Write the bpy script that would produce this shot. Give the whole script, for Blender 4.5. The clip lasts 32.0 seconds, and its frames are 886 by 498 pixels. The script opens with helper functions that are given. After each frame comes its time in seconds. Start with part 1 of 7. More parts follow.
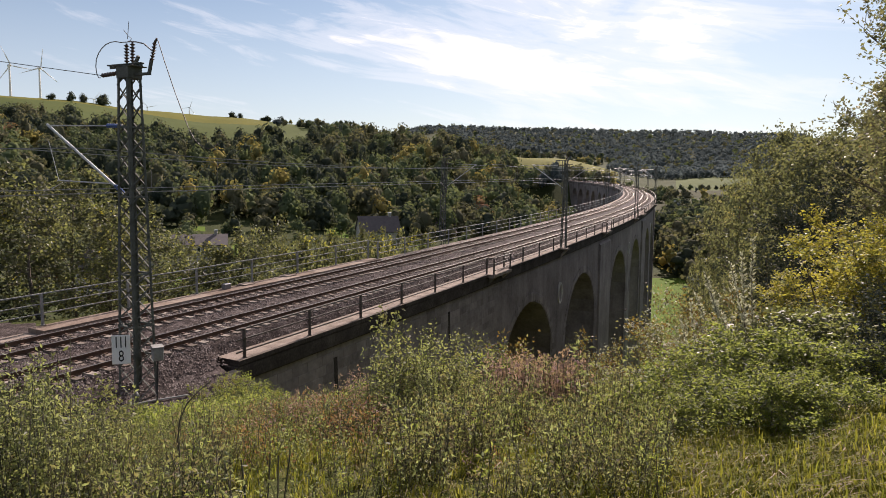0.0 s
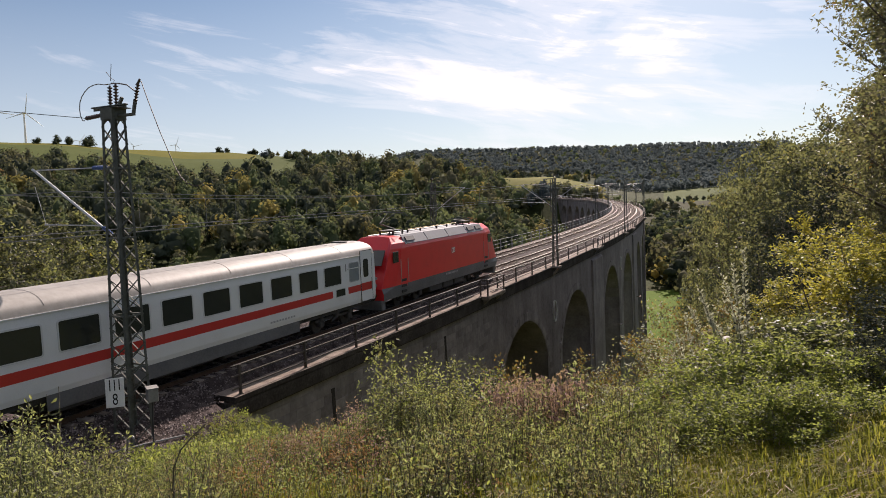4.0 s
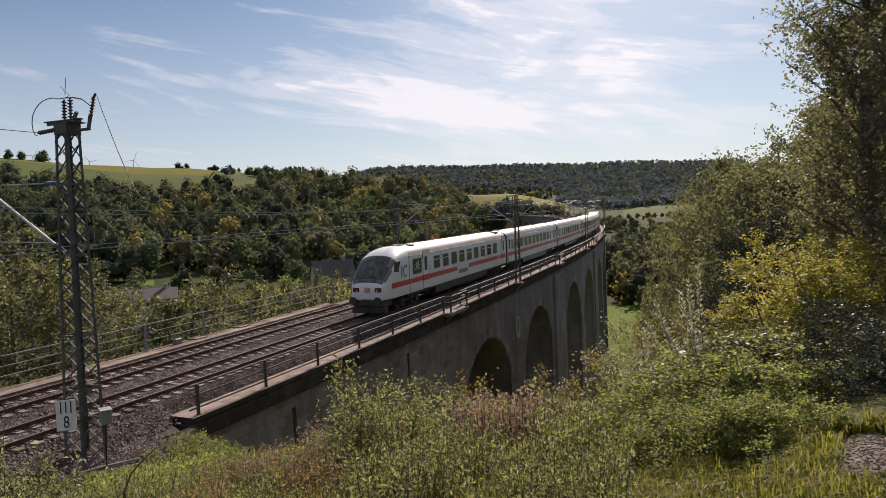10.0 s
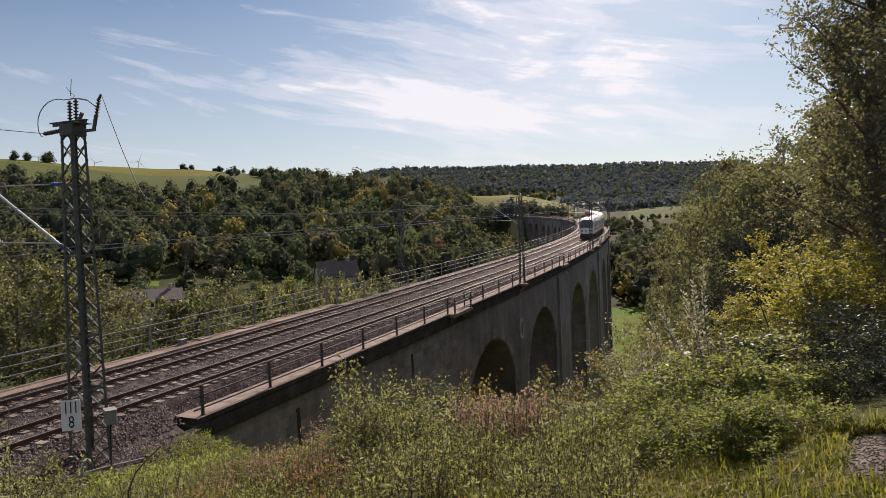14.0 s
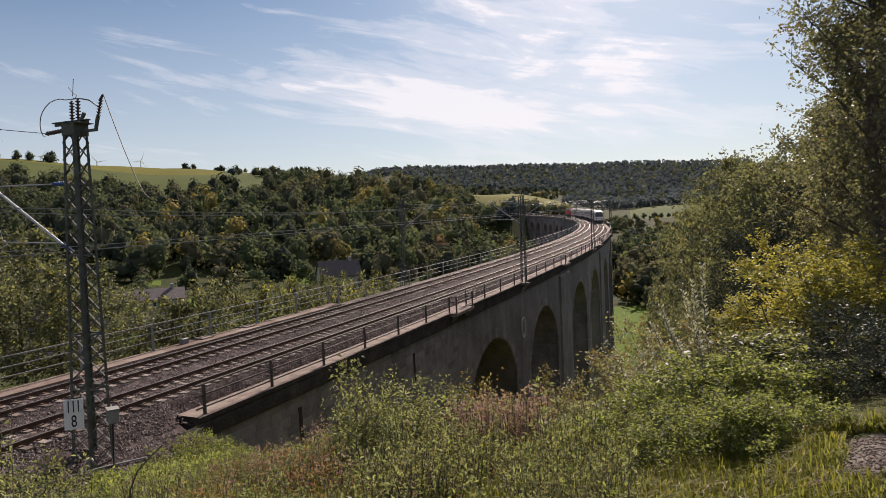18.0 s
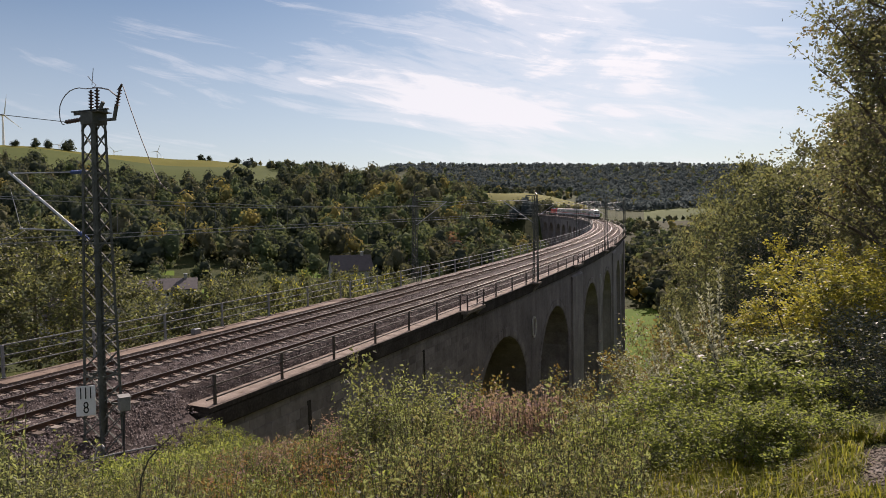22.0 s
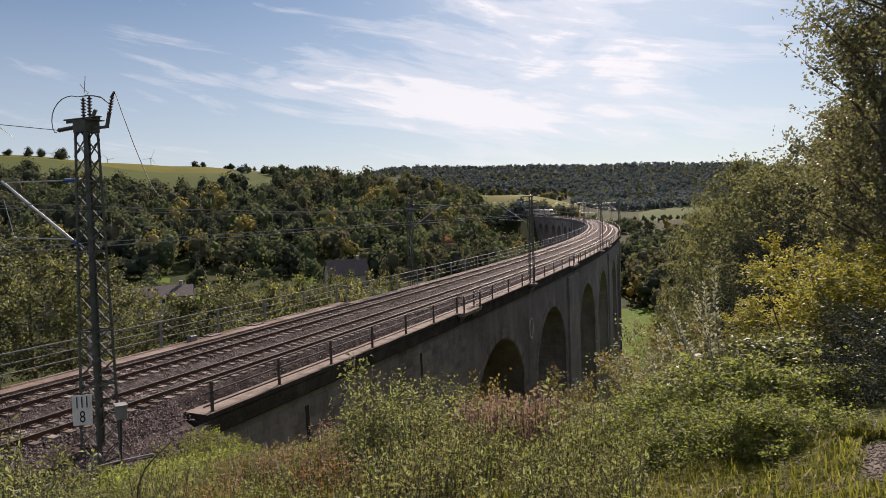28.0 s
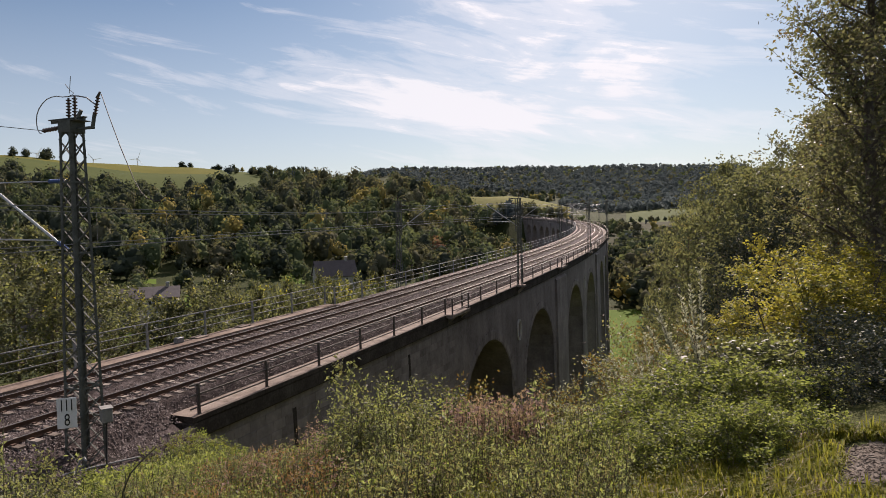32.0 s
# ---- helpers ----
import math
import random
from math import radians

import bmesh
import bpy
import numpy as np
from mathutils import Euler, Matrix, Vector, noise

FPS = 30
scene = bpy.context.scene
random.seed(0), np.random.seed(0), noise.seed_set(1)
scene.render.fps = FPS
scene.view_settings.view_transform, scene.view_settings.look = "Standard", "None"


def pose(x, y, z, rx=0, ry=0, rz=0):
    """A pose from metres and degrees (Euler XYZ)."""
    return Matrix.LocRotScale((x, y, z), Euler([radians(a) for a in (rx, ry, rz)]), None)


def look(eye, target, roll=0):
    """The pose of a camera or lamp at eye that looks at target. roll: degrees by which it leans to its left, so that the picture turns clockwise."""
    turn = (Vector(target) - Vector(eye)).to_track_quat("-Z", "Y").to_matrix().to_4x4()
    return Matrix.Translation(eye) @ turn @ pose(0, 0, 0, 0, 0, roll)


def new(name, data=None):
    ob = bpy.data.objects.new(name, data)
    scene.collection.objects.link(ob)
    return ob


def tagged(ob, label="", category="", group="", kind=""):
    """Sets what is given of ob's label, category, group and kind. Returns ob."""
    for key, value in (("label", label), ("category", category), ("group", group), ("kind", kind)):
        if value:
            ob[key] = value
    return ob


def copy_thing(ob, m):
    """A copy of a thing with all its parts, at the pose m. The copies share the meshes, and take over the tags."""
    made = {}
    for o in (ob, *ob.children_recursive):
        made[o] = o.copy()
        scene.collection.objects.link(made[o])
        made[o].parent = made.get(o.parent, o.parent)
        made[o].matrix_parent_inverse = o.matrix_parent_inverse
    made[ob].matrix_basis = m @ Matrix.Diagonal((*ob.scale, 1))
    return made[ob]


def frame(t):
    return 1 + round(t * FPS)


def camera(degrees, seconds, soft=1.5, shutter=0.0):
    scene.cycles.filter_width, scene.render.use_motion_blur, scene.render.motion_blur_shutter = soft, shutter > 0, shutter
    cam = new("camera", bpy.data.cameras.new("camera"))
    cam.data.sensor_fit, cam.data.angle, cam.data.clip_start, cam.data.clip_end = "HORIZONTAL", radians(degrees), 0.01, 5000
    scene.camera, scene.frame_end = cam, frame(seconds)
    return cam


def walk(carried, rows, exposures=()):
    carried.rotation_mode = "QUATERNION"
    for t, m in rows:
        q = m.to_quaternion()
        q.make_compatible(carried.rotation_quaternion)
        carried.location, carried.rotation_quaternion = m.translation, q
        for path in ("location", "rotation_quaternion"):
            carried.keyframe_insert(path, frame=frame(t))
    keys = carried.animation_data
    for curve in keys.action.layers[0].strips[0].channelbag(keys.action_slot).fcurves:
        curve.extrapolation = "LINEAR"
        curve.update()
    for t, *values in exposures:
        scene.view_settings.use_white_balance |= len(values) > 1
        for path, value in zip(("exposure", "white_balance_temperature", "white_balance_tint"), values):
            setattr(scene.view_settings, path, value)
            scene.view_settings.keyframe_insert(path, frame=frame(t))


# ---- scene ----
cam = camera(66.04, 32.0, 0.7)
EYE = (21.26, 0.0, 6.71)


def aim(yaw, pitch, lean, dx, dy, dz):
    """The hand-held view: degrees clockwise from +y, degrees downwards, lean, and the drift of the standpoint."""
    a, b = radians(yaw), radians(pitch)
    eye = Vector((EYE[0] + dx, EYE[1] + dy, EYE[2] + dz))
    ahead = Vector((math.sin(a) * math.cos(b), math.cos(a) * math.cos(b), -math.sin(b)))
    return look(eye, eye + ahead * 50, lean)


walk(cam, [
    (0, aim(-26.68, 5.91, 1.00, -0.04, -0.05, -0.05)),
    (0.5, aim(-26.97, 6.44, 1.29, -0.03, -0.04, -0.06)),
    (1, aim(-26.87, 6.71, 1.91, -0.03, -0.07, -0.05)),
    (1.5, aim(-27.06, 6.73, 2.23, -0.03, -0.08, -0.05)),
    (2, aim(-27.10, 6.53, 1.81, -0.04, -0.06, -0.04)),
    (2.5, aim(-27.19, 5.84, 1.53, -0.04, -0.05, -0.01)),
    (3, aim(-27.04, 4.63, -0.20, -0.04, -0.04, -0.01)),
    (3.5, aim(-26.58, 4.20, -1.83, -0.05, -0.01, -0.01)),
    (5.5, aim(-24.52, 2.94, -0.77, 0.01, -0.01, -0.02)),
    (6, aim(-24.53, 2.83, -0.97, -0.04, -0.02, 0.00)),
    (6.5, aim(-24.57, 2.32, -0.96, -0.04, 0.03, 0.00)),
    (7, aim(-23.77, 2.57, -1.04, -0.06, 0.11, 0.01)),
    (7.5, aim(-23.11, 2.33, -1.50, -0.00, 0.01, -0.01)),
    (8, aim(-22.66, 2.69, -2.18, -0.03, 0.03, -0.00)),
    (8.5, aim(-22.82, 2.60, -1.62, -0.04, -0.02, 0.01)),
    (9, aim(-23.34, 2.54, -1.57, 0.00, -0.01, -0.03)),
    (9.5, aim(-23.10, 2.73, -1.86, 0.01, 0.01, -0.01)),
    (10, aim(-22.90, 2.64, -1.84, -0.00, -0.01, -0.01)),
    (10.5, aim(-22.83, 2.73, -1.80, -0.00, 0.01, -0.02)),
    (11, aim(-22.40, 2.74, -0.95, 0.00, 0.01, -0.01)),
    (11.5, aim(-22.27, 2.45, -1.02, -0.00, -0.02, -0.01)),
    (12, aim(-22.58, 2.34, -1.02, -0.01, -0.03, -0.02)),
    (12.5, aim(-22.85, 2.47, -1.04, -0.00, -0.03, -0.01)),
    (13, aim(-23.07, 2.26, -1.62, 0.01, -0.02, -0.02)),
    (13.5, aim(-23.15, 2.45, -1.82, 0.02, -0.02, -0.01)),
    (14, aim(-23.24, 2.53, -1.80, 0.00, -0.01, -0.02)),
    (14.5, aim(-23.31, 2.57, -1.56, 0.01, -0.03, -0.01)),
    (16.5, aim(-23.50, 2.43, -1.30, -0.01, -0.01, -0.02)),
    (17, aim(-23.50, 2.32, -1.57, -0.00, -0.02, 0.00)),
    (17.5, aim(-23.46, 2.36, -1.78, 0.02, -0.01, -0.01)),
    (18, aim(-23.40, 2.61, -1.86, 0.03, -0.03, -0.01)),
    (18.5, aim(-23.43, 2.81, -1.71, 0.02, -0.01, -0.01)),
    (19, aim(-23.65, 2.81, -1.38, 0.01, -0.01, -0.00)),
    (19.5, aim(-23.96, 2.66, -1.12, 0.00, -0.02, 0.00)),
    (20, aim(-24.10, 2.53, -0.79, -0.02, -0.02, -0.01)),
    (20.5, aim(-24.41, 2.32, -0.67, -0.02, -0.01, -0.02)),
    (21, aim(-24.29, 2.40, -0.62, -0.01, -0.01, -0.01)),
    (21.5, aim(-24.37, 2.72, -0.52, -0.00, -0.03, -0.01)),
    (22, aim(-24.42, 2.81, -0.46, -0.01, -0.01, -0.02)),
    (22.5, aim(-24.43, 2.90, -0.12, -0.01, -0.02, -0.02)),
    (23, aim(-24.69, 3.13, -0.16, -0.01, -0.02, -0.02)),
    (23.5, aim(-24.72, 3.32, -0.27, -0.02, -0.01, -0.01)),
    (24, aim(-24.34, 3.20, -0.28, -0.01, 0.02, -0.02)),
    (24.5, aim(-23.76, 3.29, -0.60, -0.02, -0.01, -0.01)),
    (25, aim(-23.57, 3.37, -0.55, -0.04, -0.01, -0.02)),
    (25.5, aim(-23.51, 3.32, -0.93, -0.03, -0.00, -0.02)),
    (27.5, aim(-23.94, 2.88, -1.10, -0.02, -0.03, -0.02)),
    (28, aim(-24.06, 2.58, -1.33, -0.01, -0.00, -0.02)),
    (28.5, aim(-23.94, 2.83, -1.20, -0.01, -0.01, -0.02)),
    (29, aim(-24.04, 2.81, -1.54, -0.02, 0.01, -0.00)),
    (29.5, aim(-23.91, 2.50, -1.56, -0.02, 0.02, -0.00)),
    (30, aim(-23.90, 2.45, -1.13, -0.03, -0.01, -0.01)),
    (30.5, aim(-24.14, 2.56, -1.13, -0.02, -0.00, -0.00)),
    (31, aim(-24.04, 2.40, -1.09, 0.01, 0.01, -0.01)),
    (31.5, aim(-23.64, 2.53, -1.14, 0.02, 0.01, -0.00)),
    (32, aim(-23.09, 2.50, -1.24, -0.00, -0.00, 0.00)),], [(0.0, 0.80, 6800, 24), (3.5, 0.74, 6800, 24), (8.0, 0.56, 6800, 24), (14.0, 0.54, 6800, 24), (32.0, 0.56, 6800, 24)])

# ---- light: a high autumn sun ahead of the camera, thin cirrus ----
SUN_AZ, SUN_EL = -8.0, 34.0

sun = new("sun", bpy.data.lights.new("sun", "SUN"))
sun.data.energy, sun.data.angle, sun.data.color = 5.0, radians(0.6), (1.0, 0.93, 0.82)
sun_way = Vector((math.sin(radians(SUN_AZ)) * math.cos(radians(SUN_EL)), math.cos(radians(SUN_AZ)) * math.cos(radians(SUN_EL)), math.sin(radians(SUN_EL))))
sun.matrix_world = look((0, 0, 60), Vector((0, 0, 60)) - sun_way)


class Nodes:
    """A short way to write node trees."""

    def __init__(self, tree):
        self.tree = tree
        tree.nodes.clear()

    def add(self, kind, ins=()):
        n = self.tree.nodes.new(kind)
        if kind == "ShaderNodeMix":
            n.data_type = "RGBA"
        for k, v in dict(ins).items():
            if isinstance(v, bpy.types.NodeSocket):
                self.tree.links.new(v, n.inputs[k])
            else:
                n.inputs[k].default_value = v
        return n

    def math(self, op, a, b=0.0, clamp=False):
        n = self.add("ShaderNodeMath", {0: a, 1: b})
        n.operation, n.use_clamp = op, clamp
        return n.outputs[0]

    def ramp(self, fac, stops, mode="LINEAR"):
        n = self.add("ShaderNodeValToRGB", {"Fac": fac})
        n.color_ramp.interpolation = mode
        while len(n.color_ramp.elements) < len(stops):
            n.color_ramp.elements.new(0.5)
        for e, (at, col) in zip(n.color_ramp.elements, stops):
            e.position, e.color = at, (*col, 1) if len(col) == 3 else col
        return n.outputs[0]

    def mix(self, fac, a, b, blend="MIX"):
        n = self.add("ShaderNodeMix")
        n.blend_type = blend
        for sock, v in ((n.inputs[0], fac), (n.inputs[6], a), (n.inputs[7], b)):
            if isinstance(v, bpy.types.NodeSocket):
                self.tree.links.new(v, sock)
            else:
                sock.default_value = v if isinstance(v, float) else (*v, 1)
        return n.outputs[2]

    def noise(self, coord, scale, detail=4.0, rough=0.55, warp=0.0):
        return self.add("ShaderNodeTexNoise", {"Vector": coord, "Scale": scale, "Detail": detail, "Roughness": rough, "Distortion": warp}).outputs[0]


def sky_world():
    world = bpy.data.worlds.new("sky")
    scene.world = world
    world.use_nodes = True
    n = Nodes(world.node_tree)
    sky = n.add("ShaderNodeTexSky")
    sky.sky_type, sky.sun_disc = "NISHITA", False
    sky.sun_elevation, sky.sun_rotation = radians(SUN_EL), radians(SUN_AZ)
    sky.air_density, sky.dust_density, sky.ozone_density, sky.altitude = 1.0, 0.7, 1.5, 250
    gen = n.add("ShaderNodeTexCoord").outputs["Generated"]
    sep = n.add("ShaderNodeSeparateXYZ", {0: gen})
    z = n.math("MAXIMUM", sep.outputs[2], 0.02)
    # thin cirrus: bearing and height of the ray in degrees, combed along streaks that fall to the right
    bearing = n.math("MULTIPLY", n.math("ARCTAN2", sep.outputs[0], sep.outputs[1]), 57.2958)
    rise = n.math("MULTIPLY", n.math("ARCSINE", sep.outputs[2]), 57.2958)
    across = n.math("ADD", rise, n.math("MULTIPLY", bearing, 0.18))
    comb = n.add("ShaderNodeCombineXYZ", {0: n.math("MULTIPLY", bearing, 0.055), 1: n.math("MULTIPLY", across, 0.19)}).outputs[0]
    streak = n.noise(comb, 1.0, 9, 0.6, 1.1)
    fine = n.add("ShaderNodeCombineXYZ", {0: n.math("MULTIPLY", bearing, 0.09), 1: n.math("MULTIPLY", across, 0.62)}).outputs[0]
    fibre = n.noise(fine, 1.0, 7, 0.62, 0.9)

    def bump_at(v, mid, half):
        d = n.math("DIVIDE", n.math("SUBTRACT", v, mid), half)
        return n.math("EXPONENT", n.math("MULTIPLY", n.math("MULTIPLY", d, d), -1.0))

    mass = n.math("MULTIPLY", bump_at(bearing, -16.0, 15.0), bump_at(rise, 12.5, 6.0))
    band = n.math("MULTIPLY", bump_at(across, 5.0, 1.6), bump_at(bearing, -23.0, 17.0))
    wisp = n.math("MULTIPLY", bump_at(across, 7.3, 1.3), bump_at(bearing, -1.0, 8.0))
    cover = n.math("ADD", n.math("MULTIPLY", streak, 0.55), n.math("MULTIPLY", fibre, 0.45))
    cover = n.math("ADD", cover, n.math("MULTIPLY", mass, 0.21))
    cover = n.math("ADD", cover, n.math("MULTIPLY", band, 0.19))
    cover = n.math("ADD", cover, n.math("MULTIPLY", wisp, 0.08))
    # denser cloud above the view, added unseen to strengthen the fill light
    overhead = n.ramp(n.math("DIVIDE", rise, 90.0), [(0.25, (0, 0, 0)), (0.36, (1, 1, 1))], "EASE")
    cover = n.math("ADD", cover, n.math("MULTIPLY", overhead, 0.16))
    cover = n.ramp(cover, [(0.55, (0, 0, 0)), (0.66, (0.36, 0.36, 0.36)), (0.75, (1, 1, 1))], "EASE")
    haze = n.ramp(z, [(0.02, (0.55, 0.55, 0.55)), (0.30, (0.0, 0.0, 0.0))])
    dot = n.add("ShaderNodeVectorMath", {0: gen, 1: tuple(sun_way)})
    dot.operation = "DOT_PRODUCT"
    glow = dot.outputs["Value"]
    near_sun = n.ramp(glow, [(0.90, (0, 0, 0)), (1.0, (1, 1, 1))], "EASE")
    white = n.mix(near_sun, (8.6, 9.2, 9.4), (11.3, 11.3, 11.0))
    col = n.mix(haze, n.mix(1.0, sky.outputs[0], (0.57, 0.70, 0.73), "MULTIPLY"), (7.0, 7.85, 8.3))
    col = n.mix(n.math("MULTIPLY", near_sun, 0.3), col, (9.0, 9.5, 9.5))
    col = n.mix(n.math("MULTIPLY", cover, 0.9, True), col, white)
    bg = n.add("ShaderNodeBackground", {"Color": col, "Strength": 0.070})
    n.add("ShaderNodeOutputWorld", {"Surface": bg.outputs[0]})


sky_world()


# ---- materials ----
def surface(name, stops, scale=3.0, fine=40.0, rough=0.8, metal=0.0, bump=0.3, bump_scale=60.0, bump_depth=0.02, per_piece=0.0, streaks=0.0, coord="Object", spec=0.5, through_light=0.0, island=0.0, world_pos=False):
    """A weathered surface: a colour ramp over two sizes of noise, fine relief, and shifts from piece to piece."""
    m = bpy.data.materials.new(name)
    m.use_nodes = True
    n = Nodes(m.node_tree)
    pos = n.add("ShaderNodeNewGeometry").outputs["Position"] if world_pos else n.add("ShaderNodeTexCoord").outputs[coord]
    a = n.noise(pos, scale, 5, 0.6, 0.2)
    b = n.noise(pos, fine, 3, 0.6)
    f = n.math("ADD", n.math("MULTIPLY", a, 0.62), n.math("MULTIPLY", b, 0.38))
    if streaks:
        down = n.add("ShaderNodeMapping", {"Vector": pos, "Scale": (1.0, 1.0, 0.12)}).outputs[0]
        f = n.math("ADD", n.math("MULTIPLY", f, 1 - streaks), n.math("MULTIPLY", n.noise(down, scale * 2.5, 4, 0.6), streaks))
    if per_piece:
        f = n.math("ADD", f, n.math("MULTIPLY", n.math("SUBTRACT", n.add("ShaderNodeObjectInfo").outputs["Random"], 0.5), per_piece))
    if island:
        f = n.math("ADD", f, n.math("MULTIPLY", n.math("SUBTRACT", n.add("ShaderNodeNewGeometry").outputs["Random Per Island"], 0.5), island))
    lo, hi = 0.30, 0.70
    col = n.ramp(f, [(lo + (hi - lo) * i / max(1, len(stops) - 1), c) for i, c in enumerate(stops)])
    ins = {"Base Color": col, "Roughness": rough, "Metallic": metal, "Specular IOR Level": spec}
    if bump:
        ins["Normal"] = n.add("ShaderNodeBump", {"Height": n.noise(pos, bump_scale, 4, 0.65), "Strength": bump, "Distance": bump_depth}).outputs[0]
    shade = n.add("ShaderNodeBsdfPrincipled", ins).outputs[0]
    if through_light:
        lit = n.add("ShaderNodeBsdfTranslucent", {"Color": n.mix(1.0, col, (1.0, 0.95, 0.35), "MULTIPLY")}).outputs[0]
        lit2 = n.add("ShaderNodeMixShader", {0: through_light, 1: shade, 2: lit}).outputs[0]
        shade = lit2
    n.add("ShaderNodeOutputMaterial", {"Surface": shade})
    return m


def painted(name, rgb, rough=0.45, metal=0.0, dirt=0.25, scale=1.2):
    dark = tuple(c * (1 - dirt) for c in rgb)
    return surface(name, [dark, rgb, tuple(min(1, c * 1.04) for c in rgb)], scale, 25, rough, metal, 0.08, 30, 0.004)


M = {}
M["grass"] = surface("grass", [(0.02, 0.028, 0.010), (0.045, 0.055, 0.016), (0.075, 0.08, 0.028), (0.10, 0.09, 0.04)], 0.5, 9, 0.9, 0, 0.8, 14, 0.08, spec=0.05, world_pos=True)
M["forest_floor"] = surface("forest_floor", [(0.02, 0.028, 0.012), (0.04, 0.05, 0.018), (0.06, 0.055, 0.025)], 0.08, 0.8, 0.95, 0, 0.6, 1.2, 0.4, spec=0.05, world_pos=True)
M["field"] = surface("field", [(0.055, 0.072, 0.02), (0.07, 0.088, 0.025), (0.09, 0.105, 0.032)], 0.01, 0.3, 0.95, 0, 0.2, 1.0, 0.1, spec=0.05, world_pos=True)
M["stubble"] = surface("stubble", [(0.09, 0.095, 0.016), (0.12, 0.115, 0.022), (0.15, 0.14, 0.03)], 0.02, 0.6, 0.95, 0, 0.3, 2.0, 0.1, spec=0.05, world_pos=True)
M["meadow"] = surface("meadow", [(0.06, 0.10, 0.014), (0.085, 0.135, 0.02), (0.11, 0.16, 0.028)], 0.06, 1.5, 0.95, 0, 0.3, 3.0, 0.06, spec=0.05, world_pos=True)
M["gravel_bed"] = surface("gravel_bed", [(0.014, 0.011, 0.010), (0.07, 0.055, 0.052), (0.18, 0.148, 0.14)], 2.0, 38, 0.92, 0, 1.0, 38, 0.05, spec=0.05, world_pos=True)
M["path"] = surface("path", [(0.06, 0.048, 0.038), (0.15, 0.125, 0.105), (0.30, 0.265, 0.235)], 3.0, 70, 0.95, 0, 0.6, 110, 0.015, spec=0.05, world_pos=True)
M["plough"] = surface("plough", [(0.03, 0.034, 0.015), (0.042, 0.044, 0.02), (0.055, 0.054, 0.026)], 0.02, 0.5, 0.95, 0, 0.3, 1.0, 0.1, spec=0.05, world_pos=True)
M["stone"] = surface("stone", [(0.095, 0.08, 0.075), (0.195, 0.168, 0.158), (0.30, 0.265, 0.248)], 0.35, 4.0, 0.92, 0, 0.5, 9, 0.03, per_piece=0.15, streaks=0.3, spec=0.05, world_pos=True)
# moss stain and shade under the coping, both put into one dark colour
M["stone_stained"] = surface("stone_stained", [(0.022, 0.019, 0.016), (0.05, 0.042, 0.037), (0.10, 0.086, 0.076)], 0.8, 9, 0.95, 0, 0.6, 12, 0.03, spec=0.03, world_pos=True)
M["pale_stone"] = surface("pale_stone", [(0.30, 0.28, 0.25), (0.45, 0.42, 0.39), (0.55, 0.52, 0.48)], 0.8, 9, 0.9, 0, 0.3, 12, 0.02, spec=0.05, world_pos=True)
M["coping"] = surface("coping", [(0.09, 0.07, 0.056), (0.22, 0.178, 0.15), (0.34, 0.285, 0.248)], 1.6, 18, 0.9, 0, 0.5, 22, 0.02, spec=0.05, world_pos=True)
M["walkway"] = surface("walkway", [(0.13, 0.095, 0.075), (0.22, 0.17, 0.14), (0.30, 0.25, 0.21)], 1.3, 16, 0.9, 0, 0.4, 22, 0.02, world_pos=True, per_piece=0.25, spec=0.05)
M["rail_side"] = surface("rail_side", [(0.055, 0.03, 0.02), (0.10, 0.055, 0.035), (0.14, 0.08, 0.05)], 3, 30, 0.75, 0.3, 0.3, 50, 0.003, world_pos=True)
M["rail_head"] = surface("rail_head", [(0.12, 0.107, 0.097), (0.18, 0.165, 0.15)], 3, 30, 0.5, 0.8, 0.05, 50, 0.001, world_pos=True)
M["sleeper"] = surface("sleeper", [(0.12, 0.095, 0.078), (0.20, 0.165, 0.14), (0.29, 0.25, 0.215)], 3, 25, 0.9, 0, 0.4, 30, 0.01, per_piece=0.4, spec=0.05, world_pos=True)
M["steel_grey"] = surface("steel_grey", [(0.045, 0.048, 0.041), (0.08, 0.085, 0.072), (0.13, 0.133, 0.115)], 2.0, 20, 0.85, 0.0, 0.2, 30, 0.005)
M["galvanised"] = surface("galvanised", [(0.30, 0.31, 0.32), (0.42, 0.43, 0.44), (0.5, 0.5, 0.5)], 2.0, 20, 0.5, 0.6, 0.1, 30, 0.003)
M["rail_grey"] = surface("rail_grey", [(0.14, 0.14, 0.135), (0.22, 0.22, 0.21), (0.30, 0.30, 0.285)], 2.0, 20, 0.7, 0.1, 0.1, 30, 0.003)
M["rail_paint"] = surface("rail_paint", [(0.045, 0.036, 0.03), (0.075, 0.06, 0.052), (0.12, 0.10, 0.088)], 2.0, 20, 0.65, 0.3, 0.2, 30, 0.004)
M["wire"] = painted("wire", (0.24, 0.23, 0.22), 0.45, 0.5)
M["concrete"] = surface("concrete", [(0.18, 0.165, 0.145), (0.29, 0.27, 0.24), (0.36, 0.34, 0.31)], 2, 18, 0.9, 0, 0.4, 25, 0.015)
M["coach_white"] = painted("coach_white", (0.66, 0.67, 0.675), 0.32, 0, 0.12, 0.7)
M["coach_roof"] = surface("coach_roof", [(0.22, 0.205, 0.18), (0.30, 0.28, 0.25), (0.37, 0.35, 0.32)], 0.6, 5, 0.6, 0.0, 0.1, 10, 0.01, streaks=0.0)
M["roof_grey"] = surface("roof_grey", [(0.10, 0.10, 0.105), (0.15, 0.15, 0.155), (0.20, 0.20, 0.20)], 0.6, 5, 0.55, 0.1, 0.1, 10, 0.01)
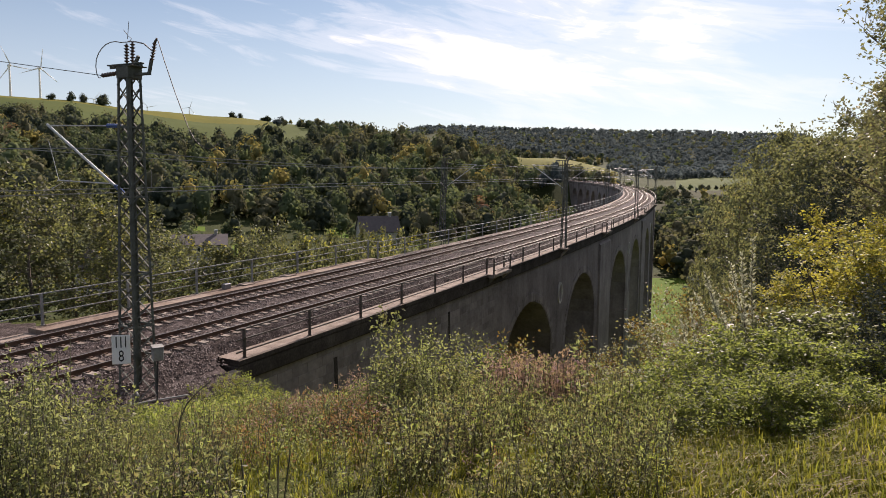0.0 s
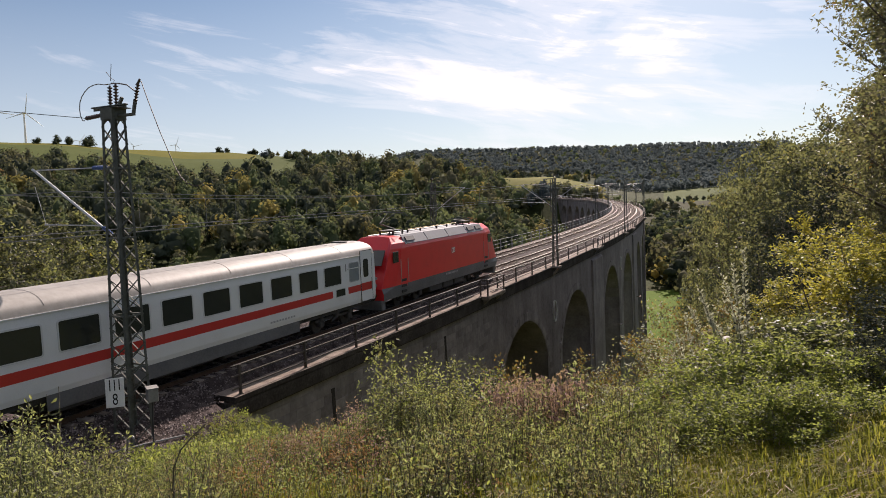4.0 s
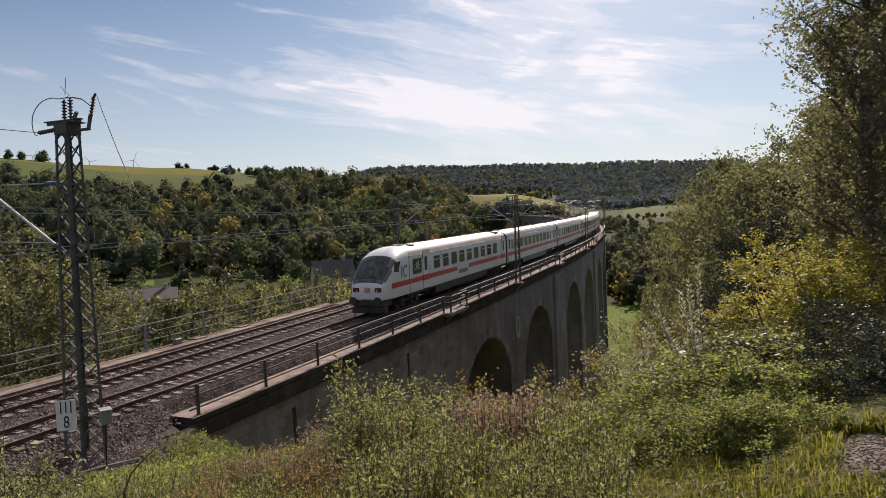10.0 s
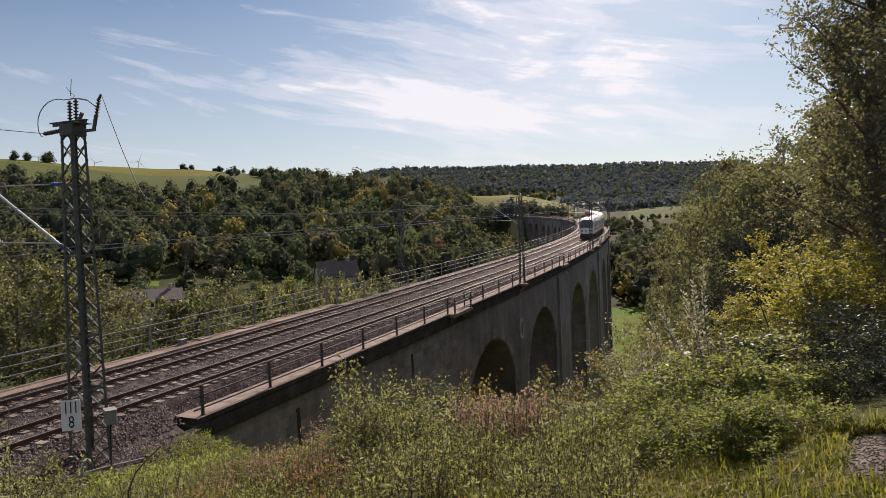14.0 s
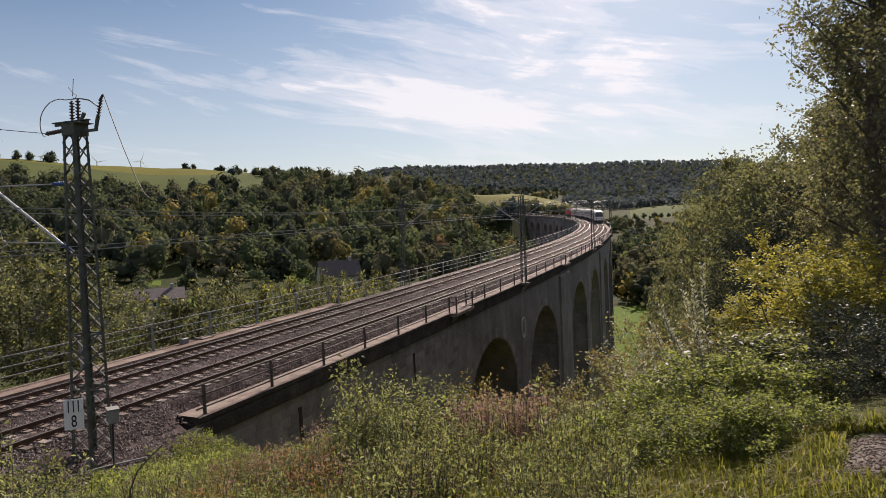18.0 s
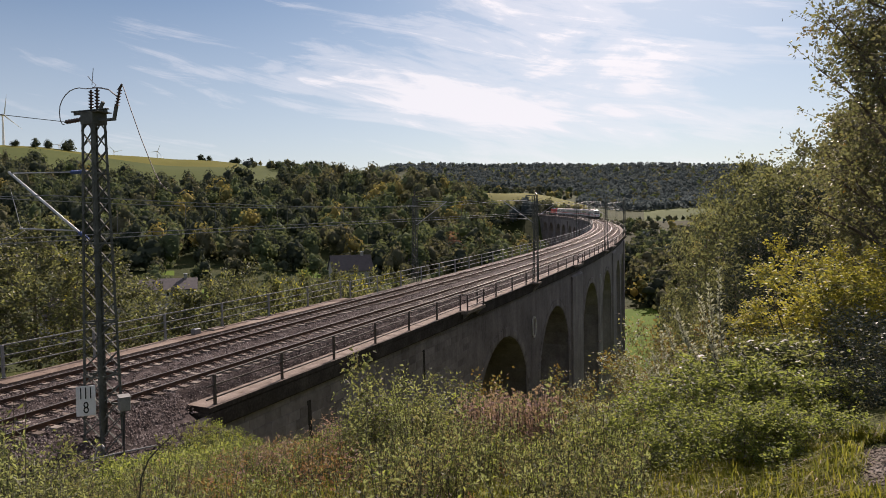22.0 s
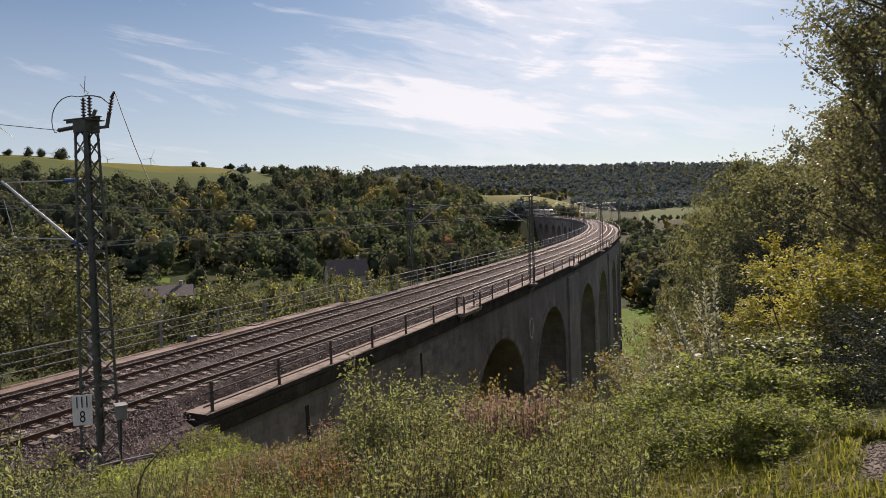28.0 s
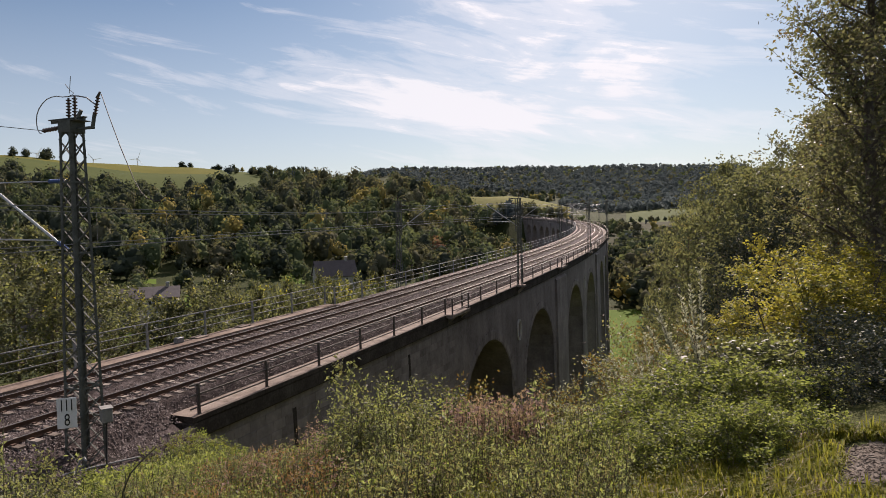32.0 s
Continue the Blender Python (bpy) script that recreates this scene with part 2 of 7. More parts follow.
M["stripe_red"] = painted("stripe_red", (0.50, 0.035, 0.03), 0.35, 0, 0.15)
M["loco_red"] = painted("loco_red", (0.74, 0.034, 0.038), 0.3, 0, 0.12)
M["loco_grey"] = surface("loco_grey", [(0.07, 0.073, 0.078), (0.11, 0.113, 0.118), (0.15, 0.152, 0.155)], 1.0, 12, 0.55)
M["loco_roof"] = painted("loco_roof", (0.13, 0.137, 0.15), 0.55, 0.0, 0.3)
M["underframe"] = surface("underframe", [(0.018, 0.017, 0.016), (0.04, 0.037, 0.034), (0.065, 0.055, 0.05)], 2, 20, 0.75)
M["black"] = painted("black", (0.02, 0.02, 0.02), 0.6)
M["pane"] = painted("pane", (0.03, 0.034, 0.03), 0.09, 0, 0.2)
M["frame_pale"] = painted("frame_pale", (0.55, 0.56, 0.56), 0.45, 0, 0.2)
M["pane_pale"] = painted("pane_pale", (0.20, 0.23, 0.25), 0.25, 0, 0.2)
M["white_paint"] = painted("white_paint", (0.78, 0.78, 0.76), 0.5)
M["dark_grey"] = painted("dark_grey", (0.16, 0.16, 0.165), 0.4)
M["box_grey"] = surface("box_grey", [(0.15, 0.145, 0.135), (0.22, 0.215, 0.20), (0.28, 0.275, 0.26)], 3, 25, 0.7)
M["mid_grey"] = painted("mid_grey", (0.34, 0.35, 0.36), 0.4)
M["insulator"] = painted("insulator", (0.07, 0.045, 0.035), 0.25)
M["insulator_blue"] = painted("insulator_blue", (0.05, 0.10, 0.26), 0.35)
M["brass"] = painted("brass", (0.3, 0.22, 0.1), 0.4, 0.7)
M["bark"] = surface("bark", [(0.05, 0.04, 0.03), (0.10, 0.08, 0.06), (0.16, 0.13, 0.10)], 4, 30, 0.95, 0, 0.6, 30, 0.02)
lamp_red = bpy.data.materials.new("lamp_red")
lamp_red.use_nodes = True
lamp_red.node_tree.nodes["Principled BSDF"].inputs["Base Color"].default_value = (0.5, 0.02, 0.02, 1)
lamp_red.node_tree.nodes["Principled BSDF"].inputs["Emission Color"].default_value = (1, 0.05, 0.08, 1)
lamp_red.node_tree.nodes["Principled BSDF"].inputs["Emission Strength"].default_value = 0.4
M["lamp_red"] = lamp_red


# ---- mesh helpers ----
def empty(name):
    ob = new(name)
    ob.empty_display_size = 0.3
    return ob


def mesh_of(name, verts, faces, mats, indices=None, smooth=False):
    me = bpy.data.meshes.new(name)
    me.from_pydata([tuple(v) for v in verts], [], faces)
    for m in (mats if isinstance(mats, (list, tuple)) else [mats]):
        me.materials.append(M[m] if isinstance(m, str) else m)
    if indices is not None:
        me.polygons.foreach_set("material_index", indices)
    if smooth:
        me.polygons.foreach_set("use_smooth", [True] * len(me.polygons))
    me.update()
    return me


def part(name, bm, material, parent=None, label="", smooth=False, at=None):
    """Links a bmesh or a mesh as one object under a thing or a part."""
    if isinstance(bm, bmesh.types.BMesh):
        me = bpy.data.meshes.new(name)
        bmesh.ops.recalc_face_normals(bm, faces=bm.faces)
        bm.to_mesh(me)
        bm.free()
        for m in (material if isinstance(material, (list, tuple)) else [material]):
            me.materials.append(M[m] if isinstance(m, str) else m)
        if smooth:
            me.polygons.foreach_set("use_smooth", [True] * len(me.polygons))
    else:
        me = bm
    ob = new(name, me)
    if parent:
        ob.parent = parent
    if at is not None:
        ob.matrix_basis = at
    if label:
        ob["label"] = label
    return ob


def box(bm, x0, x1, y0, y1, z0, z1, bevel=0.0, mat=0, m=None):
    vs = [bm.verts.new(c) for c in ((x0, y0, z0), (x1, y0, z0), (x1, y1, z0), (x0, y1, z0), (x0, y0, z1), (x1, y0, z1), (x1, y1, z1), (x0, y1, z1))]
    fs = [bm.faces.new([vs[i] for i in q]) for q in ((0, 3, 2, 1), (4, 5, 6, 7), (0, 1, 5, 4), (1, 2, 6, 5), (2, 3, 7, 6), (3, 0, 4, 7))]
    for f in fs:
        f.material_index = mat
    if m is not None:
        bmesh.ops.transform(bm, matrix=m, verts=vs)
    if bevel:
        es = list({e for f in fs for e in f.edges})
        bmesh.ops.bevel(bm, geom=es, offset=bevel, segments=1, affect="EDGES")
    return bm


def rod(bm, a, b, r0, r1=None, sides=6, mat=0):
    """A round bar from a to b."""
    a, b = Vector(a), Vector(b)
    r1 = r0 if r1 is None else r1
    w = (b - a).normalized()
    u = w.orthogonal().normalized()
    v = w.cross(u)
    rings = []
    for p, r in ((a, r0), (b, r1)):
        rings.append([bm.verts.new(p + (u * math.cos(6.2832 * i / sides) + v * math.sin(6.2832 * i / sides)) * r) for i in range(sides)])
    for i in range(sides):
        j = (i + 1) % sides
        bm.faces.new((rings[0][i], rings[0][j], rings[1][j], rings[1][i])).material_index = mat
    bm.faces.new(rings[0][::-1]).material_index = mat
    bm.faces.new(rings[1]).material_index = mat
    return bm


def bar(bm, a, b, w, h, mat=0):
    """A square bar from a to b."""
    a, b = Vector(a), Vector(b)
    d = (b - a).normalized()
    u = d.cross(Vector((0, 0, 1)))
    u = u.normalized() if u.length > 1e-4 else Vector((1, 0, 0))
    v = d.cross(u).normalized()
    r = [[bm.verts.new(p + u * sx * w / 2 + v * sz * h / 2) for sx, sz in ((-1, -1), (1, -1), (1, 1), (-1, 1))] for p in (a, b)]
    for i in range(4):
        j = (i + 1) % 4
        bm.faces.new((r[0][i], r[0][j], r[1][j], r[1][i])).material_index = mat
    bm.faces.new(r[0][::-1]).material_index = mat
    bm.faces.new(r[1]).material_index = mat
    return bm


def tube(bm, pts, r, sides=6, mat=0):
    """A bent round bar through the points, in one piece."""
    pts = [Vector(p) for p in pts]
    rings, u = [], None
    for i, p in enumerate(pts):
        w = (pts[min(i + 1, len(pts) - 1)] - pts[max(i - 1, 0)]).normalized()
        u = w.orthogonal().normalized() if u is None else (u - w * u.dot(w)).normalized()
        v = w.cross(u)
        rings.append([bm.verts.new(p + (u * math.cos(6.2832 * k / sides) + v * math.sin(6.2832 * k / sides)) * r) for k in range(sides)])
    for a, b in zip(rings, rings[1:]):
        for i in range(sides):
            j = (i + 1) % sides
            bm.faces.new((a[i], a[j], b[j], b[i])).material_index = mat
    bm.faces.new(rings[0][::-1]).material_index = mat
    bm.faces.new(rings[-1]).material_index = mat
    return bm


# ---- the line: a left-hand curve climbing 1.44 in 100 ----
GRADE = 0.01441
_S = np.arange(-320.0, 900.0, 1.0)
_K = np.interp(_S, [-1, 0, 60, 120, 180, 240, 320, 420, 540], [0, 0.149, 0.757, 1.223, 1.299, 0.883, 1.185, 1.261, 1.09]) * 1e-3
_TH = np.cumsum(_K)
_TH -= np.interp(0, _S, _TH)
_X, _Y = np.cumsum(-np.sin(_TH)), np.cumsum(np.cos(_TH))
_X -= np.interp(0, _S, _X)
_Y -= np.interp(0, _S, _Y)


def line(s, o=0.0, z=0.0):
    """The place s metres along the near track, o metres to its right, z above its rails."""
    th = np.interp(s, _S, _TH)
    return Vector((np.interp(s, _S, _X) + o * math.cos(th), np.interp(s, _S, _Y) + o * math.sin(th), z + GRADE * s))


def heading(s):
    return math.degrees(np.interp(s, _S, _TH))


def line_pose(s, o=0.0, z=0.0):
    p = line(s, o, z)
    return pose(p.x, p.y, p.z, 0, 0, heading(s)) @ pose(0, 0, 0, math.degrees(math.atan(GRADE)))


def sweep(section, s0, s1, step=2.0, closed=True):
    """Verts and faces of a section [(o, z)] drawn along the line."""
    ss = np.linspace(s0, s1, max(2, int(round((s1 - s0) / step)) + 1))
    n = len(section)
    verts = [line(s, o, z) for s in ss for o, z in section]
    faces = []
    for i in range(len(ss) - 1):
        for j in range(n if closed else n - 1):
            k = (j + 1) % n
            faces.append((i * n + j, i * n + k, (i + 1) * n + k, (i + 1) * n + j))
    if closed:
        faces += [tuple(range(n))[::-1], tuple(range((len(ss) - 1) * n, len(ss) * n))]
    return verts, faces


def swept(name, section, s0, s1, mat, parent=None, step=2.0, label="", smooth=False, closed=True):
    v, f = sweep(section, s0, s1, step, closed)
    bm = bmesh.new()
    vs = [bm.verts.new(p) for p in v]
    for q in f:
        bm.faces.new([vs[i] for i in q])
    return part(name, bm, mat, parent, label, smooth)


# ---- the ground: one sheet from the standpoint to the horizon ----
PROFILES = {
    -180: [(0, 5.1), (30, 9), (100, 18), (500, 40), (4500, 60)],
    -100: [(0, 5.1), (14, 2.5), (24, -0.8), (40, -1), (100, -3), (500, 10), (4500, 60)],
    -70: [(0, 5.1), (14, 1.6), (22, -0.9), (40, -1), (60, -6), (120, -14), (300, -8), (600, 40), (900, 90), (1300, 97), (2600, 150), (4500, 160)],
    -56: [(0, 5.1), (5, 4.2), (16, 1.0), (25, -0.9), (40, -1), (60, -8), (100, -16), (200, -19), (300, -12), (500, 22), (700, 52), (900, 89), (1250, 92), (2600, 150), (4500, 160)],
    -45: [(0, 5.1), (5, 4.3), (16, 1.1), (25, -1.6), (40, -2.2), (60, -9), (100, -18), (210, -20), (330, -14), (560, 20), (700, 38), (950, 82), (1250, 88), (2600, 150), (4500, 160)],
    -36: [(0, 5.1), (5, 4.3), (10, 3.0), (16, 1.1), (25, -2.3), (40, -8), (60, -14), (100, -20), (210, -21), (330, -15), (600, 33), (900, 68), (1000, 76.5), (1200, 78), (4500, 60)],
    -27: [(0, 5.1), (5, 4.3), (10, 2.9), (16, 0.7), (25, -3.2), (40, -9), (60, -16), (100, -22), (210, -24), (360, -18), (600, 33), (900, 40), (1300, 62), (1800, 136), (4500, 90)],
    -18: [(0, 5.1), (5, 4.35), (10, 2.9), (16, 0.6), (25, -3.5), (40, -8), (60, -16), (100, -25), (210, -30), (400, -26), (470, -14), (560, 4), (700, 27), (900, 35), (1100, 26), (1500, 75), (1900, 140), (4500, 90)],
    -9: [(0, 5.1), (5, 4.45), (10, 3.3), (16, 1.3), (30, -6), (60, -17), (100, -27), (150, -31), (300, -29), (420, -20), (620, -6), (820, 5), (1200, 22), (1700, 92), (2000, 141), (4500, 90)],
    0: [(0, 5.1), (5, 4.6), (10, 4.0), (20, 2.2), (40, -4), (75, -9), (150, -20), (300, -20), (700, 0), (1200, 25), (1800, 105), (2000, 130), (4500, 90)],
    10: [(0, 5.1), (5, 4.95), (10, 4.6), (20, 4.2), (40, 3), (75, 0), (150, -6), (300, 0), (1000, 40), (2000, 110), (4500, 90)],
    40: [(0, 5.1), (10, 6), (40, 9), (150, 16), (600, 40), (4500, 90)],
    90: [(0, 5.1), (10, 6.5), (40, 11), (150, 20), (600, 45), (4500, 60)],
    180: [(0, 5.1), (30, 9), (100, 18), (500, 40), (4500, 60)],
}
_AZ = sorted(PROFILES)


def polar(x, y):
    dx, dy = x - EYE[0], y - EYE[1]
    return math.degrees(math.atan2(dx, dy)), math.hypot(dx, dy)


def bare_height(az, r):
    i = min(max(np.searchsorted(_AZ, az) - 1, 0), len(_AZ) - 2)
    a, b = _AZ[i], _AZ[i + 1]
    za, zb = (np.interp(r, *zip(*PROFILES[k])) for k in (a, b))
    f = (az - a) / (b - a)
    f = f * f * (3 - 2 * f)
    return float(za + (zb - za) * f)


def ease(a, b, v):
    t = min(max((v - a) / (b - a), 0), 1)
    return t * t * (3 - 2 * t)


def height(x, y):
    """The height of the ground, with the railway's earthworks at both ends of the viaduct."""
    az, r = polar(x, y)
    h = bare_height(az, r)
    lump = noise.noise((x * 0.13, y * 0.13, 0)) * 0.25 + noise.noise((x * 0.5, y * 0.5, 3)) * 0.07
    if r > 60:
        lump += noise.noise((x * 0.012, y * 0.012, 7)) * min(3.5, r * 0.006)
    h += lump * ease(2, 8, r)
    if y < 60:
        o = x - np.interp(y, _Y, _X)
        out = max(o - 3.0, -9.2 - o, 0)
        end = max(y - 17.5, 0)
        k = 1 - ease(0, 9 if o < 0 else 5, math.hypot(out, end * 1.2))
        h = h * (1 - k) + (GRADE * y - 0.95) * k
        h = min(h, GRADE * y - 0.95 + max(out - 0.4, 0) * 0.75 + max(y - 16.5, 0) * 0.25) if y < 30 and o > 0 else h
    elif r > 400 and -40 < az < 0:
        i = int(np.argmin((_X - x) ** 2 + (_Y - y) ** 2))
        if _S[i] > 470:
            d = math.hypot(_X[i] - x, _Y[i] - y)
            k = 1 - ease(8, 60, d)
            h = h * (1 - k) + (GRADE * _S[i] - 1.0) * k
        elif _S[i] > 30:
            d = math.hypot(_X[i] - x, _Y[i] - y)
            h = min(h, GRADE * _S[i] - 26 + max(d - 30, 0) * 0.3)
    return h


def ground():
    azs = np.concatenate([np.arange(-180, -72, 4.0), np.arange(-72, 22, 0.5), np.arange(22, 180, 4.0)])
    rs = np.concatenate([np.arange(1.0, 30, 0.35), np.geomspace(30, 4800, 120)])
    verts = [(EYE[0], EYE[1], 5.1)]
    for r in rs:
        for a in azs:
            x, y = EYE[0] + r * math.sin(radians(a)), EYE[1] + r * math.cos(radians(a))
            verts.append((x, y, height(x, y)))
    n = len(azs)
    faces, mats = [], []
    for j in range(n):
        faces.append((0, 1 + (j + 1) % n, 1 + j))
        mats.append(0)
    for i in range(len(rs) - 1):
        for j in range(n):
            k = (j + 1) % n
            faces.append((1 + i * n + j, 1 + i * n + k, 1 + (i + 1) * n + k, 1 + (i + 1) * n + j))
            a, r = azs[j], rs[i]
            m = 6 if a > 7.0 and 4.95 < r < 6.0 + 0.15 * (a - 7) else 0
            px, py = EYE[0] + r * math.sin(radians(a)), EYE[1] + r * math.cos(radians(a))
            if r < 60 and -40 < py < 19.5 and px - np.interp(py, _Y, _X) < 4.0 + 0.5 * noise.noise((py * 0.4, 1, 0)):
                m = 5
            if r > 60:
                m = 1
                if -75 < a < -32 and r > 560 + 6 * max(0, a + 45):
                    m = 3 if r > 845 and a < -41 else 2
                if -24 < a < -12.5 and 600 < r < 1000:
                    m = 3
                if -8.2 < a < 4 and 700 < r < 1150:
                    m = 2
                if -14 < a < -3 and 90 < r < 260:
                    m = 4
                if -14 < a < 3 and 380 < r < 700:
                    m = 7
                if -50 < a < -28 and 120 < r < 330:
                    m = 4 if noise.noise((a * 0.4, r * 0.03, 0)) > 0.42 else 1
            mats.append(m)
    me = mesh_of("ground", verts, faces, ["grass", "forest_floor", "field", "stubble", "meadow", "gravel_bed", "path", "plough"], mats, True)
    return tagged(new("ground", me), "rough grassy hillside falling into a wooded valley", "ground", kind="structure")


ground()


# ---- the viaduct ----
ARCHES = [55.0 + 43.0 * (i // 2) + 19.0 * (i % 2) for i in range(22)]
SPAN = 7.4          # half the width of an arch
TOP = -1.5          # underside of the coping
FOOT = -46.0
FACE_R, FACE_L = 2.45, -6.15


def viaduct():
    bridge = tagged(empty("viaduct"), "long curved grey sandstone railway viaduct with tall round arches", "viaduct", kind="structure")
    # each arch bay is one block of masonry from pier middle to pier middle
    edges = [18.6] + [(a + b) / 2 for a, b in zip(ARCHES, ARCHES[1:])] + [ARCHES[-1] + 12]
    for i, c in enumerate(ARCHES):
        s0, s1 = (40.0 if i == 0 else edges[i]), edges[i + 1]
        steps = 14
        prof = [(s0, FOOT), (c - SPAN, FOOT), (c - SPAN, -12.0)]
        prof += [(c - SPAN * math.cos(math.pi * k / steps), -12.0 + SPAN * math.sin(math.pi * k / steps)) for k in range(1, steps)]
        prof += [(c + SPAN, -12.0), (c + SPAN, FOOT), (s1, FOOT)]
        prof += [(s1 - (s1 - s0) * k / 8, TOP) for k in range(9)]
        bm = bmesh.new()
        right = [bm.verts.new(line(s, FACE_R + 0.012 * max(0, -z - 2), z)) for s, z in prof]
        left = [bm.verts.new(line(s, FACE_L - 0.012 * max(0, -z - 2), z)) for s, z in prof]
        n = len(prof)
        m = len(prof) - 9
        # faces of the wall are strips from the arch line up to the top line
        lower = list(range(0, m))
        upper = [n - 1 - int(round(8 * min(max((prof[k][0] - s0) / (s1 - s0), 0), 1))) for k in lower]
        for side, flip in ((right, False), (left, True)):
            for a, b in zip(lower, lower[1:]):
                ring = [side[a], side[b]]
                for k in range(upper[b], upper[a] + 1):
                    if side[k] not in ring:
                        ring.append(side[k])
                if len(ring) > 2:
                    try:
                        bm.faces.new(ring if not flip else ring[::-1])
                    except ValueError:
                        pass
        for a in range(n - 1):
            bm.faces.new((right[a], left[a], left[a + 1], right[a + 1]))
        bm.faces.new((right[-1], left[-1], left[0], right[0]))
        part("arch_bay", bm, "stone", bridge)
    v, f = sweep([(FACE_R, TOP), (FACE_R + 0.3, -14), (FACE_R + 0.3, -26), (FACE_L - 0.3, -26), (FACE_L - 0.3, -14), (FACE_L, TOP)], 18.6, 40.0)
    bm = bmesh.new()
    vs = [bm.verts.new(p) for p in v]
    for q in f:
        bm.faces.new([vs[i] for i in q])
    part("abutment", bm, "stone", bridge)
    # stout pilasters at the group piers
    for i in range(1, len(ARCHES) - 1, 2):
        mid = (ARCHES[i] + ARCHES[i + 1]) / 2
        for side in (1, -1):
            f0 = FACE_R if side > 0 else FACE_L
            v, f = sweep([(f0 - side * 0.1, TOP - 0.5), (f0 + side * 0.28, TOP - 0.8), (f0 + side * 0.7, FOOT), (f0 - side * 0.1, FOOT)], mid - 3.4, mid + 3.4)
            bm = bmesh.new()
            vs = [bm.verts.new(p) for p in v]
            for q in f:
                bm.faces.new([vs[k] for k in q])
            part("pilaster", bm, "stone", bridge)
    return bridge


bridge = viaduct()


def coping_run(s0, s1, sect):
    s = s0
    while s < s1:
        e = min(s + 2.16, s1)
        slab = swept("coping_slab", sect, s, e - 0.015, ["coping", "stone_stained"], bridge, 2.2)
        # right slabs: all but the top get the colour of stain and shade
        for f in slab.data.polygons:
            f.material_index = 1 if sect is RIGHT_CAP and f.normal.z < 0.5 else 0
        s = e


# right band: its stain and the overhang's shade are both in the colour
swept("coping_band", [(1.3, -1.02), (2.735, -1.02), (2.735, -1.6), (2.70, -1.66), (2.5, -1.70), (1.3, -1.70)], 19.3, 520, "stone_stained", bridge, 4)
swept("coping_band", [(-6.36, -0.5), (-4.9, -0.5), (-4.9, -1.5), (-6.17, -1.5), (-6.36, -1.3)], 18.6, 520, "stone", bridge, 4)
RIGHT_CAP = [(1.25, -1.0), (2.72, -1.0), (2.75, -0.97), (2.75, -0.79), (2.72, -0.76), (1.25, -0.74)]
LEFT_CAP = [(-6.42, -0.48), (-5.5, -0.48), (-5.5, -0.25), (-6.42, -0.25)]
WALK = [(-7.05, -0.45), (-5.95, -0.45), (-5.95, -0.18), (-7.05, -0.18)]
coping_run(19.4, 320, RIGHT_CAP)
swept("coping_end", RIGHT_CAP, 320, 520, "coping", bridge, 4)
coping_run(44.4, 320, LEFT_CAP)
swept("coping_end", LEFT_CAP, 320, 520, "coping", bridge, 4)


# ---- ballast, sleepers and rails ----
def ballast():
    bed = [(-7.0, -1.0), (-6.0, -0.42), (-5.7, -0.22), (-3.93, -0.20), (-2.6, -0.22), (-2.0, -0.34), (-1.4, -0.22), (0.0, -0.2), (1.3, -0.22), (1.75, -0.42), (2.3, -0.86), (3.4, -1.4)]
    ss = np.concatenate([np.arange(-310, -10, 6.0), np.arange(-10, 70, 0.8), np.arange(70, 200, 2.5), np.arange(200, 860, 8.0)])
    verts, faces = [], []
    n = len(bed)
    for s in ss:
        for o, z in bed:
            if s > 19 and o > 1.7:
                o, z = (1.64, -0.71) if o < 2 else (1.66, -1.2)
            if s > 18 and o < -5.8:
                o, z = -5.6, -0.6
            verts.append(line(s, o, z + 0.05 * noise.noise((s * 0.8, o * 1.3, 0))))
    for i in range(len(ss) - 1):
        for j in range(n - 1):
            faces.append((i * n + j, i * n + j + 1, (i + 1) * n + j + 1, (i + 1) * n + j))
    me = mesh_of("ballast", verts, faces, "gravel_bed", smooth=True)
    tagged(new("ballast", me), "grey-brown crushed stone bed under the tracks", "ballast", kind="structure")


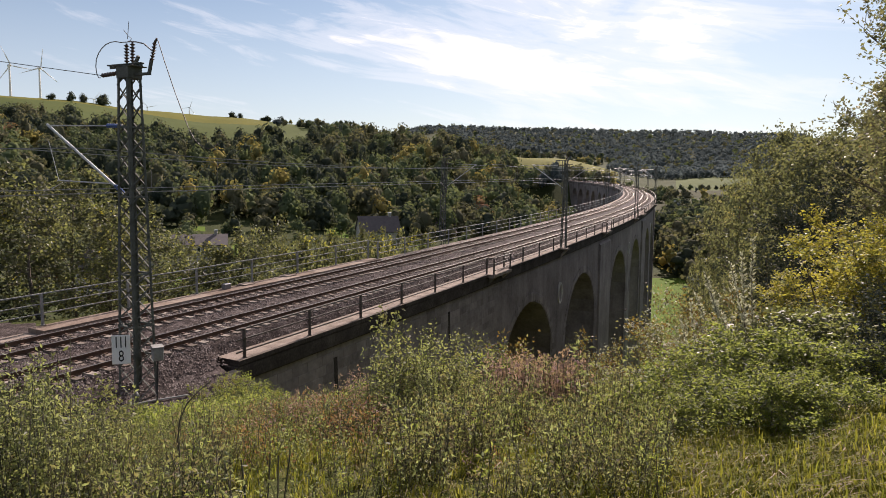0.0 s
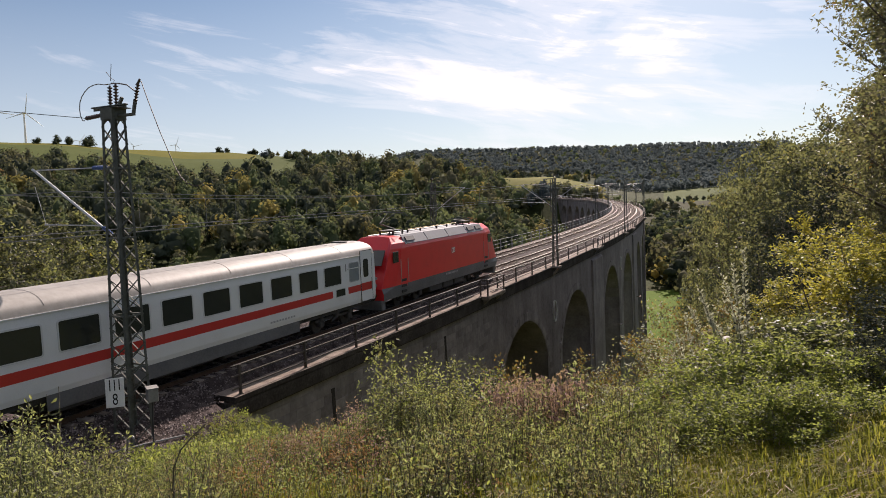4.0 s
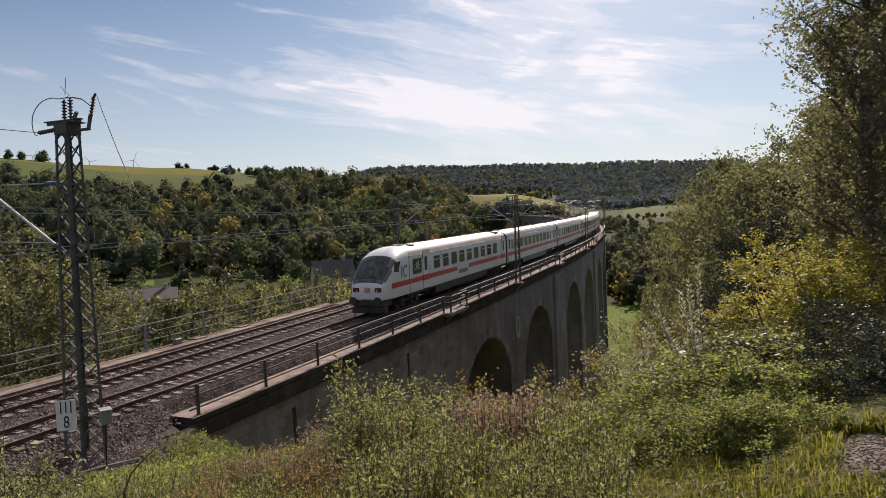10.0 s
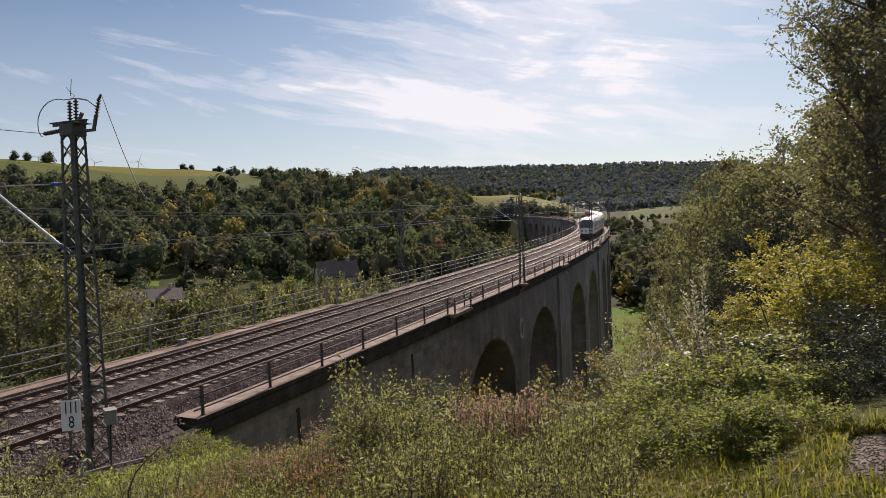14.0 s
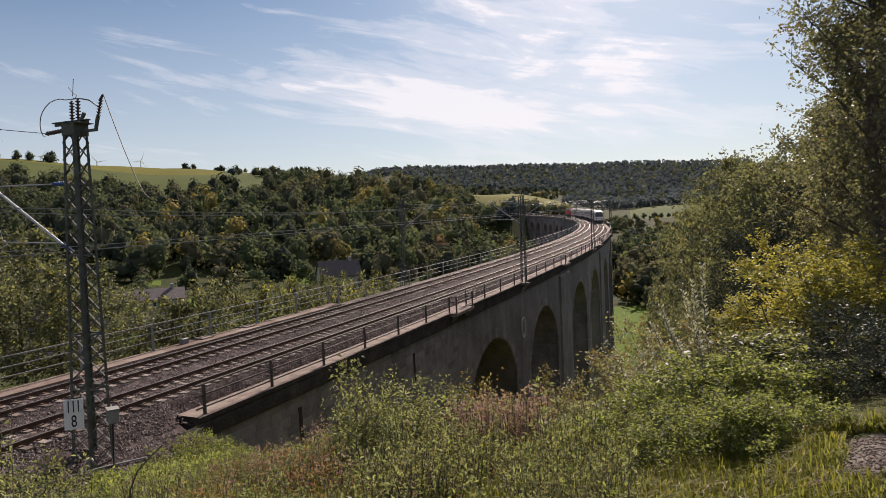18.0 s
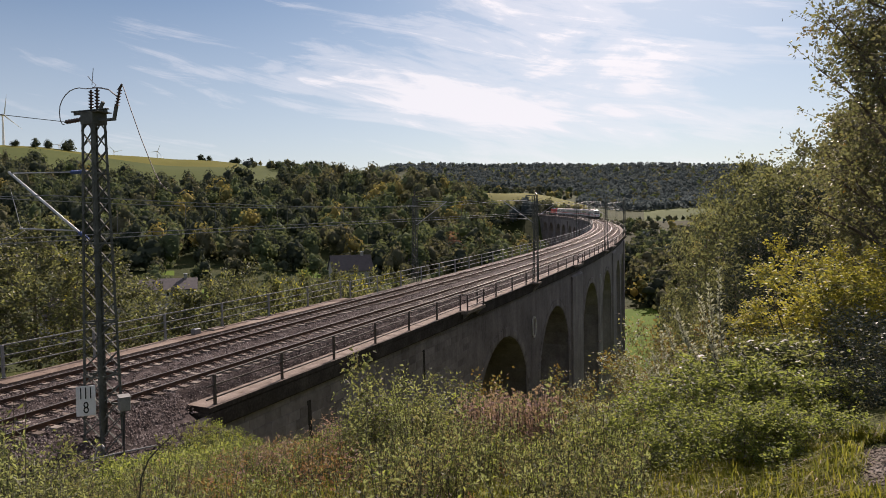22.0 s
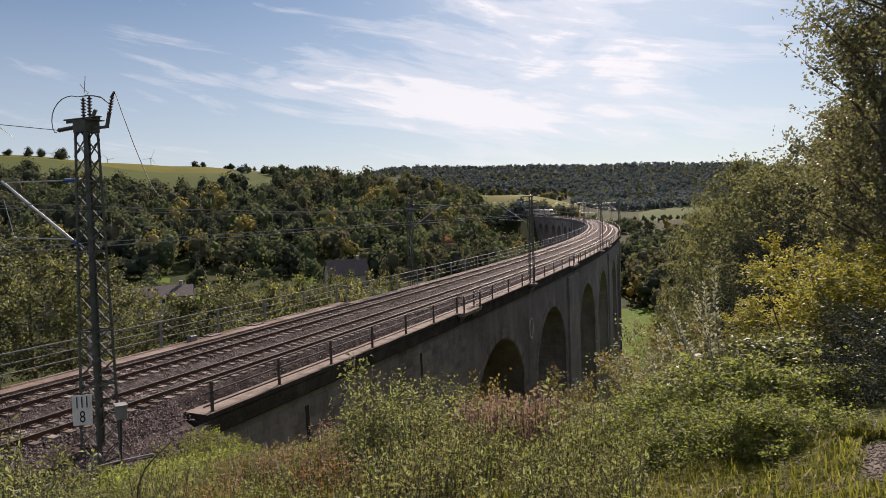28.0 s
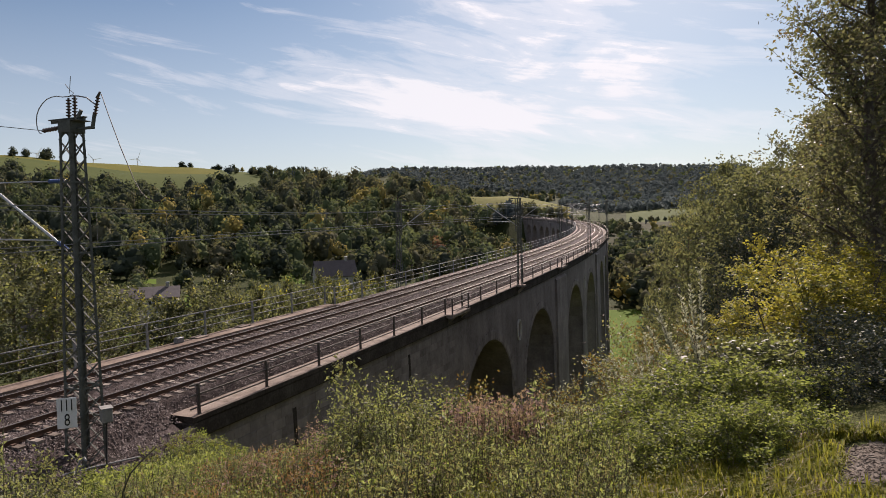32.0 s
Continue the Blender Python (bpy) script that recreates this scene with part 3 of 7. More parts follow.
ballast()
SPACING = -3.93
for nm, off in (("track", 0.0), ("track", SPACING)):
    track = tagged(empty(nm), "rusty steel railway track on pale concrete sleepers", "railway track", "tracks over the viaduct")
    for side in (-0.7535, 0.7535):
        head = [(-0.036, 0), (-0.036, -0.04), (-0.01, -0.05), (-0.01, -0.15), (-0.07, -0.17), (0.07, -0.17), (0.01, -0.15), (0.01, -0.05), (0.036, -0.04), (0.036, 0)]
        v, f = sweep([(off + side + a, b) for a, b in head], -310, 860, 2.0)
        k = len(head)
        mats = [1 if i < len(f) - 2 and i % k == k - 1 else 0 for i in range(len(f))]
        part("rail", mesh_of("rail", v, f, ["rail_side", "rail_head"], mats), None, track)
    # sleepers near the camera one by one, the far rest as one piece
    bm = bmesh.new()
    for x0, x1, zt in ((-1.3, -0.35, -0.155), (0.35, 1.3, -0.155)):
        box(bm, x0, x1, -0.13, 0.13, -0.36, zt)
    box(bm, -0.4, 0.4, -0.10, 0.10, -0.36, -0.20)
    for sx in (-1, 1):
        for q in (-0.14, 0.14):
            box(bm, sx * 0.7535 + q - 0.05, sx * 0.7535 + q + 0.05, -0.07, 0.07, -0.17, -0.12, mat=1)
    first = part("sleeper", bm, ["sleeper", "rail_side"], track, at=line_pose(6.0, off))
    for i in range(1, 190):
        part("sleeper", first.data, None, track, at=line_pose(6.0 + 0.6 * i, off) @ pose(0, 0, 0.008 * math.sin(i * 7.3)))
    verts, faces = [], []
    for i in range(190, 620):
        mm = line_pose(6.0 + 0.6 * i, off)
        b0 = len(verts)
        verts += [mm @ Vector(c) for c in ((-1.3, -0.13, -0.155), (1.3, -0.13, -0.155), (1.3, 0.13, -0.155), (-1.3, 0.13, -0.155), (-1.3, -0.16, -0.3), (1.3, -0.16, -0.3), (1.3, 0.16, -0.3), (-1.3, 0.16, -0.3))]
        faces += [tuple(b0 + k for k in q) for q in ((0, 1, 2, 3), (0, 4, 5, 1), (2, 6, 7, 3), (1, 5, 6, 2), (3, 7, 4, 0))]
    far = part("distant_sleeper", mesh_of("distant_sleeper", verts, faces, "sleeper"), None, track)
    tagged(far, kind="stuff")


# loose ballast stones where they can be told apart, in one heap
def stone_mesh(v, f):
    me = bpy.data.meshes.new("ballast_stones")
    me.vertices.add(len(v))
    me.vertices.foreach_set("co", np.ascontiguousarray(v, np.float32).ravel())
    me.loops.add(len(f) * 3)
    me.loops.foreach_set("vertex_index", np.ascontiguousarray(f, np.int32).ravel())
    me.polygons.add(len(f))
    me.polygons.foreach_set("loop_start", np.arange(0, len(f) * 3, 3, dtype=np.int32))
    me.materials.append(M["ballast_stone"])
    me.update(calc_edges=True)
    return me


def ballast_stones():
    rng = np.random.default_rng(4)
    base = np.array([[1, 0, -0.3], [0, 1, -0.3], [-1, 0, -0.3], [0, -1, -0.3], [0.3, 0.2, 0.75], [-0.4, -0.1, 0.6]], float)
    tris = np.array([[0, 1, 4], [1, 2, 5], [1, 5, 4], [2, 3, 5], [3, 4, 5], [3, 0, 4]])
    k = 42000
    s = 7 + 48 * rng.uniform(size=k) ** 1.5
    o = rng.uniform(-5.7, 2.9, k)
    o = np.where(rng.uniform(size=k) < 0.35, rng.uniform(0.6, 4.3, k), o)
    keep = ~((s > 19.2) & (o > 1.68))
    s, o = s[keep], o[keep]
    bed_o = [-5.7, -3.93, -2.6, -2.0, -1.4, 0.0, 1.3, 1.75, 2.3, 3.4]
    bed_z = [-0.22, -0.20, -0.22, -0.34, -0.22, -0.2, -0.22, -0.42, -0.86, -1.4]
    z = np.where((s > 19.2) & (o > 1.3), np.interp(o, [1.3, 1.64], [-0.24, -0.72]), np.interp(o, bed_o, bed_z))
    z = np.where(o > 2.4, [height(np.interp(q, _S, _X) + w, np.interp(q, _S, _Y)) - GRADE * q if w > 2.4 else 0 for q, w in zip(s, o)], z)
    th = np.interp(s, _S, _TH)
    c = np.stack([np.interp(s, _S, _X) + o * np.cos(th), np.interp(s, _S, _Y) + o * np.sin(th), z + GRADE * s + 0.015], 1)
    size = rng.uniform(0.022, 0.046, len(s)) * (1 + 0.006 * s)
    v = base[None] * (size[:, None] * rng.uniform(0.6, 1.3, (len(s), 3)))[:, None] * rng.uniform(0.75, 1.25, (len(s), 6, 1))
    a = rng.uniform(0, 6.28, len(s))
    x, y = v[..., 0] * np.cos(a)[:, None] - v[..., 1] * np.sin(a)[:, None], v[..., 0] * np.sin(a)[:, None] + v[..., 1] * np.cos(a)[:, None]
    v = np.stack([x, y, v[..., 2]], -1) + c[:, None]
    f = (tris[None] + (np.arange(len(s)) * 6)[:, None, None]).reshape(-1, 3)
    me = stone_mesh(v.reshape(-1, 3), f)
    tagged(new("ballast_stones", me), "loose grey-brown crushed ballast stones", "ballast", kind="stuff")


M["ballast_stone"] = surface("ballast_stone", [(0.045, 0.036, 0.033), (0.12, 0.098, 0.092), (0.21, 0.178, 0.168)], 2.0, 40, 0.92, 0, 0.3, 60, 0.01, world_pos=True, island=0.6, spec=0.05)
ballast_stones()


# ---- walkway, railings ----
s = 17.4
while s < 44.0:
    swept("walkway_slab", WALK, s, min(s + 1.9, 44.2) - 0.02, "walkway", bridge, 2.0)
    s += 1.9
swept("walkway_kerb", [(-7.05, -0.458), (-6.1, -0.458), (-6.1, -0.36), (-7.05, -0.36)], -34, 17.3, "coping", bridge, 4)
swept("walkway_wall", [(-7.0, -3.5), (-6.0, -3.5), (-6.0, -0.46), (-7.0, -0.46)], -34, 44.2, "stone", bridge, 4)


def railing(name, runs, tall, levels, post_mat, rail_mat, label, zbase, pitch=4.32):
    """Runs of (start, end, offset): posts and three rails between them."""
    thing = tagged(empty(name), label, "railing")
    bm = bmesh.new()
    box(bm, -0.05, 0.05, -0.05, 0.05, -0.02, tall, 0.006)
    box(bm, -0.08, 0.08, -0.08, 0.08, -0.005, 0.02, 0.004)
    post = None
    for s0, s1, off, z0 in runs:
        count = max(1, int(round((s1 - s0) / pitch)))
        for i in range(count + 1):
            s = s0 + (s1 - s0) * i / count
            m = line_pose(s, off, z0 + zbase)
            if post is None:
                post = part("post", bm, post_mat, thing, at=m)
            else:
                part("post", post.data, None, thing, at=m)
        for h, w in levels:
            t = 0.02 if w < 0.05 else 0.025
            swept("handrail" if h == levels[0][0] else "rail", [(off - w / 2, zbase + z0 + h - t), (off + w / 2, zbase + z0 + h - t), (off + w / 2, zbase + z0 + h + t), (off - w / 2, zbase + z0 + h + t)], s0 - (0.45 if s0 < 20 else 0), s1, rail_mat, thing, 4.0)
    # cross rails where a run steps sideways to a refuge
    for (a0, a1, ao, az), (b0, b1, bo, bz) in zip(runs, runs[1:]):
        for h, w in levels[:2]:
            part("rail", bar(bmesh.new(), line(a1, ao, zbase + az + h), line(b0, bo, zbase + bz + h), 0.04, 0.04), rail_mat, thing)
    return thing


LEVELS = [(1.17, 0.075), (0.76, 0.05), (0.28, 0.05)]
runs = []
s = 19.86
for k in range(12):
    bay = 44.6 + 38.9 * k
    runs.append((s, bay, 2.62, 0))
    runs.append((bay + 0.05, bay + 3.4, 3.15, 0))
    s = bay + 3.45
railing("railing", runs, 1.17, LEVELS, "rail_paint", "rail_paint", "dark rusty steel railing along the viaduct's edge", -0.76)
for k in range(12):
    bay = 44.6 + 38.9 * k
    swept("refuge_slab", [(2.6, -1.0), (3.22, -1.0), (3.26, -0.95), (3.26, -0.763), (2.6, -0.763)], bay - 0.15, bay + 3.5, "coping", bridge, 1.5)
    swept("refuge_bracket", [(2.44, -1.7), (3.2, -1.01), (2.44, -1.01)], bay + 0.2, bay + 0.55, "stone", bridge, 0.4)
    swept("refuge_bracket", [(2.44, -1.7), (3.2, -1.01), (2.44, -1.01)], bay + 2.8, bay + 3.15, "stone", bridge, 0.4)
railing("railing", [(-34, 44.0, -6.98, 0.12), (44.3, 520, -6.3, 0)], 1.36, [(1.36, 0.06), (0.92, 0.045), (0.5, 0.045)], "rail_grey", "rail_grey", "grey steel railing beside the far track", -0.28, 4.3)

# concrete lids and a small box on the walkway
for sx, o in ((30.2, -6.75), (34.0, -6.72), (14.6, -6.6)):
    bm = box(bmesh.new(), -0.3, 0.3, -0.45, 0.45, 0, 0.07, 0.015)
    ob = part("cable_cover", bm, "coping", at=line_pose(sx, o, -0.18))
    tagged(ob, "flat pale concrete cover on the walkway", "cover", "covers on the walkway")
ob = part("junction_box", box(bmesh.new(), -0.15, 0.15, -0.24, 0.24, 0, 0.3, 0.02), "dark_grey", at=line_pose(28.6, -6.72, -0.18))
tagged(ob, "small grey metal box beside the far railing", "box")


# ---- masonry of the near wing wall ----
def ashlar():
    rng = random.Random(3)
    shapes = []
    for k in range(6):
        bm = bmesh.new()
        box(bm, -0.02, 0.012 + 0.012 * rng.random(), -0.5, 0.5, -0.225, 0.225, 0.01)
        me = bpy.data.meshes.new("stone")
        bm.to_mesh(me)
        bm.free()
        me.materials.append(M["stone"])
        shapes.append(me)
    count = 0
    for row in range(13):
        z = -1.78 - 0.47 * row
        s = 19.2 + (0.5 if row % 2 else 0) + 0.9 * max(0, row - 4) * 0.4
        while s < 46.5 and count < 330:
            w = rng.uniform(0.75, 1.2)
            face = FACE_R + (0.3 * min(1, (-z - 1.5) / 12.5) if s + w / 2 < 40 else 0.012 * max(0, -z - 2))
            if s + w > 40 and math.hypot(s + w / 2 - 55, z + 12) < SPAN + 1.4:
                break
            ob = part("stone", rng.choice(shapes), None, bridge, at=line_pose(s + w / 2, face, z) @ Matrix.Diagonal((1, w - 0.03, 1, 1)))
            s += w
            count += 1


# ring stones round the two nearest arches
def voussoirs():
    bm = box(bmesh.new(), -0.02, 0.05, -0.28, 0.28, -0.38, 0.38, 0.02)
    first = None
    for c in ARCHES[:4]:
        for k in range(41):
            a = math.pi * k / 40
            s, z = c - (SPAN + 0.38) * math.cos(a), -12 + (SPAN + 0.38) * math.sin(a)
            m = line_pose(s, FACE_R + 0.012 * max(0, -z - 2), z) @ pose(0, 0, 0, math.degrees(a) - 90)
            if first is None:
                first = part("ring_stone", bm, "stone", bridge, at=m)
            else:
                part("ring_stone", first.data, None, bridge, at=m)


# oval tablets over the piers, drain slots in the wall
def wall_fittings():
    for s in (64.5, 107.5, 150.5):
        bm = bmesh.new()
        for k in range(24):
            a, b = 2 * math.pi * k / 24, 2 * math.pi * (k + 1) / 24
            bar(bm, (0.06, 0.62 * math.cos(a), 1.0 * math.sin(a)), (0.06, 0.62 * math.cos(b), 1.0 * math.sin(b)), 0.16, 0.14)
        ring = part("niche_ring", bm, "pale_stone", bridge, at=line_pose(s, FACE_R + 0.03, -5.3))
    for s, z0, z1 in ((26.1, -4.6, -2.3), (38.6, -4.3, -2.4)):
        slope = 0.3 / 12.5
        bm = bar(bmesh.new(), (slope * (-z1 - 1.5), 0, z1), (slope * (-z0 - 1.5), 0, z0), 0.26, 0.06)
        part("drain_slot", bm, "stone_stained", bridge, at=line_pose(s, FACE_R + 0.01, 0))
    # small steel ledges and pipes on the tall piers
    for s, z in ((129.5, -14.0), (148.5, -22.5), (131.0, -25.5), (100.2, -13.5)):
        bm = bmesh.new()
        bar(bm, (0, 0, 0), (0.9, 0, 0.0), 0.12, 0.12)
        bar(bm, (0.75, -0.9, 0.05), (0.75, 0.9, 0.05), 0.2, 0.1)
        part("ledge", bm, "coping", bridge, at=line_pose(s, FACE_R + 0.3, z))


wall_fittings()
voussoirs()
ashlar()

# a pale block and the end face beside the wing wall
tagged(part("marker_block", box(bmesh.new(), -0.18, 0.18, -0.32, 0.32, -0.5, 0.0, 0.02), "coping", at=line_pose(19.0, 2.75, -1.1)), "pale stone block beside the coping's end", "stone block")


# ---- masts and wires ----
def insulator_stack(bm, a, b, r=0.075, discs=6):
    """A turned stack of porcelain sheds on a rod from a to b."""
    a, b = Vector(a), Vector(b)
    d = (b - a).normalized()
    u = d.orthogonal().normalized()
    w = d.cross(u)
    long = (b - a).length
    prof = [(0, 0.03)]
    for i in range(discs):
        c = long * (i + 0.7) / (discs + 0.6)
        prof += [(c - 0.025, 0.035), (c - 0.018, r * 0.6), (c + 0.016, r), (c + 0.026, r * 0.55), (c + 0.03, 0.035)]
    prof.append((long, 0.03))
    rings = [[bm.verts.new(a + d * t + (u * math.cos(k * math.pi / 5) + w * math.sin(k * math.pi / 5)) * q) for k in range(10)] for t, q in prof]
    for p, q in zip(rings, rings[1:]):
        for k in range(10):
            bm.faces.new((p[k], p[(k + 1) % 10], q[(k + 1) % 10], q[k]))
    bm.faces.new(rings[0][::-1])
    bm.faces.new(rings[-1])
    return bm


def lattice(thing, base, top, z0, z1, panels, leg=0.09, mat="steel_grey", crossed=False):
    """A square tapering mast of four angle legs and flat zigzag braces, one part each."""
    def corner(k, h):
        w = base + (top - base) * (h - z0) / (z1 - z0)
        return Vector(((-1, 1, 1, -1)[k] * w / 2, (-1, -1, 1, 1)[k] * w / 2, h))
    for k in range(4):
        bm = bmesh.new()
        sx, sy = (-1, 1, 1, -1)[k], (-1, -1, 1, 1)[k]
        a, b = corner(k, z0), corner(k, z1)
        for dx, dy, wx, wy in ((0, -sy * leg / 2, 0.014, leg), (-sx * leg / 2, 0, leg, 0.014)):
            vs = []
            for p in (a, b):
                vs.append([bm.verts.new(p + Vector((dx + qx * wx / 2, dy + qy * wy / 2, 0))) for qx, qy in ((-1, -1), (1, -1), (1, 1), (-1, 1))])
            for i in range(4):
                j = (i + 1) % 4
                bm.faces.new((vs[0][i], vs[0][j], vs[1][j], vs[1][i]))
            bm.faces.new(vs[0][::-1])
            bm.faces.new(vs[1])
        part("leg", bm, mat, thing)
    for k in range(4):
        for i in range(panels):
            h0, h1 = z0 + (z1 - z0) * i / panels, z0 + (z1 - z0) * (i + 1) / panels
            for a, b in (((k, (k + 1) % 4), ((k + 1) % 4, k)) if crossed else (((k, (k + 1) % 4),) if i % 2 == k % 2 else (((k + 1) % 4, k),))):
                part("brace", bar(bmesh.new(), corner(a, h0), corner(b, h1), 0.05, 0.012), mat, thing)


def near_mast():
    thing = tagged(empty("catenary_mast"), "dark grey steel lattice mast with insulators beside the track", "mast", "masts along the line")
    thing.matrix_basis = pose(2.385, 15.11, 0, 0, 0, 0)
    lattice(thing, 0.84, 0.48, -0.75, 9.95, 20, 0.09, crossed=True)
    bm = box(bmesh.new(), -0.27, 0.27, -0.27, 0.27, 9.62, 9.98, 0.01)
    part("head_plate", bm, "steel_grey", thing)
    bm = bmesh.new()
    box(bm, -0.95, 0.62, -0.07, 0.07, 10.06, 10.10, 0.008)
    box(bm, -0.88, 0.6, -0.02, 0.02, 9.97, 10.07)
    box(bm, -0.5, 0.5, -0.28, 0.28, 9.975, 10.0, 0.005)
    box(bm, 0.05, 0.95, -0.05, 0.05, 9.70, 9.78, 0.01)
    part("cross_beam", bm, "steel_grey", thing)
    part("bracket", bar(bmesh.new(), (0.9, 0, 9.74), (1.02, 0, 10.15), 0.08, 0.08), "steel_grey", thing)
    part("insulator", insulator_stack(bmesh.new(), (-0.10, 0, 10.10), (-0.08, 0, 10.72), 0.09), "insulator", thing)
    part("insulator", insulator_stack(bmesh.new(), (0.17, 0, 10.10), (0.19, 0, 10.75), 0.09), "insulator", thing)
    part("insulator", insulator_stack(bmesh.new(), (1.02, 0, 10.1), (1.2, 0, 10.68), 0.08), "insulator", thing)
    part("insulator", insulator_stack(bmesh.new(), (-0.5, 0, 9.83), (-1.3, -0.02, 9.78), 0.075), "insulator", thing)
    part("arrester", bar(bmesh.new(), (0.3, 0, 10.1), (0.45, 0, 10.3), 0.08, 0.08), "steel_grey", thing)
    # jumpers and the two bird spikes
    arc = [Vector(p) for p in ((0.1, 0, 10.76), (-0.35, 0, 10.77), (-0.6, 0, 10.82), (-0.82, 0, 10.81), (-1.05, 0, 10.76), (-1.25, 0, 10.65), (-1.42, 0, 10.5), (-1.53, 0, 10.32), (-1.57, 0, 10.1), (-1.54, 0, 9.88), (-1.45, 0, 9.73), (-1.36, 0, 9.72))]
    part("jumper_wire", tube(bmesh.new(), arc, 0.016, 5), "wire", thing)
    part("jumper_wire", tube(bmesh.new(), [(0.0, 0, 10.78), (0.35, 0, 10.74), (0.7, 0, 10.66), (1.06, 0, 10.42)], 0.022, 5), "wire", thing)
    part("spike", tube(bmesh.new(), [(-0.2, 0, 11.15), (0.0, 0, 10.95), (0.16, 0, 10.85), (0.05, 0, 10.77)], 0.010, 4), "wire", thing)
    part("spike", tube(bmesh.new(), [(0.05, 0, 11.38), (0.0, 0, 11.05), (-0.03, 0, 10.85)], 0.010, 4), "wire", thing)
    part("terminal", rod(bmesh.new(), (1.14, 0, 10.6), (1.28, 0, 10.78), 0.05, 0.03, 8), "insulator", thing)
    part("drop_wire", tube(bmesh.new(), [(1.2, 0, 10.74), (1.33, 0.0, 10.7), (1.55, 0.0, 10.15), (2.0, 0.0, 9.12), (2.5, 0.0, 8.1), (2.75, 0.0, 7.72), (3.0, 0.0, 7.52), (3.3, 0.0, 7.42), (3.52, 0.0, 7.44), (3.72, 0.0, 7.56)], 0.014, 5), "rail_paint", thing)
    # cantilever over the near track
    part("tie_rod", rod(bmesh.new(), (-0.7, 0, 8.17), (-4.1, 0, 8.24), 0.022, 0.022, 6), "galvanised", thing)
    part("insulator", insulator_stack(bmesh.new(), (-0.35, 0, 8.16), (-1.15, 0, 8.18), 0.075, 7), "insulator_blue", thing)
    part("cantilever_tube", rod(bmesh.new(), (-0.85, 0, 6.25), (-4.2, 0, 8.28), 0.045, 0.045, 8), "galvanised", thing)
    part("insulator", insulator_stack(bmesh.new(), (-0.4, 0, 6.0), (-0.85, 0, 6.25), 0.07, 5), "insulator_blue", thing)
    part("steady_arm", rod(bmesh.new(), (-1.0, 0, 6.3), (-3.75, 0, 6.36), 0.024, 0.024, 6), "galvanised", thing)
    part("registration_arm", rod(bmesh.new(), (-3.5, 0, 6.3), (-4.1, 0.0, 6.05), 0.016, 0.016, 6), "galvanised", thing)
    part("dropper", rod(bmesh.new(), (-4.15, 0, 7.7), (-3.7, 0, 6.4), 0.010, 0.010, 5), "galvanised", thing)
    # collars, step irons, cable and switch box low down
    for h in (1.7, 3.4, 5.9, 8.1):
        w = 0.84 - 0.36 * (h + 0.75) / 10.7
        bm = bmesh.new()
        for a, b in (((-1, -1), (1, -1)), ((1, -1), (1, 1)), ((1, 1), (-1, 1)), ((-1, 1), (-1, -1))):
            bar(bm, (a[0] * w / 2, a[1] * w / 2, h), (b[0] * w / 2, b[1] * w / 2, h), 0.05, 0.05)
        part("collar", bm, "steel_grey", thing)
    sw = part("switch_box", box(bmesh.new(), -0.22, 0.22, -0.16, 0.16, 0.0, 0.42, 0.02), "box_grey", thing, at=pose(0.92, 0.02, 0.66, 0, 0, -32))
    part("lid", box(bmesh.new(), -0.24, 0.24, -0.18, 0.18, 0.42, 0.45, 0.008), "box_grey", sw)
    part("box_arm", bar(bmesh.new(), (0.38, 0.02, 0.82), (0.9, 0.02, 0.82), 0.06, 0.06), "steel_grey", thing)
    part("cable", tube(bmesh.new(), [(0.92, 0.02, 0.66), (0.92, -0.02, -0.3), (1.0, -0.1, -0.75)], 0.03, 6), "black", thing)
    bm = box(bmesh.new(), -0.85, 0.85, -0.85, 0.85, -2.2, -0.72, 0.05)
    # the foot's shade is put into its colour by using the dark stone
    part("concrete_foot", bm, "stone_stained", thing)
    # earthing pipe curving from the foot, and rods in the ballast
    part("earth_pipe", tube(bmesh.new(), [(0.55, -0.9, -1.2), (0.6, -0.85, -0.7), (0.72, -0.8, -0.35), (0.9, -0.8, -0.22), (1.05, -0.85, -0.3)], 0.035, 6), "rail_grey", thing)
    return thing


def mast_sign():
    plate = tagged(empty("kilometre_sign"), "white kilometre plate with black numerals on the mast", "sign")
    plate.matrix_basis = pose(2.44, 14.46, 1.02, 0, 0, 46) @ Matrix.Diagonal((0.80, 1, 0.87, 1))
    part("plate", box(bmesh.new(), -0.34, 0.34, -0.012, 0.012, -0.54, 0.54, 0.006), "white_paint", plate)
    for words, x, z, tall in (("1", -0.17, 0.08, 0.44), ("1", 0.0, 0.08, 0.44), ("1", 0.17, 0.08, 0.44), ("8", 0.0, -0.44, 0.44)):
        cu = bpy.data.curves.new("numeral", "FONT")
        cu.body, cu.size, cu.align_x, cu.extrude, cu.offset = words, tall * 1.36, "CENTER", 0.004, 0.0
        tmp = bpy.data.objects.new("numeral", cu)
        me = bpy.data.meshes.new_from_object(tmp)
        me.materials.clear()
        me.materials.append(M["black"])
        bpy.data.objects.remove(tmp)
        part("numeral", me, None, plate, at=pose(x, -0.018, z, 90) @ Matrix.Diagonal((0.72, 1, 1, 1)))
    for z in (-0.4, 0.4):
        part("clamp", bar(bmesh.new(), (-0.1, 0.012, z), (0.25, 0.35, z), 0.05, 0.05), "steel_grey", plate)


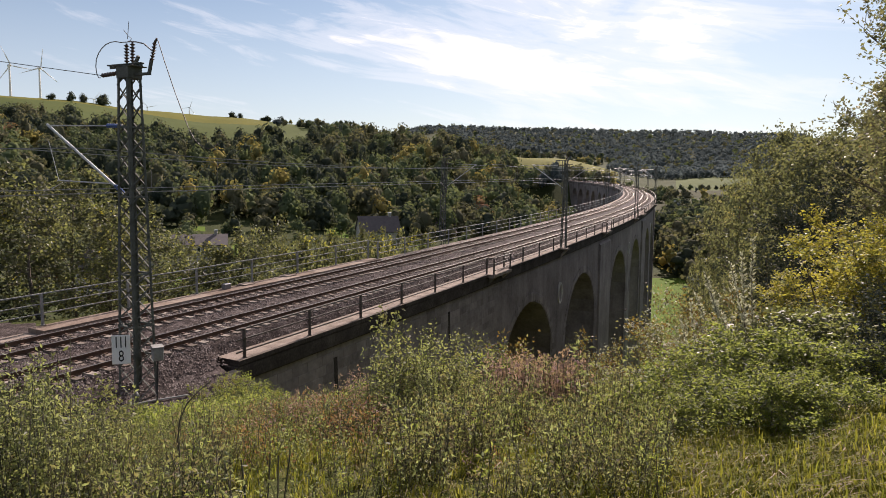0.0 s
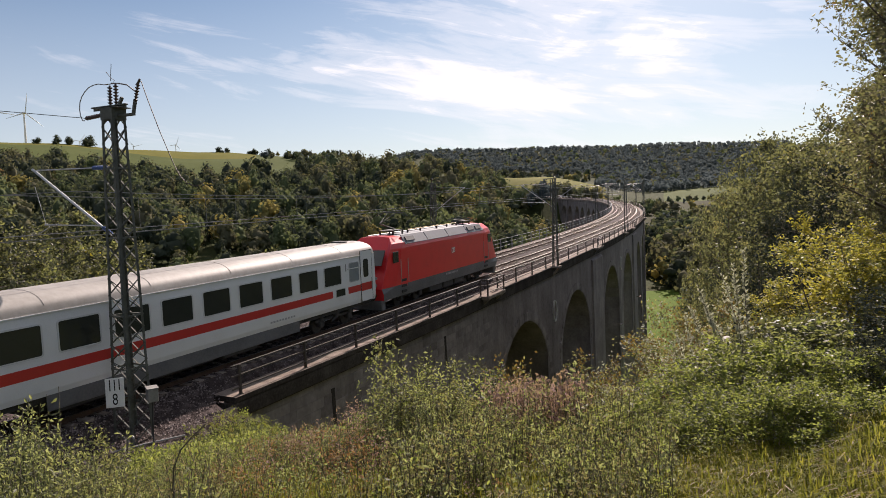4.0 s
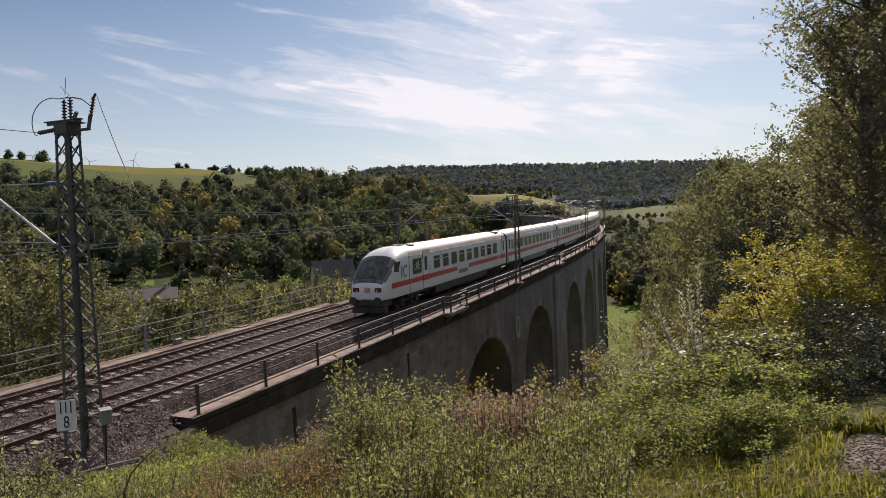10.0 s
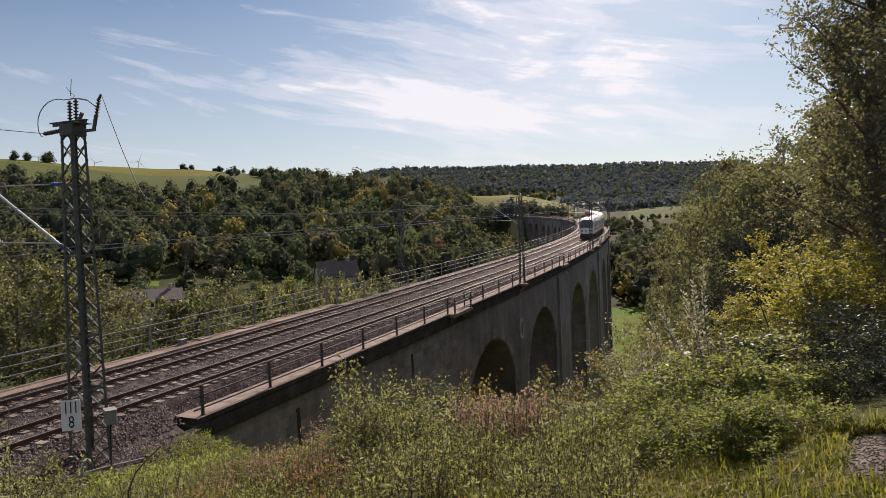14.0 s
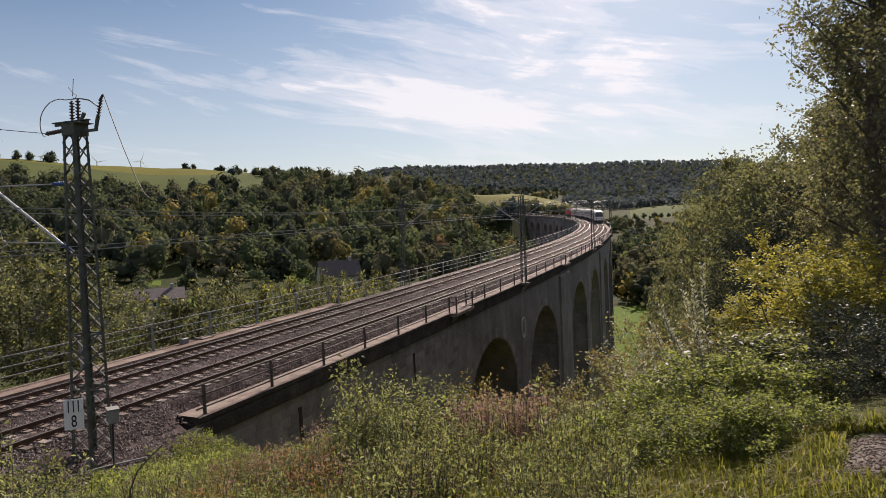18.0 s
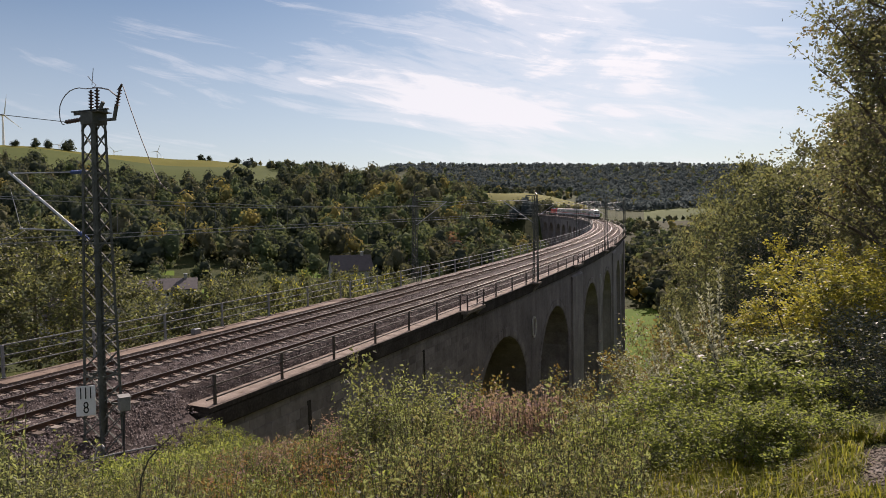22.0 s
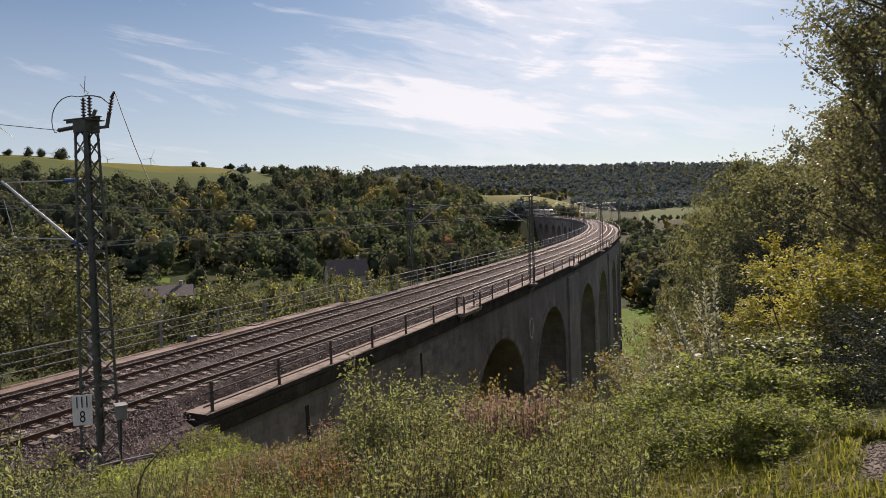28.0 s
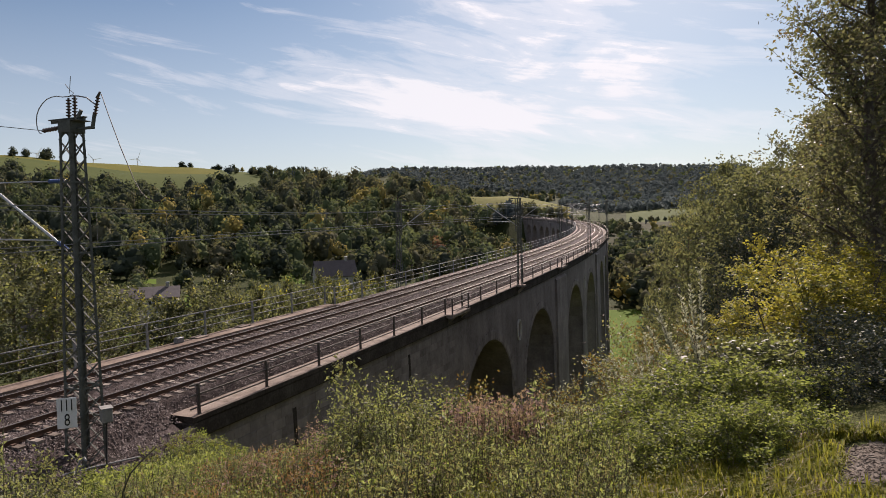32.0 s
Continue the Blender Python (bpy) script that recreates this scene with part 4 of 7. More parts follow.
def line_mast(s, side, tall=8.35):
    """A slender lattice mast on a bracket outside the parapet, with its cantilever over the track."""
    thing = tagged(empty("catenary_mast"), "slender steel lattice mast on the viaduct's edge", "mast", "masts along the line")
    off = 2.95 if side > 0 else -7.15
    thing.matrix_basis = line_pose(s, off, -0.7) @ pose(0, 0, 0, -math.degrees(math.atan(GRADE)))
    lattice(thing, 0.52, 0.30, -0.05, tall, 16, 0.07)
    part("foot_plate", box(bmesh.new(), -0.5, 0.5, -0.45, 0.45, -0.22, -0.02, 0.02), "coping", thing)
    part("bracket", bar(bmesh.new(), (-side * 0.4, 0, -1.0), (side * 0.35, 0, -0.2), 0.25, 0.2), "coping", thing)
    part("cross_beam", bar(bmesh.new(), (-side * 0.9, 0, tall + 0.02), (side * 0.25, 0, tall + 0.02), 0.08, 0.08), "steel_grey", thing)
    x = -side
    part("tie_rod", rod(bmesh.new(), (x * 0.2, 0, 7.9), (x * 3.3, 0, 7.85), 0.02, 0.02, 5), "galvanised", thing)
    part("cantilever_tube", rod(bmesh.new(), (x * 0.2, 0, 5.7), (x * 3.3, 0, 7.85), 0.04, 0.04, 6), "galvanised", thing)
    part("steady_arm", rod(bmesh.new(), (x * 0.8, 0, 6.1), (x * 3.2, 0, 6.2), 0.02, 0.02, 5), "galvanised", thing)
    part("insulator", insulator_stack(bmesh.new(), (x * 0.2, 0, 7.9), (x * 0.8, 0, 7.89), 0.07, 5), "insulator", thing)
    part("insulator", insulator_stack(bmesh.new(), (0, 0, tall + 0.05), (0, 0, tall + 0.5), 0.07, 5), "insulator", thing)
    part("drop_tube", rod(bmesh.new(), (x * 0.35, 0, 5.2), (x * 0.35, 0, 8.3), 0.05, 0.05, 6), "steel_grey", thing)


near_mast()
mast_sign()
MASTS_R = [63.6, 111.3, 161.0, 209.0, 257.0, 305.0, 353.0, 401.0]
MASTS_L = [57.6, 105.5, 154.0, 202.0, 250.0, 298.0, 346.0, 394.0, 442.0]
for s in MASTS_R:
    line_mast(s, 1)
for s in MASTS_L:
    line_mast(s, -1)


def wires():
    stops = [-34.0, 15.2] + MASTS_R + [449.0, 497.0, 545.0, 593.0, 641.0]
    for off in (0.0, SPACING):
        pairs = tagged(empty("overhead_line"), "thin overhead contact and carrier wires above the track", "overhead line", "overhead lines")
        for a, b in zip(stops, stops[1:]):
            sag = [line(a + (b - a) * t, off, 7.15 - 1.0 * 4 * t * (1 - t) * 0.55 + 0.1) for t in np.linspace(0, 1, 9)]
            contact = [line(a + (b - a) * t, off, 5.72) for t in np.linspace(0, 1, 5)]
            part("carrier_wire", tube(bmesh.new(), sag, 0.021, 4), "wire", pairs)
            part("contact_wire", tube(bmesh.new(), contact, 0.024, 4), "wire", pairs)
            for k in range(1, 8):
                p = sag[k]
                t = k / 8
                q = line(a + (b - a) * t, off, 5.72)
                part("dropper", rod(bmesh.new(), p, q, 0.008, 0.008, 3), "wire", pairs)
    feeder = tagged(empty("feeder_line"), "thin dark feeder wire between the masts", "overhead line", "overhead lines")
    part("wire", tube(bmesh.new(), [Vector((1.2, 15.2, 9.78)) + (line(-40, 1.5, 10.0) - Vector((1.2, 15.2, 9.78))) * t - Vector((0, 0, 1.0 * t * (1 - t) * 4 * 0.2)) for t in np.linspace(0, 1, 8)], 0.013, 4), "wire", feeder)


wires()

# the long pale pipe lying from the mast's foot into the grass
tagged(part("ground_pipe", tube(bmesh.new(), [(2.7, 14.0, -0.72), (3.2, 14.9, -0.68), (3.8, 15.9, -0.66)], 0.03, 6), "rail_grey"), "pale pipe lying on the ballast's edge beside the mast", "pipe")


# ---- the hill's wind turbines ----
def turbines():
    for az, r, rise, turn in ((-58.8, 1300, 7.3, 95), (-57.0, 1300, 7.29, 8), (-50.0, 2600, 5.0, 75), (-47.0, 2600, 5.12, 20), (-53.6, 2600, 5.35, 35)):
        x, y = spot_of(az, r)
        hub = EYE[2] + r * math.tan(radians(rise)) - height(x, y)
        thing = tagged(empty("wind_turbine"), "white wind turbine standing behind the hill", "wind turbine", "wind turbines on the skyline")
        top = height(x, y) + hub
        thing.matrix_basis = pose(x, y, height(x, y) - 1, 0, 0, -az + 20)
        part("tower", rod(bmesh.new(), (0, 0, 0), (0, 0, hub), 2.2, 1.2, 12), "white_paint", thing)
        part("nacelle", box(bmesh.new(), -1.6, 1.6, -4.5, 4.0, hub - 1.5, hub + 2.0, 0.5), "white_paint", thing)
        part("hub", rod(bmesh.new(), (0, -6.2, hub), (0, -4.4, hub), 0.9, 1.7, 10), "white_paint", thing)
        for k in range(3):
            a = radians(turn + 120 * k)
            u = Vector((math.sin(a), 0, math.cos(a)))
            v = Vector((math.cos(a), 0, -math.sin(a)))
            bm = bmesh.new()
            rings = []
            for d, w in ((0.5, 1.0), (5, 2.0), (14, 1.5), (24, 0.9), (33, 0.25)):
                c = Vector((0, -5.4, hub)) + u * d
                rings.append([bm.verts.new(c + v * w * q + Vector((0, e, 0))) for q, e in ((-0.35, 0), (0, -0.3), (0.65, 0), (0, 0.3))])
            for p, q in zip(rings, rings[1:]):
                for i in range(4):
                    bm.faces.new((p[i], p[(i + 1) % 4], q[(i + 1) % 4], q[i]))
            bm.faces.new(rings[0])
            bm.faces.new(rings[-1])
            part("blade", bm, "white_paint", thing)


def spot_of(az, r):
    return EYE[0] + r * math.sin(radians(az)), EYE[1] + r * math.cos(radians(az))


turbines()


# ---- houses in the valley ----
M["slate"] = surface("slate", [(0.04, 0.032, 0.032), (0.065, 0.052, 0.052), (0.09, 0.074, 0.074)], 1.0, 6, 0.7, 0, 0.3, 5, 0.03)
M["render_wall"] = surface("render_wall", [(0.22, 0.205, 0.185), (0.32, 0.305, 0.28), (0.42, 0.40, 0.37)], 0.8, 9, 0.9, 0, 0.2, 20, 0.01)


def house(az, r, turn, long, deep, wall, ridge, roof_mat, label, lift=0.0):
    x, y = spot_of(az, r)
    thing = tagged(empty("house"), label, "house", "houses in the valley")
    thing.matrix_basis = pose(x, y, height(x, y) + lift, 0, 0, turn)
    hl, hd = long / 2, deep / 2
    bm = bmesh.new()
    box(bm, -hl, hl, -hd, hd, -8, wall)
    for sx in (-hl, hl):
        a, b, c, d = (bm.verts.new(p) for p in ((sx - 0.15, -hd, wall), (sx - 0.15, hd, wall), (sx - 0.15, 0, wall + ridge), (sx + 0.15, -hd, wall)))
        e, f = bm.verts.new((sx + 0.15, hd, wall)), bm.verts.new((sx + 0.15, 0, wall + ridge))
        for q in ((a, b, c), (d, f, e), (a, c, f, d), (b, e, f, c), (a, d, e, b)):
            bm.faces.new(q)
    part("wall", bm, "render_wall", thing)
    for sy in (-1, 1):
        bm = bmesh.new()
        v = [bm.verts.new(p) for p in ((-hl - 0.5, sy * (hd + 0.5), wall - 0.3), (hl + 0.5, sy * (hd + 0.5), wall - 0.3), (hl + 0.5, 0, wall + ridge + 0.15), (-hl - 0.5, 0, wall + ridge + 0.15))]
        w = [bm.verts.new(p.co + Vector((0, 0, 0.22))) for p in v]
        for q in ((0, 1, 2, 3),):
            bm.faces.new([v[i] for i in q])
            bm.faces.new([w[i] for i in q[::-1]])
        for i in range(4):
            j = (i + 1) % 4
            bm.faces.new((v[i], v[j], w[j], w[i]))
        part("roof", bm, roof_mat, thing)
    ch = part("chimney", box(bmesh.new(), hl * 0.55, hl * 0.55 + 0.8, -0.4, 0.4, wall + ridge - 0.6, wall + ridge + 1.3, 0.03), "concrete", thing)
    part("cap", box(bmesh.new(), hl * 0.55 - 0.1, hl * 0.55 + 0.9, -0.5, 0.5, wall + ridge + 1.3, wall + ridge + 1.45), "galvanised", ch)
    for i in range(int(long // 2.6)):
        xw = -hl + 1.4 + i * 2.5
        for sy in (-1, 1):
            w = part("window", box(bmesh.new(), xw - 0.45, xw + 0.45, sy * hd - 0.05, sy * hd + 0.05, wall - 1.9, wall - 0.7), "white_paint", thing)
            part("pane", box(bmesh.new(), xw - 0.36, xw + 0.36, sy * hd - 0.06, sy * hd + 0.06, wall - 1.82, wall - 0.78), "pane", w)
    return thing


house(-32.2, 215, 44, 12, 9, 5.0, 4.2, "slate", "house with a dark slate roof and pale walls below the line", 6.6)
house(-46.4, 190, 43, 13, 9, 3.2, 2.0, "slate", "long low house with a grey roof among trees", 4.6)
house(-52.5, 150, 15, 11, 9, 5.0, 3.6, "slate", "pale house half hidden by trees", 1.0)
house(-26.5, 330, 20, 10, 8, 4.4, 3.2, "slate", "small pale house at the wood's foot", 0.0)


# ---- plants ----
def leaf_material(name, stops, glow=0.4, rough=0.55, tone=(1.0, 0.94, 0.68), spec=0.2, pale=0.5):
    """Thin leaves: colour shifts from leaf to leaf and over the plant, and light comes through them."""
    stops = [(c[0] * 1.2, c[1] * 1.07, c[2] * 1.45) for c in stops]
    m = bpy.data.materials.new(name)
    m.use_nodes = True
    n = Nodes(m.node_tree)
    geo = n.add("ShaderNodeNewGeometry")
    rnd = n.math("ADD", n.math("MULTIPLY", geo.outputs["Random Per Island"], 0.55), n.math("MULTIPLY", n.noise(geo.outputs["Position"], 0.9, 3), 0.45))
    col = n.ramp(rnd, [(0.15 + 0.7 * i / (len(stops) - 1), c) for i, c in enumerate(stops)])
    gloss = n.add("ShaderNodeBsdfPrincipled", {"Base Color": col, "Roughness": rough, "Specular IOR Level": spec}).outputs[0]
    lit = n.add("ShaderNodeBsdfTranslucent", {"Color": n.mix(1.0, n.mix(pale, col, (0.48, 0.54, 0.2)), tone, "MULTIPLY")}).outputs[0]
    n.add("ShaderNodeOutputMaterial", {"Surface": n.add("ShaderNodeMixShader", {0: glow, 1: gloss, 2: lit}).outputs[0]})
    return m


M["leaf_green"] = leaf_material("leaf_green", [(0.022, 0.036, 0.013), (0.06, 0.08, 0.028), (0.14, 0.155, 0.062)], 0.46, 0.5, (1.0, 0.97, 0.74), 0.28, 0.45)
M["leaf_bright"] = leaf_material("leaf_bright", [(0.045, 0.075, 0.012), (0.10, 0.145, 0.024), (0.19, 0.225, 0.05)], 0.62, 0.55, (1.0, 1.0, 0.64), 0.2, 0.3)
M["leaf_weed"] = leaf_material("leaf_weed", [(0.035, 0.052, 0.018), (0.078, 0.105, 0.034), (0.155, 0.18, 0.07)], 0.56, 0.48, (1.0, 0.99, 0.84), 0.35, 0.48)
M["leaf_dark"] = leaf_material("leaf_dark", [(0.026, 0.035, 0.018), (0.05, 0.062, 0.03), (0.09, 0.10, 0.052)], 0.22, pale=0.3)
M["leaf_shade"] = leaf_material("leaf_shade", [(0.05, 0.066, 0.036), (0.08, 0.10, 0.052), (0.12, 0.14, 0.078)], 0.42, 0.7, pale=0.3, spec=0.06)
# darker copy of the leaves: shade inside the wood put into the colour
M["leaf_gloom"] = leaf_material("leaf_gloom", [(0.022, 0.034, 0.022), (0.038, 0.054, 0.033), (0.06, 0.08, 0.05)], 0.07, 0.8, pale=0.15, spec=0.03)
M["leaf_olive"] = leaf_material("leaf_olive", [(0.055, 0.056, 0.026), (0.10, 0.098, 0.045), (0.17, 0.15, 0.075)], 0.46, pale=0.42)
M["leaf_yellow"] = leaf_material("leaf_yellow", [(0.12, 0.13, 0.02), (0.24, 0.23, 0.03), (0.36, 0.31, 0.042)], 0.48, tone=(0.98, 0.90, 0.42))
M["leaf_tall"] = leaf_material("leaf_tall", [(0.06, 0.06, 0.034), (0.10, 0.098, 0.054), (0.15, 0.145, 0.085)], 0.46, 0.5, (0.92, 0.9, 0.66), 0.4, 0.25)
M["leaf_orange"] = leaf_material("leaf_orange", [(0.07, 0.045, 0.018), (0.12, 0.07, 0.026), (0.18, 0.09, 0.035)], 0.28, 0.6, (1.0, 0.72, 0.35))
M["leaf_silver"] = leaf_material("leaf_silver", [(0.18, 0.205, 0.11), (0.29, 0.325, 0.18), (0.40, 0.44, 0.26)], 0.42, 0.6, (1.0, 1.0, 1.0), 0.2, 0.2)
M["dry_pink"] = leaf_material("dry_pink", [(0.18, 0.11, 0.085), (0.29, 0.19, 0.145), (0.40, 0.28, 0.22)], 0.32, 0.8, (1.0, 0.85, 0.72))
M["dry_brown"] = leaf_material("dry_brown", [(0.11, 0.055, 0.022), (0.22, 0.11, 0.04), (0.33, 0.17, 0.07)], 0.3, 0.8, (1.0, 0.8, 0.6))
M["blade_green"] = leaf_material("blade_green", [(0.05, 0.075, 0.005), (0.12, 0.145, 0.012), (0.22, 0.21, 0.026)], 0.55, spec=0.08, tone=(1.0, 0.95, 0.5), pale=0.25)
M["blade_straw"] = leaf_material("blade_straw", [(0.09, 0.08, 0.036), (0.17, 0.145, 0.065), (0.27, 0.225, 0.11)], 0.28, 0.6, (1.0, 0.92, 0.6), 0.1)
M["twig"] = surface("twig", [(0.03, 0.03, 0.015), (0.06, 0.055, 0.03), (0.10, 0.085, 0.05)], 6, 40, 0.9)
# distant leaves tinted paler and bluer: haze put into the colour
M["wood_hazed"] = leaf_material("wood_hazed", [(0.07, 0.10, 0.075), (0.078, 0.108, 0.08), (0.088, 0.115, 0.083)], 0.5, 0.95, (1.0, 1.0, 1.0), 0.02, 0.0)


def unit(v):
    return v / np.maximum(np.linalg.norm(v, axis=-1, keepdims=True), 1e-9)


class Heap:
    """Triangles gathered from many small pieces, to be one mesh."""

    def __init__(self):
        self.v, self.f, self.m, self.n = [], [], [], 0

    def put(self, v, f, m):
        self.v.append(v)
        self.f.append(f + self.n)
        self.m.append(np.broadcast_to(np.asarray(m), (len(f),)))
        self.n += len(v)

    def leaves(self, p, d, size, mat, rng, wide=0.5, fold=0.25):
        """Leaves with a midrib at points p, pointing along d."""
        k = len(p)
        d = unit(d)
        r = unit(rng.normal(size=(k, 3)))
        side = unit(np.cross(d, r))
        up = np.cross(side, d)
        L = (size * rng.uniform(0.65, 1.25, k))[:, None]
        mid = p + d * L * 0.45
        v = np.stack([p, mid + side * L * wide * 0.5 + up * L * fold * 0.4, p + d * L - up * L * 0.12, mid - side * L * wide * 0.5 + up * L * fold * 0.4], 1).reshape(-1, 3)
        b = np.arange(k)[:, None] * 4
        f = np.concatenate([b + [0, 1, 2], b + [0, 2, 3]])
        mm = np.asarray(mat)
        self.put(v, f, mm if mm.ndim == 0 else np.concatenate([mm, mm]))

    def shingles(self, p, nrm, size, mat, rng, rough):
        """Flat clumps of foliage facing outward."""
        k = len(p)
        nrm = unit(nrm + rng.normal(size=(k, 3)) * rough)
        a = unit(np.cross(nrm, rng.normal(size=(k, 3))))
        b = np.cross(nrm, a)
        L = (size * rng.uniform(0.6, 1.3, k))[:, None]
        v = np.stack([p - a * L * 0.6, p - b * L * 0.45 + nrm * L * 0.12, p + a * L * 0.6, p + b * L * 0.45 + nrm * L * 0.12], 1).reshape(-1, 3)
        q = np.arange(k)[:, None] * 4
        self.put(v, np.concatenate([q + [0, 1, 2], q + [0, 2, 3]]), mat)

    def stick(self, pts, r0, r1, mat, sides=4):
        pts = np.asarray(pts, float)
        k = len(pts)
        d = unit(np.gradient(pts, axis=0))
        a = unit(np.cross(d, np.array([0.31, 0.17, 0.93])))
        b = np.cross(d, a)
        rad = np.linspace(r0, r1, k)[:, None, None]
        ang = np.arange(sides) * 2 * np.pi / sides
        ring = pts[:, None] + rad * (a[:, None] * np.cos(ang)[None, :, None] + b[:, None] * np.sin(ang)[None, :, None])
        i = np.arange(k - 1)[:, None] * sides
        j = np.arange(sides)[None]
        q = (j + 1) % sides
        f = np.concatenate([np.stack([i + j, i + q, i + sides + q], -1).reshape(-1, 3), np.stack([i + j, i + sides + q, i + sides + j], -1).reshape(-1, 3)])
        self.put(ring.reshape(-1, 3), f, mat)

    def arrays(self):
        return np.concatenate(self.v), np.concatenate(self.f), np.concatenate(self.m)

    def mesh(self, name, mats, smooth=False):
        v, f, m = self.arrays()
        return mesh_np(name, v, f, m, mats, smooth)


def mesh_np(name, v, f, m, mats, smooth=False):
    me = bpy.data.meshes.new(name)
    me.vertices.add(len(v))
    me.vertices.foreach_set("co", np.ascontiguousarray(v, np.float32).ravel())
    me.loops.add(len(f) * 3)
    me.loops.foreach_set("vertex_index", np.ascontiguousarray(f, np.int32).ravel())
    me.polygons.add(len(f))
    me.polygons.foreach_set("loop_start", np.arange(0, len(f) * 3, 3, dtype=np.int32))
    for k in mats:
        me.materials.append(M[k])
    me.polygons.foreach_set("material_index", np.ascontiguousarray(m, np.int32))
    if smooth:
        me.polygons.foreach_set("use_smooth", np.ones(len(f), bool))
    me.update(calc_edges=True)
    return me


def curve_pts(a, b, bend, rng, k=5):
    t = np.linspace(0, 1, k)[:, None]
    return a + (b - a) * t + rng.normal(size=3) * bend * np.sin(t * np.pi)


def grown_tree(seed, tall, wide, low, leaf, leaves, mats, limbs=16, twigs=9, trunk=0.18, stems=1, lean=0.0, top=0.55):
    """A broadleaf tree or shrub at the origin: wood and crown as two meshes. low: where the crown begins; mats: leaf material and share."""
    rng = np.random.default_rng(seed)
    wood, crown = Heap(), Heap()
    tips, ways = [], []
    roots = []
    for s in range(stems):
        a = rng.uniform(0, 2 * np.pi)
        out = 0 if stems == 1 else wide * 0.25
        base = np.array([math.cos(a), math.sin(a), 0]) * (0 if stems == 1 else 0.12 * wide * rng.uniform(0.3, 1))
        head = base + np.array([math.cos(a) * out + lean, math.sin(a) * out, tall * rng.uniform(0.82, 0.97) if stems > 1 else tall * 0.95])
        pts = curve_pts(base - [0, 0, 0.3], head, tall * 0.03, rng, 8)
        wood.stick(pts, trunk * (1 if stems == 1 else 0.55), trunk * 0.12, 0, 6)
        roots.append(pts)
    for i in range(limbs):
        pts = roots[i % stems]
        h = low + (1 - low) * ((i + rng.uniform()) / limbs) ** 0.9
        k = min(int(h * 7), 6)
        start = pts[k] + (pts[k + 1] - pts[k]) * (h * 7 - k)
        a = i * 2.399 + rng.uniform(-0.4, 0.4)
        # the crown is widest at a third of its height and ragged
        rel = (h - low) / (1 - low)
        reach = wide * 0.5 * (math.sin(math.pi * min(0.97, 0.22 + 0.78 * rel)) ** top) * rng.uniform(0.6, 1.15)
        end = start + np.array([math.cos(a) * reach, math.sin(a) * reach, tall * rng.uniform(0.02, 0.16)])
        limb = curve_pts(start, end, reach * 0.1, rng, 6)
        wood.stick(limb[[0, 2, 3, 5]], trunk * 0.32 * (1.15 - rel), trunk * 0.05, 0, 4)
        for j in range(twigs):
            t = rng.uniform(0.25, 1.0)
            k = min(int(t * 5), 4)
            p0 = limb[k] + (limb[k + 1] - limb[k]) * (t * 5 - k)
            d = unit(unit(end - start) * 0.6 + rng.normal(size=3) * 0.7 + [0, 0, 0.35])
            tw = max(0.25, reach * rng.uniform(0.25, 0.55)) + leaf * 2
            p1 = p0 + d * tw
            wood.stick(np.stack([p0, p1]), trunk * 0.05, trunk * 0.018, 0, 3)
            tips.append((p0, p1))
    per = max(1, leaves // len(tips))
    names = list(mats)
    share = np.array([mats[k] for k in names], float)
    share /= share.sum()
    for p0, p1 in tips:
        t = rng.uniform(0.1, 1.08, per)[:, None]
        p = p0 + (p1 - p0) * t + rng.normal(size=(per, 3)) * (np.linalg.norm(p1 - p0) * 0.05 + leaf * 0.35)
        d = rng.normal(size=(per, 3)) + (p1 - p0) / np.linalg.norm(p1 - p0) * 0.8 - [0, 0, 0.25]
        pick = rng.choice(len(names), p=share)
        mm = np.where(rng.uniform(size=per) < 0.7, pick, rng.choice(len(names), size=per, p=share))
        crown.leaves(p, d, leaf, mm, rng, 0.62)
    return wood.mesh("trunk", ["bark"], True), crown.mesh("crown", names)


def planted(kind, meshes, x, y, turn=0.0, size=1.0, label="", category="", group="", sink=0.1, wide=1.0):
    ob = empty(kind)
    a = new("trunk" if kind.endswith("tree") else "woody_frame", meshes[0])
    b = new("crown" if kind.endswith("tree") else "foliage", meshes[1])
    a.parent = b.parent = ob
    ob.matrix_basis = pose(x, y, height(x, y) - sink, 0, 0, turn) @ Matrix.Diagonal((size * wide, size * wide, size, 1))
    return tagged(ob, label, category, group)


def spot(az, r):
    return EYE[0] + r * math.sin(radians(az)), EYE[1] + r * math.cos(radians(az))


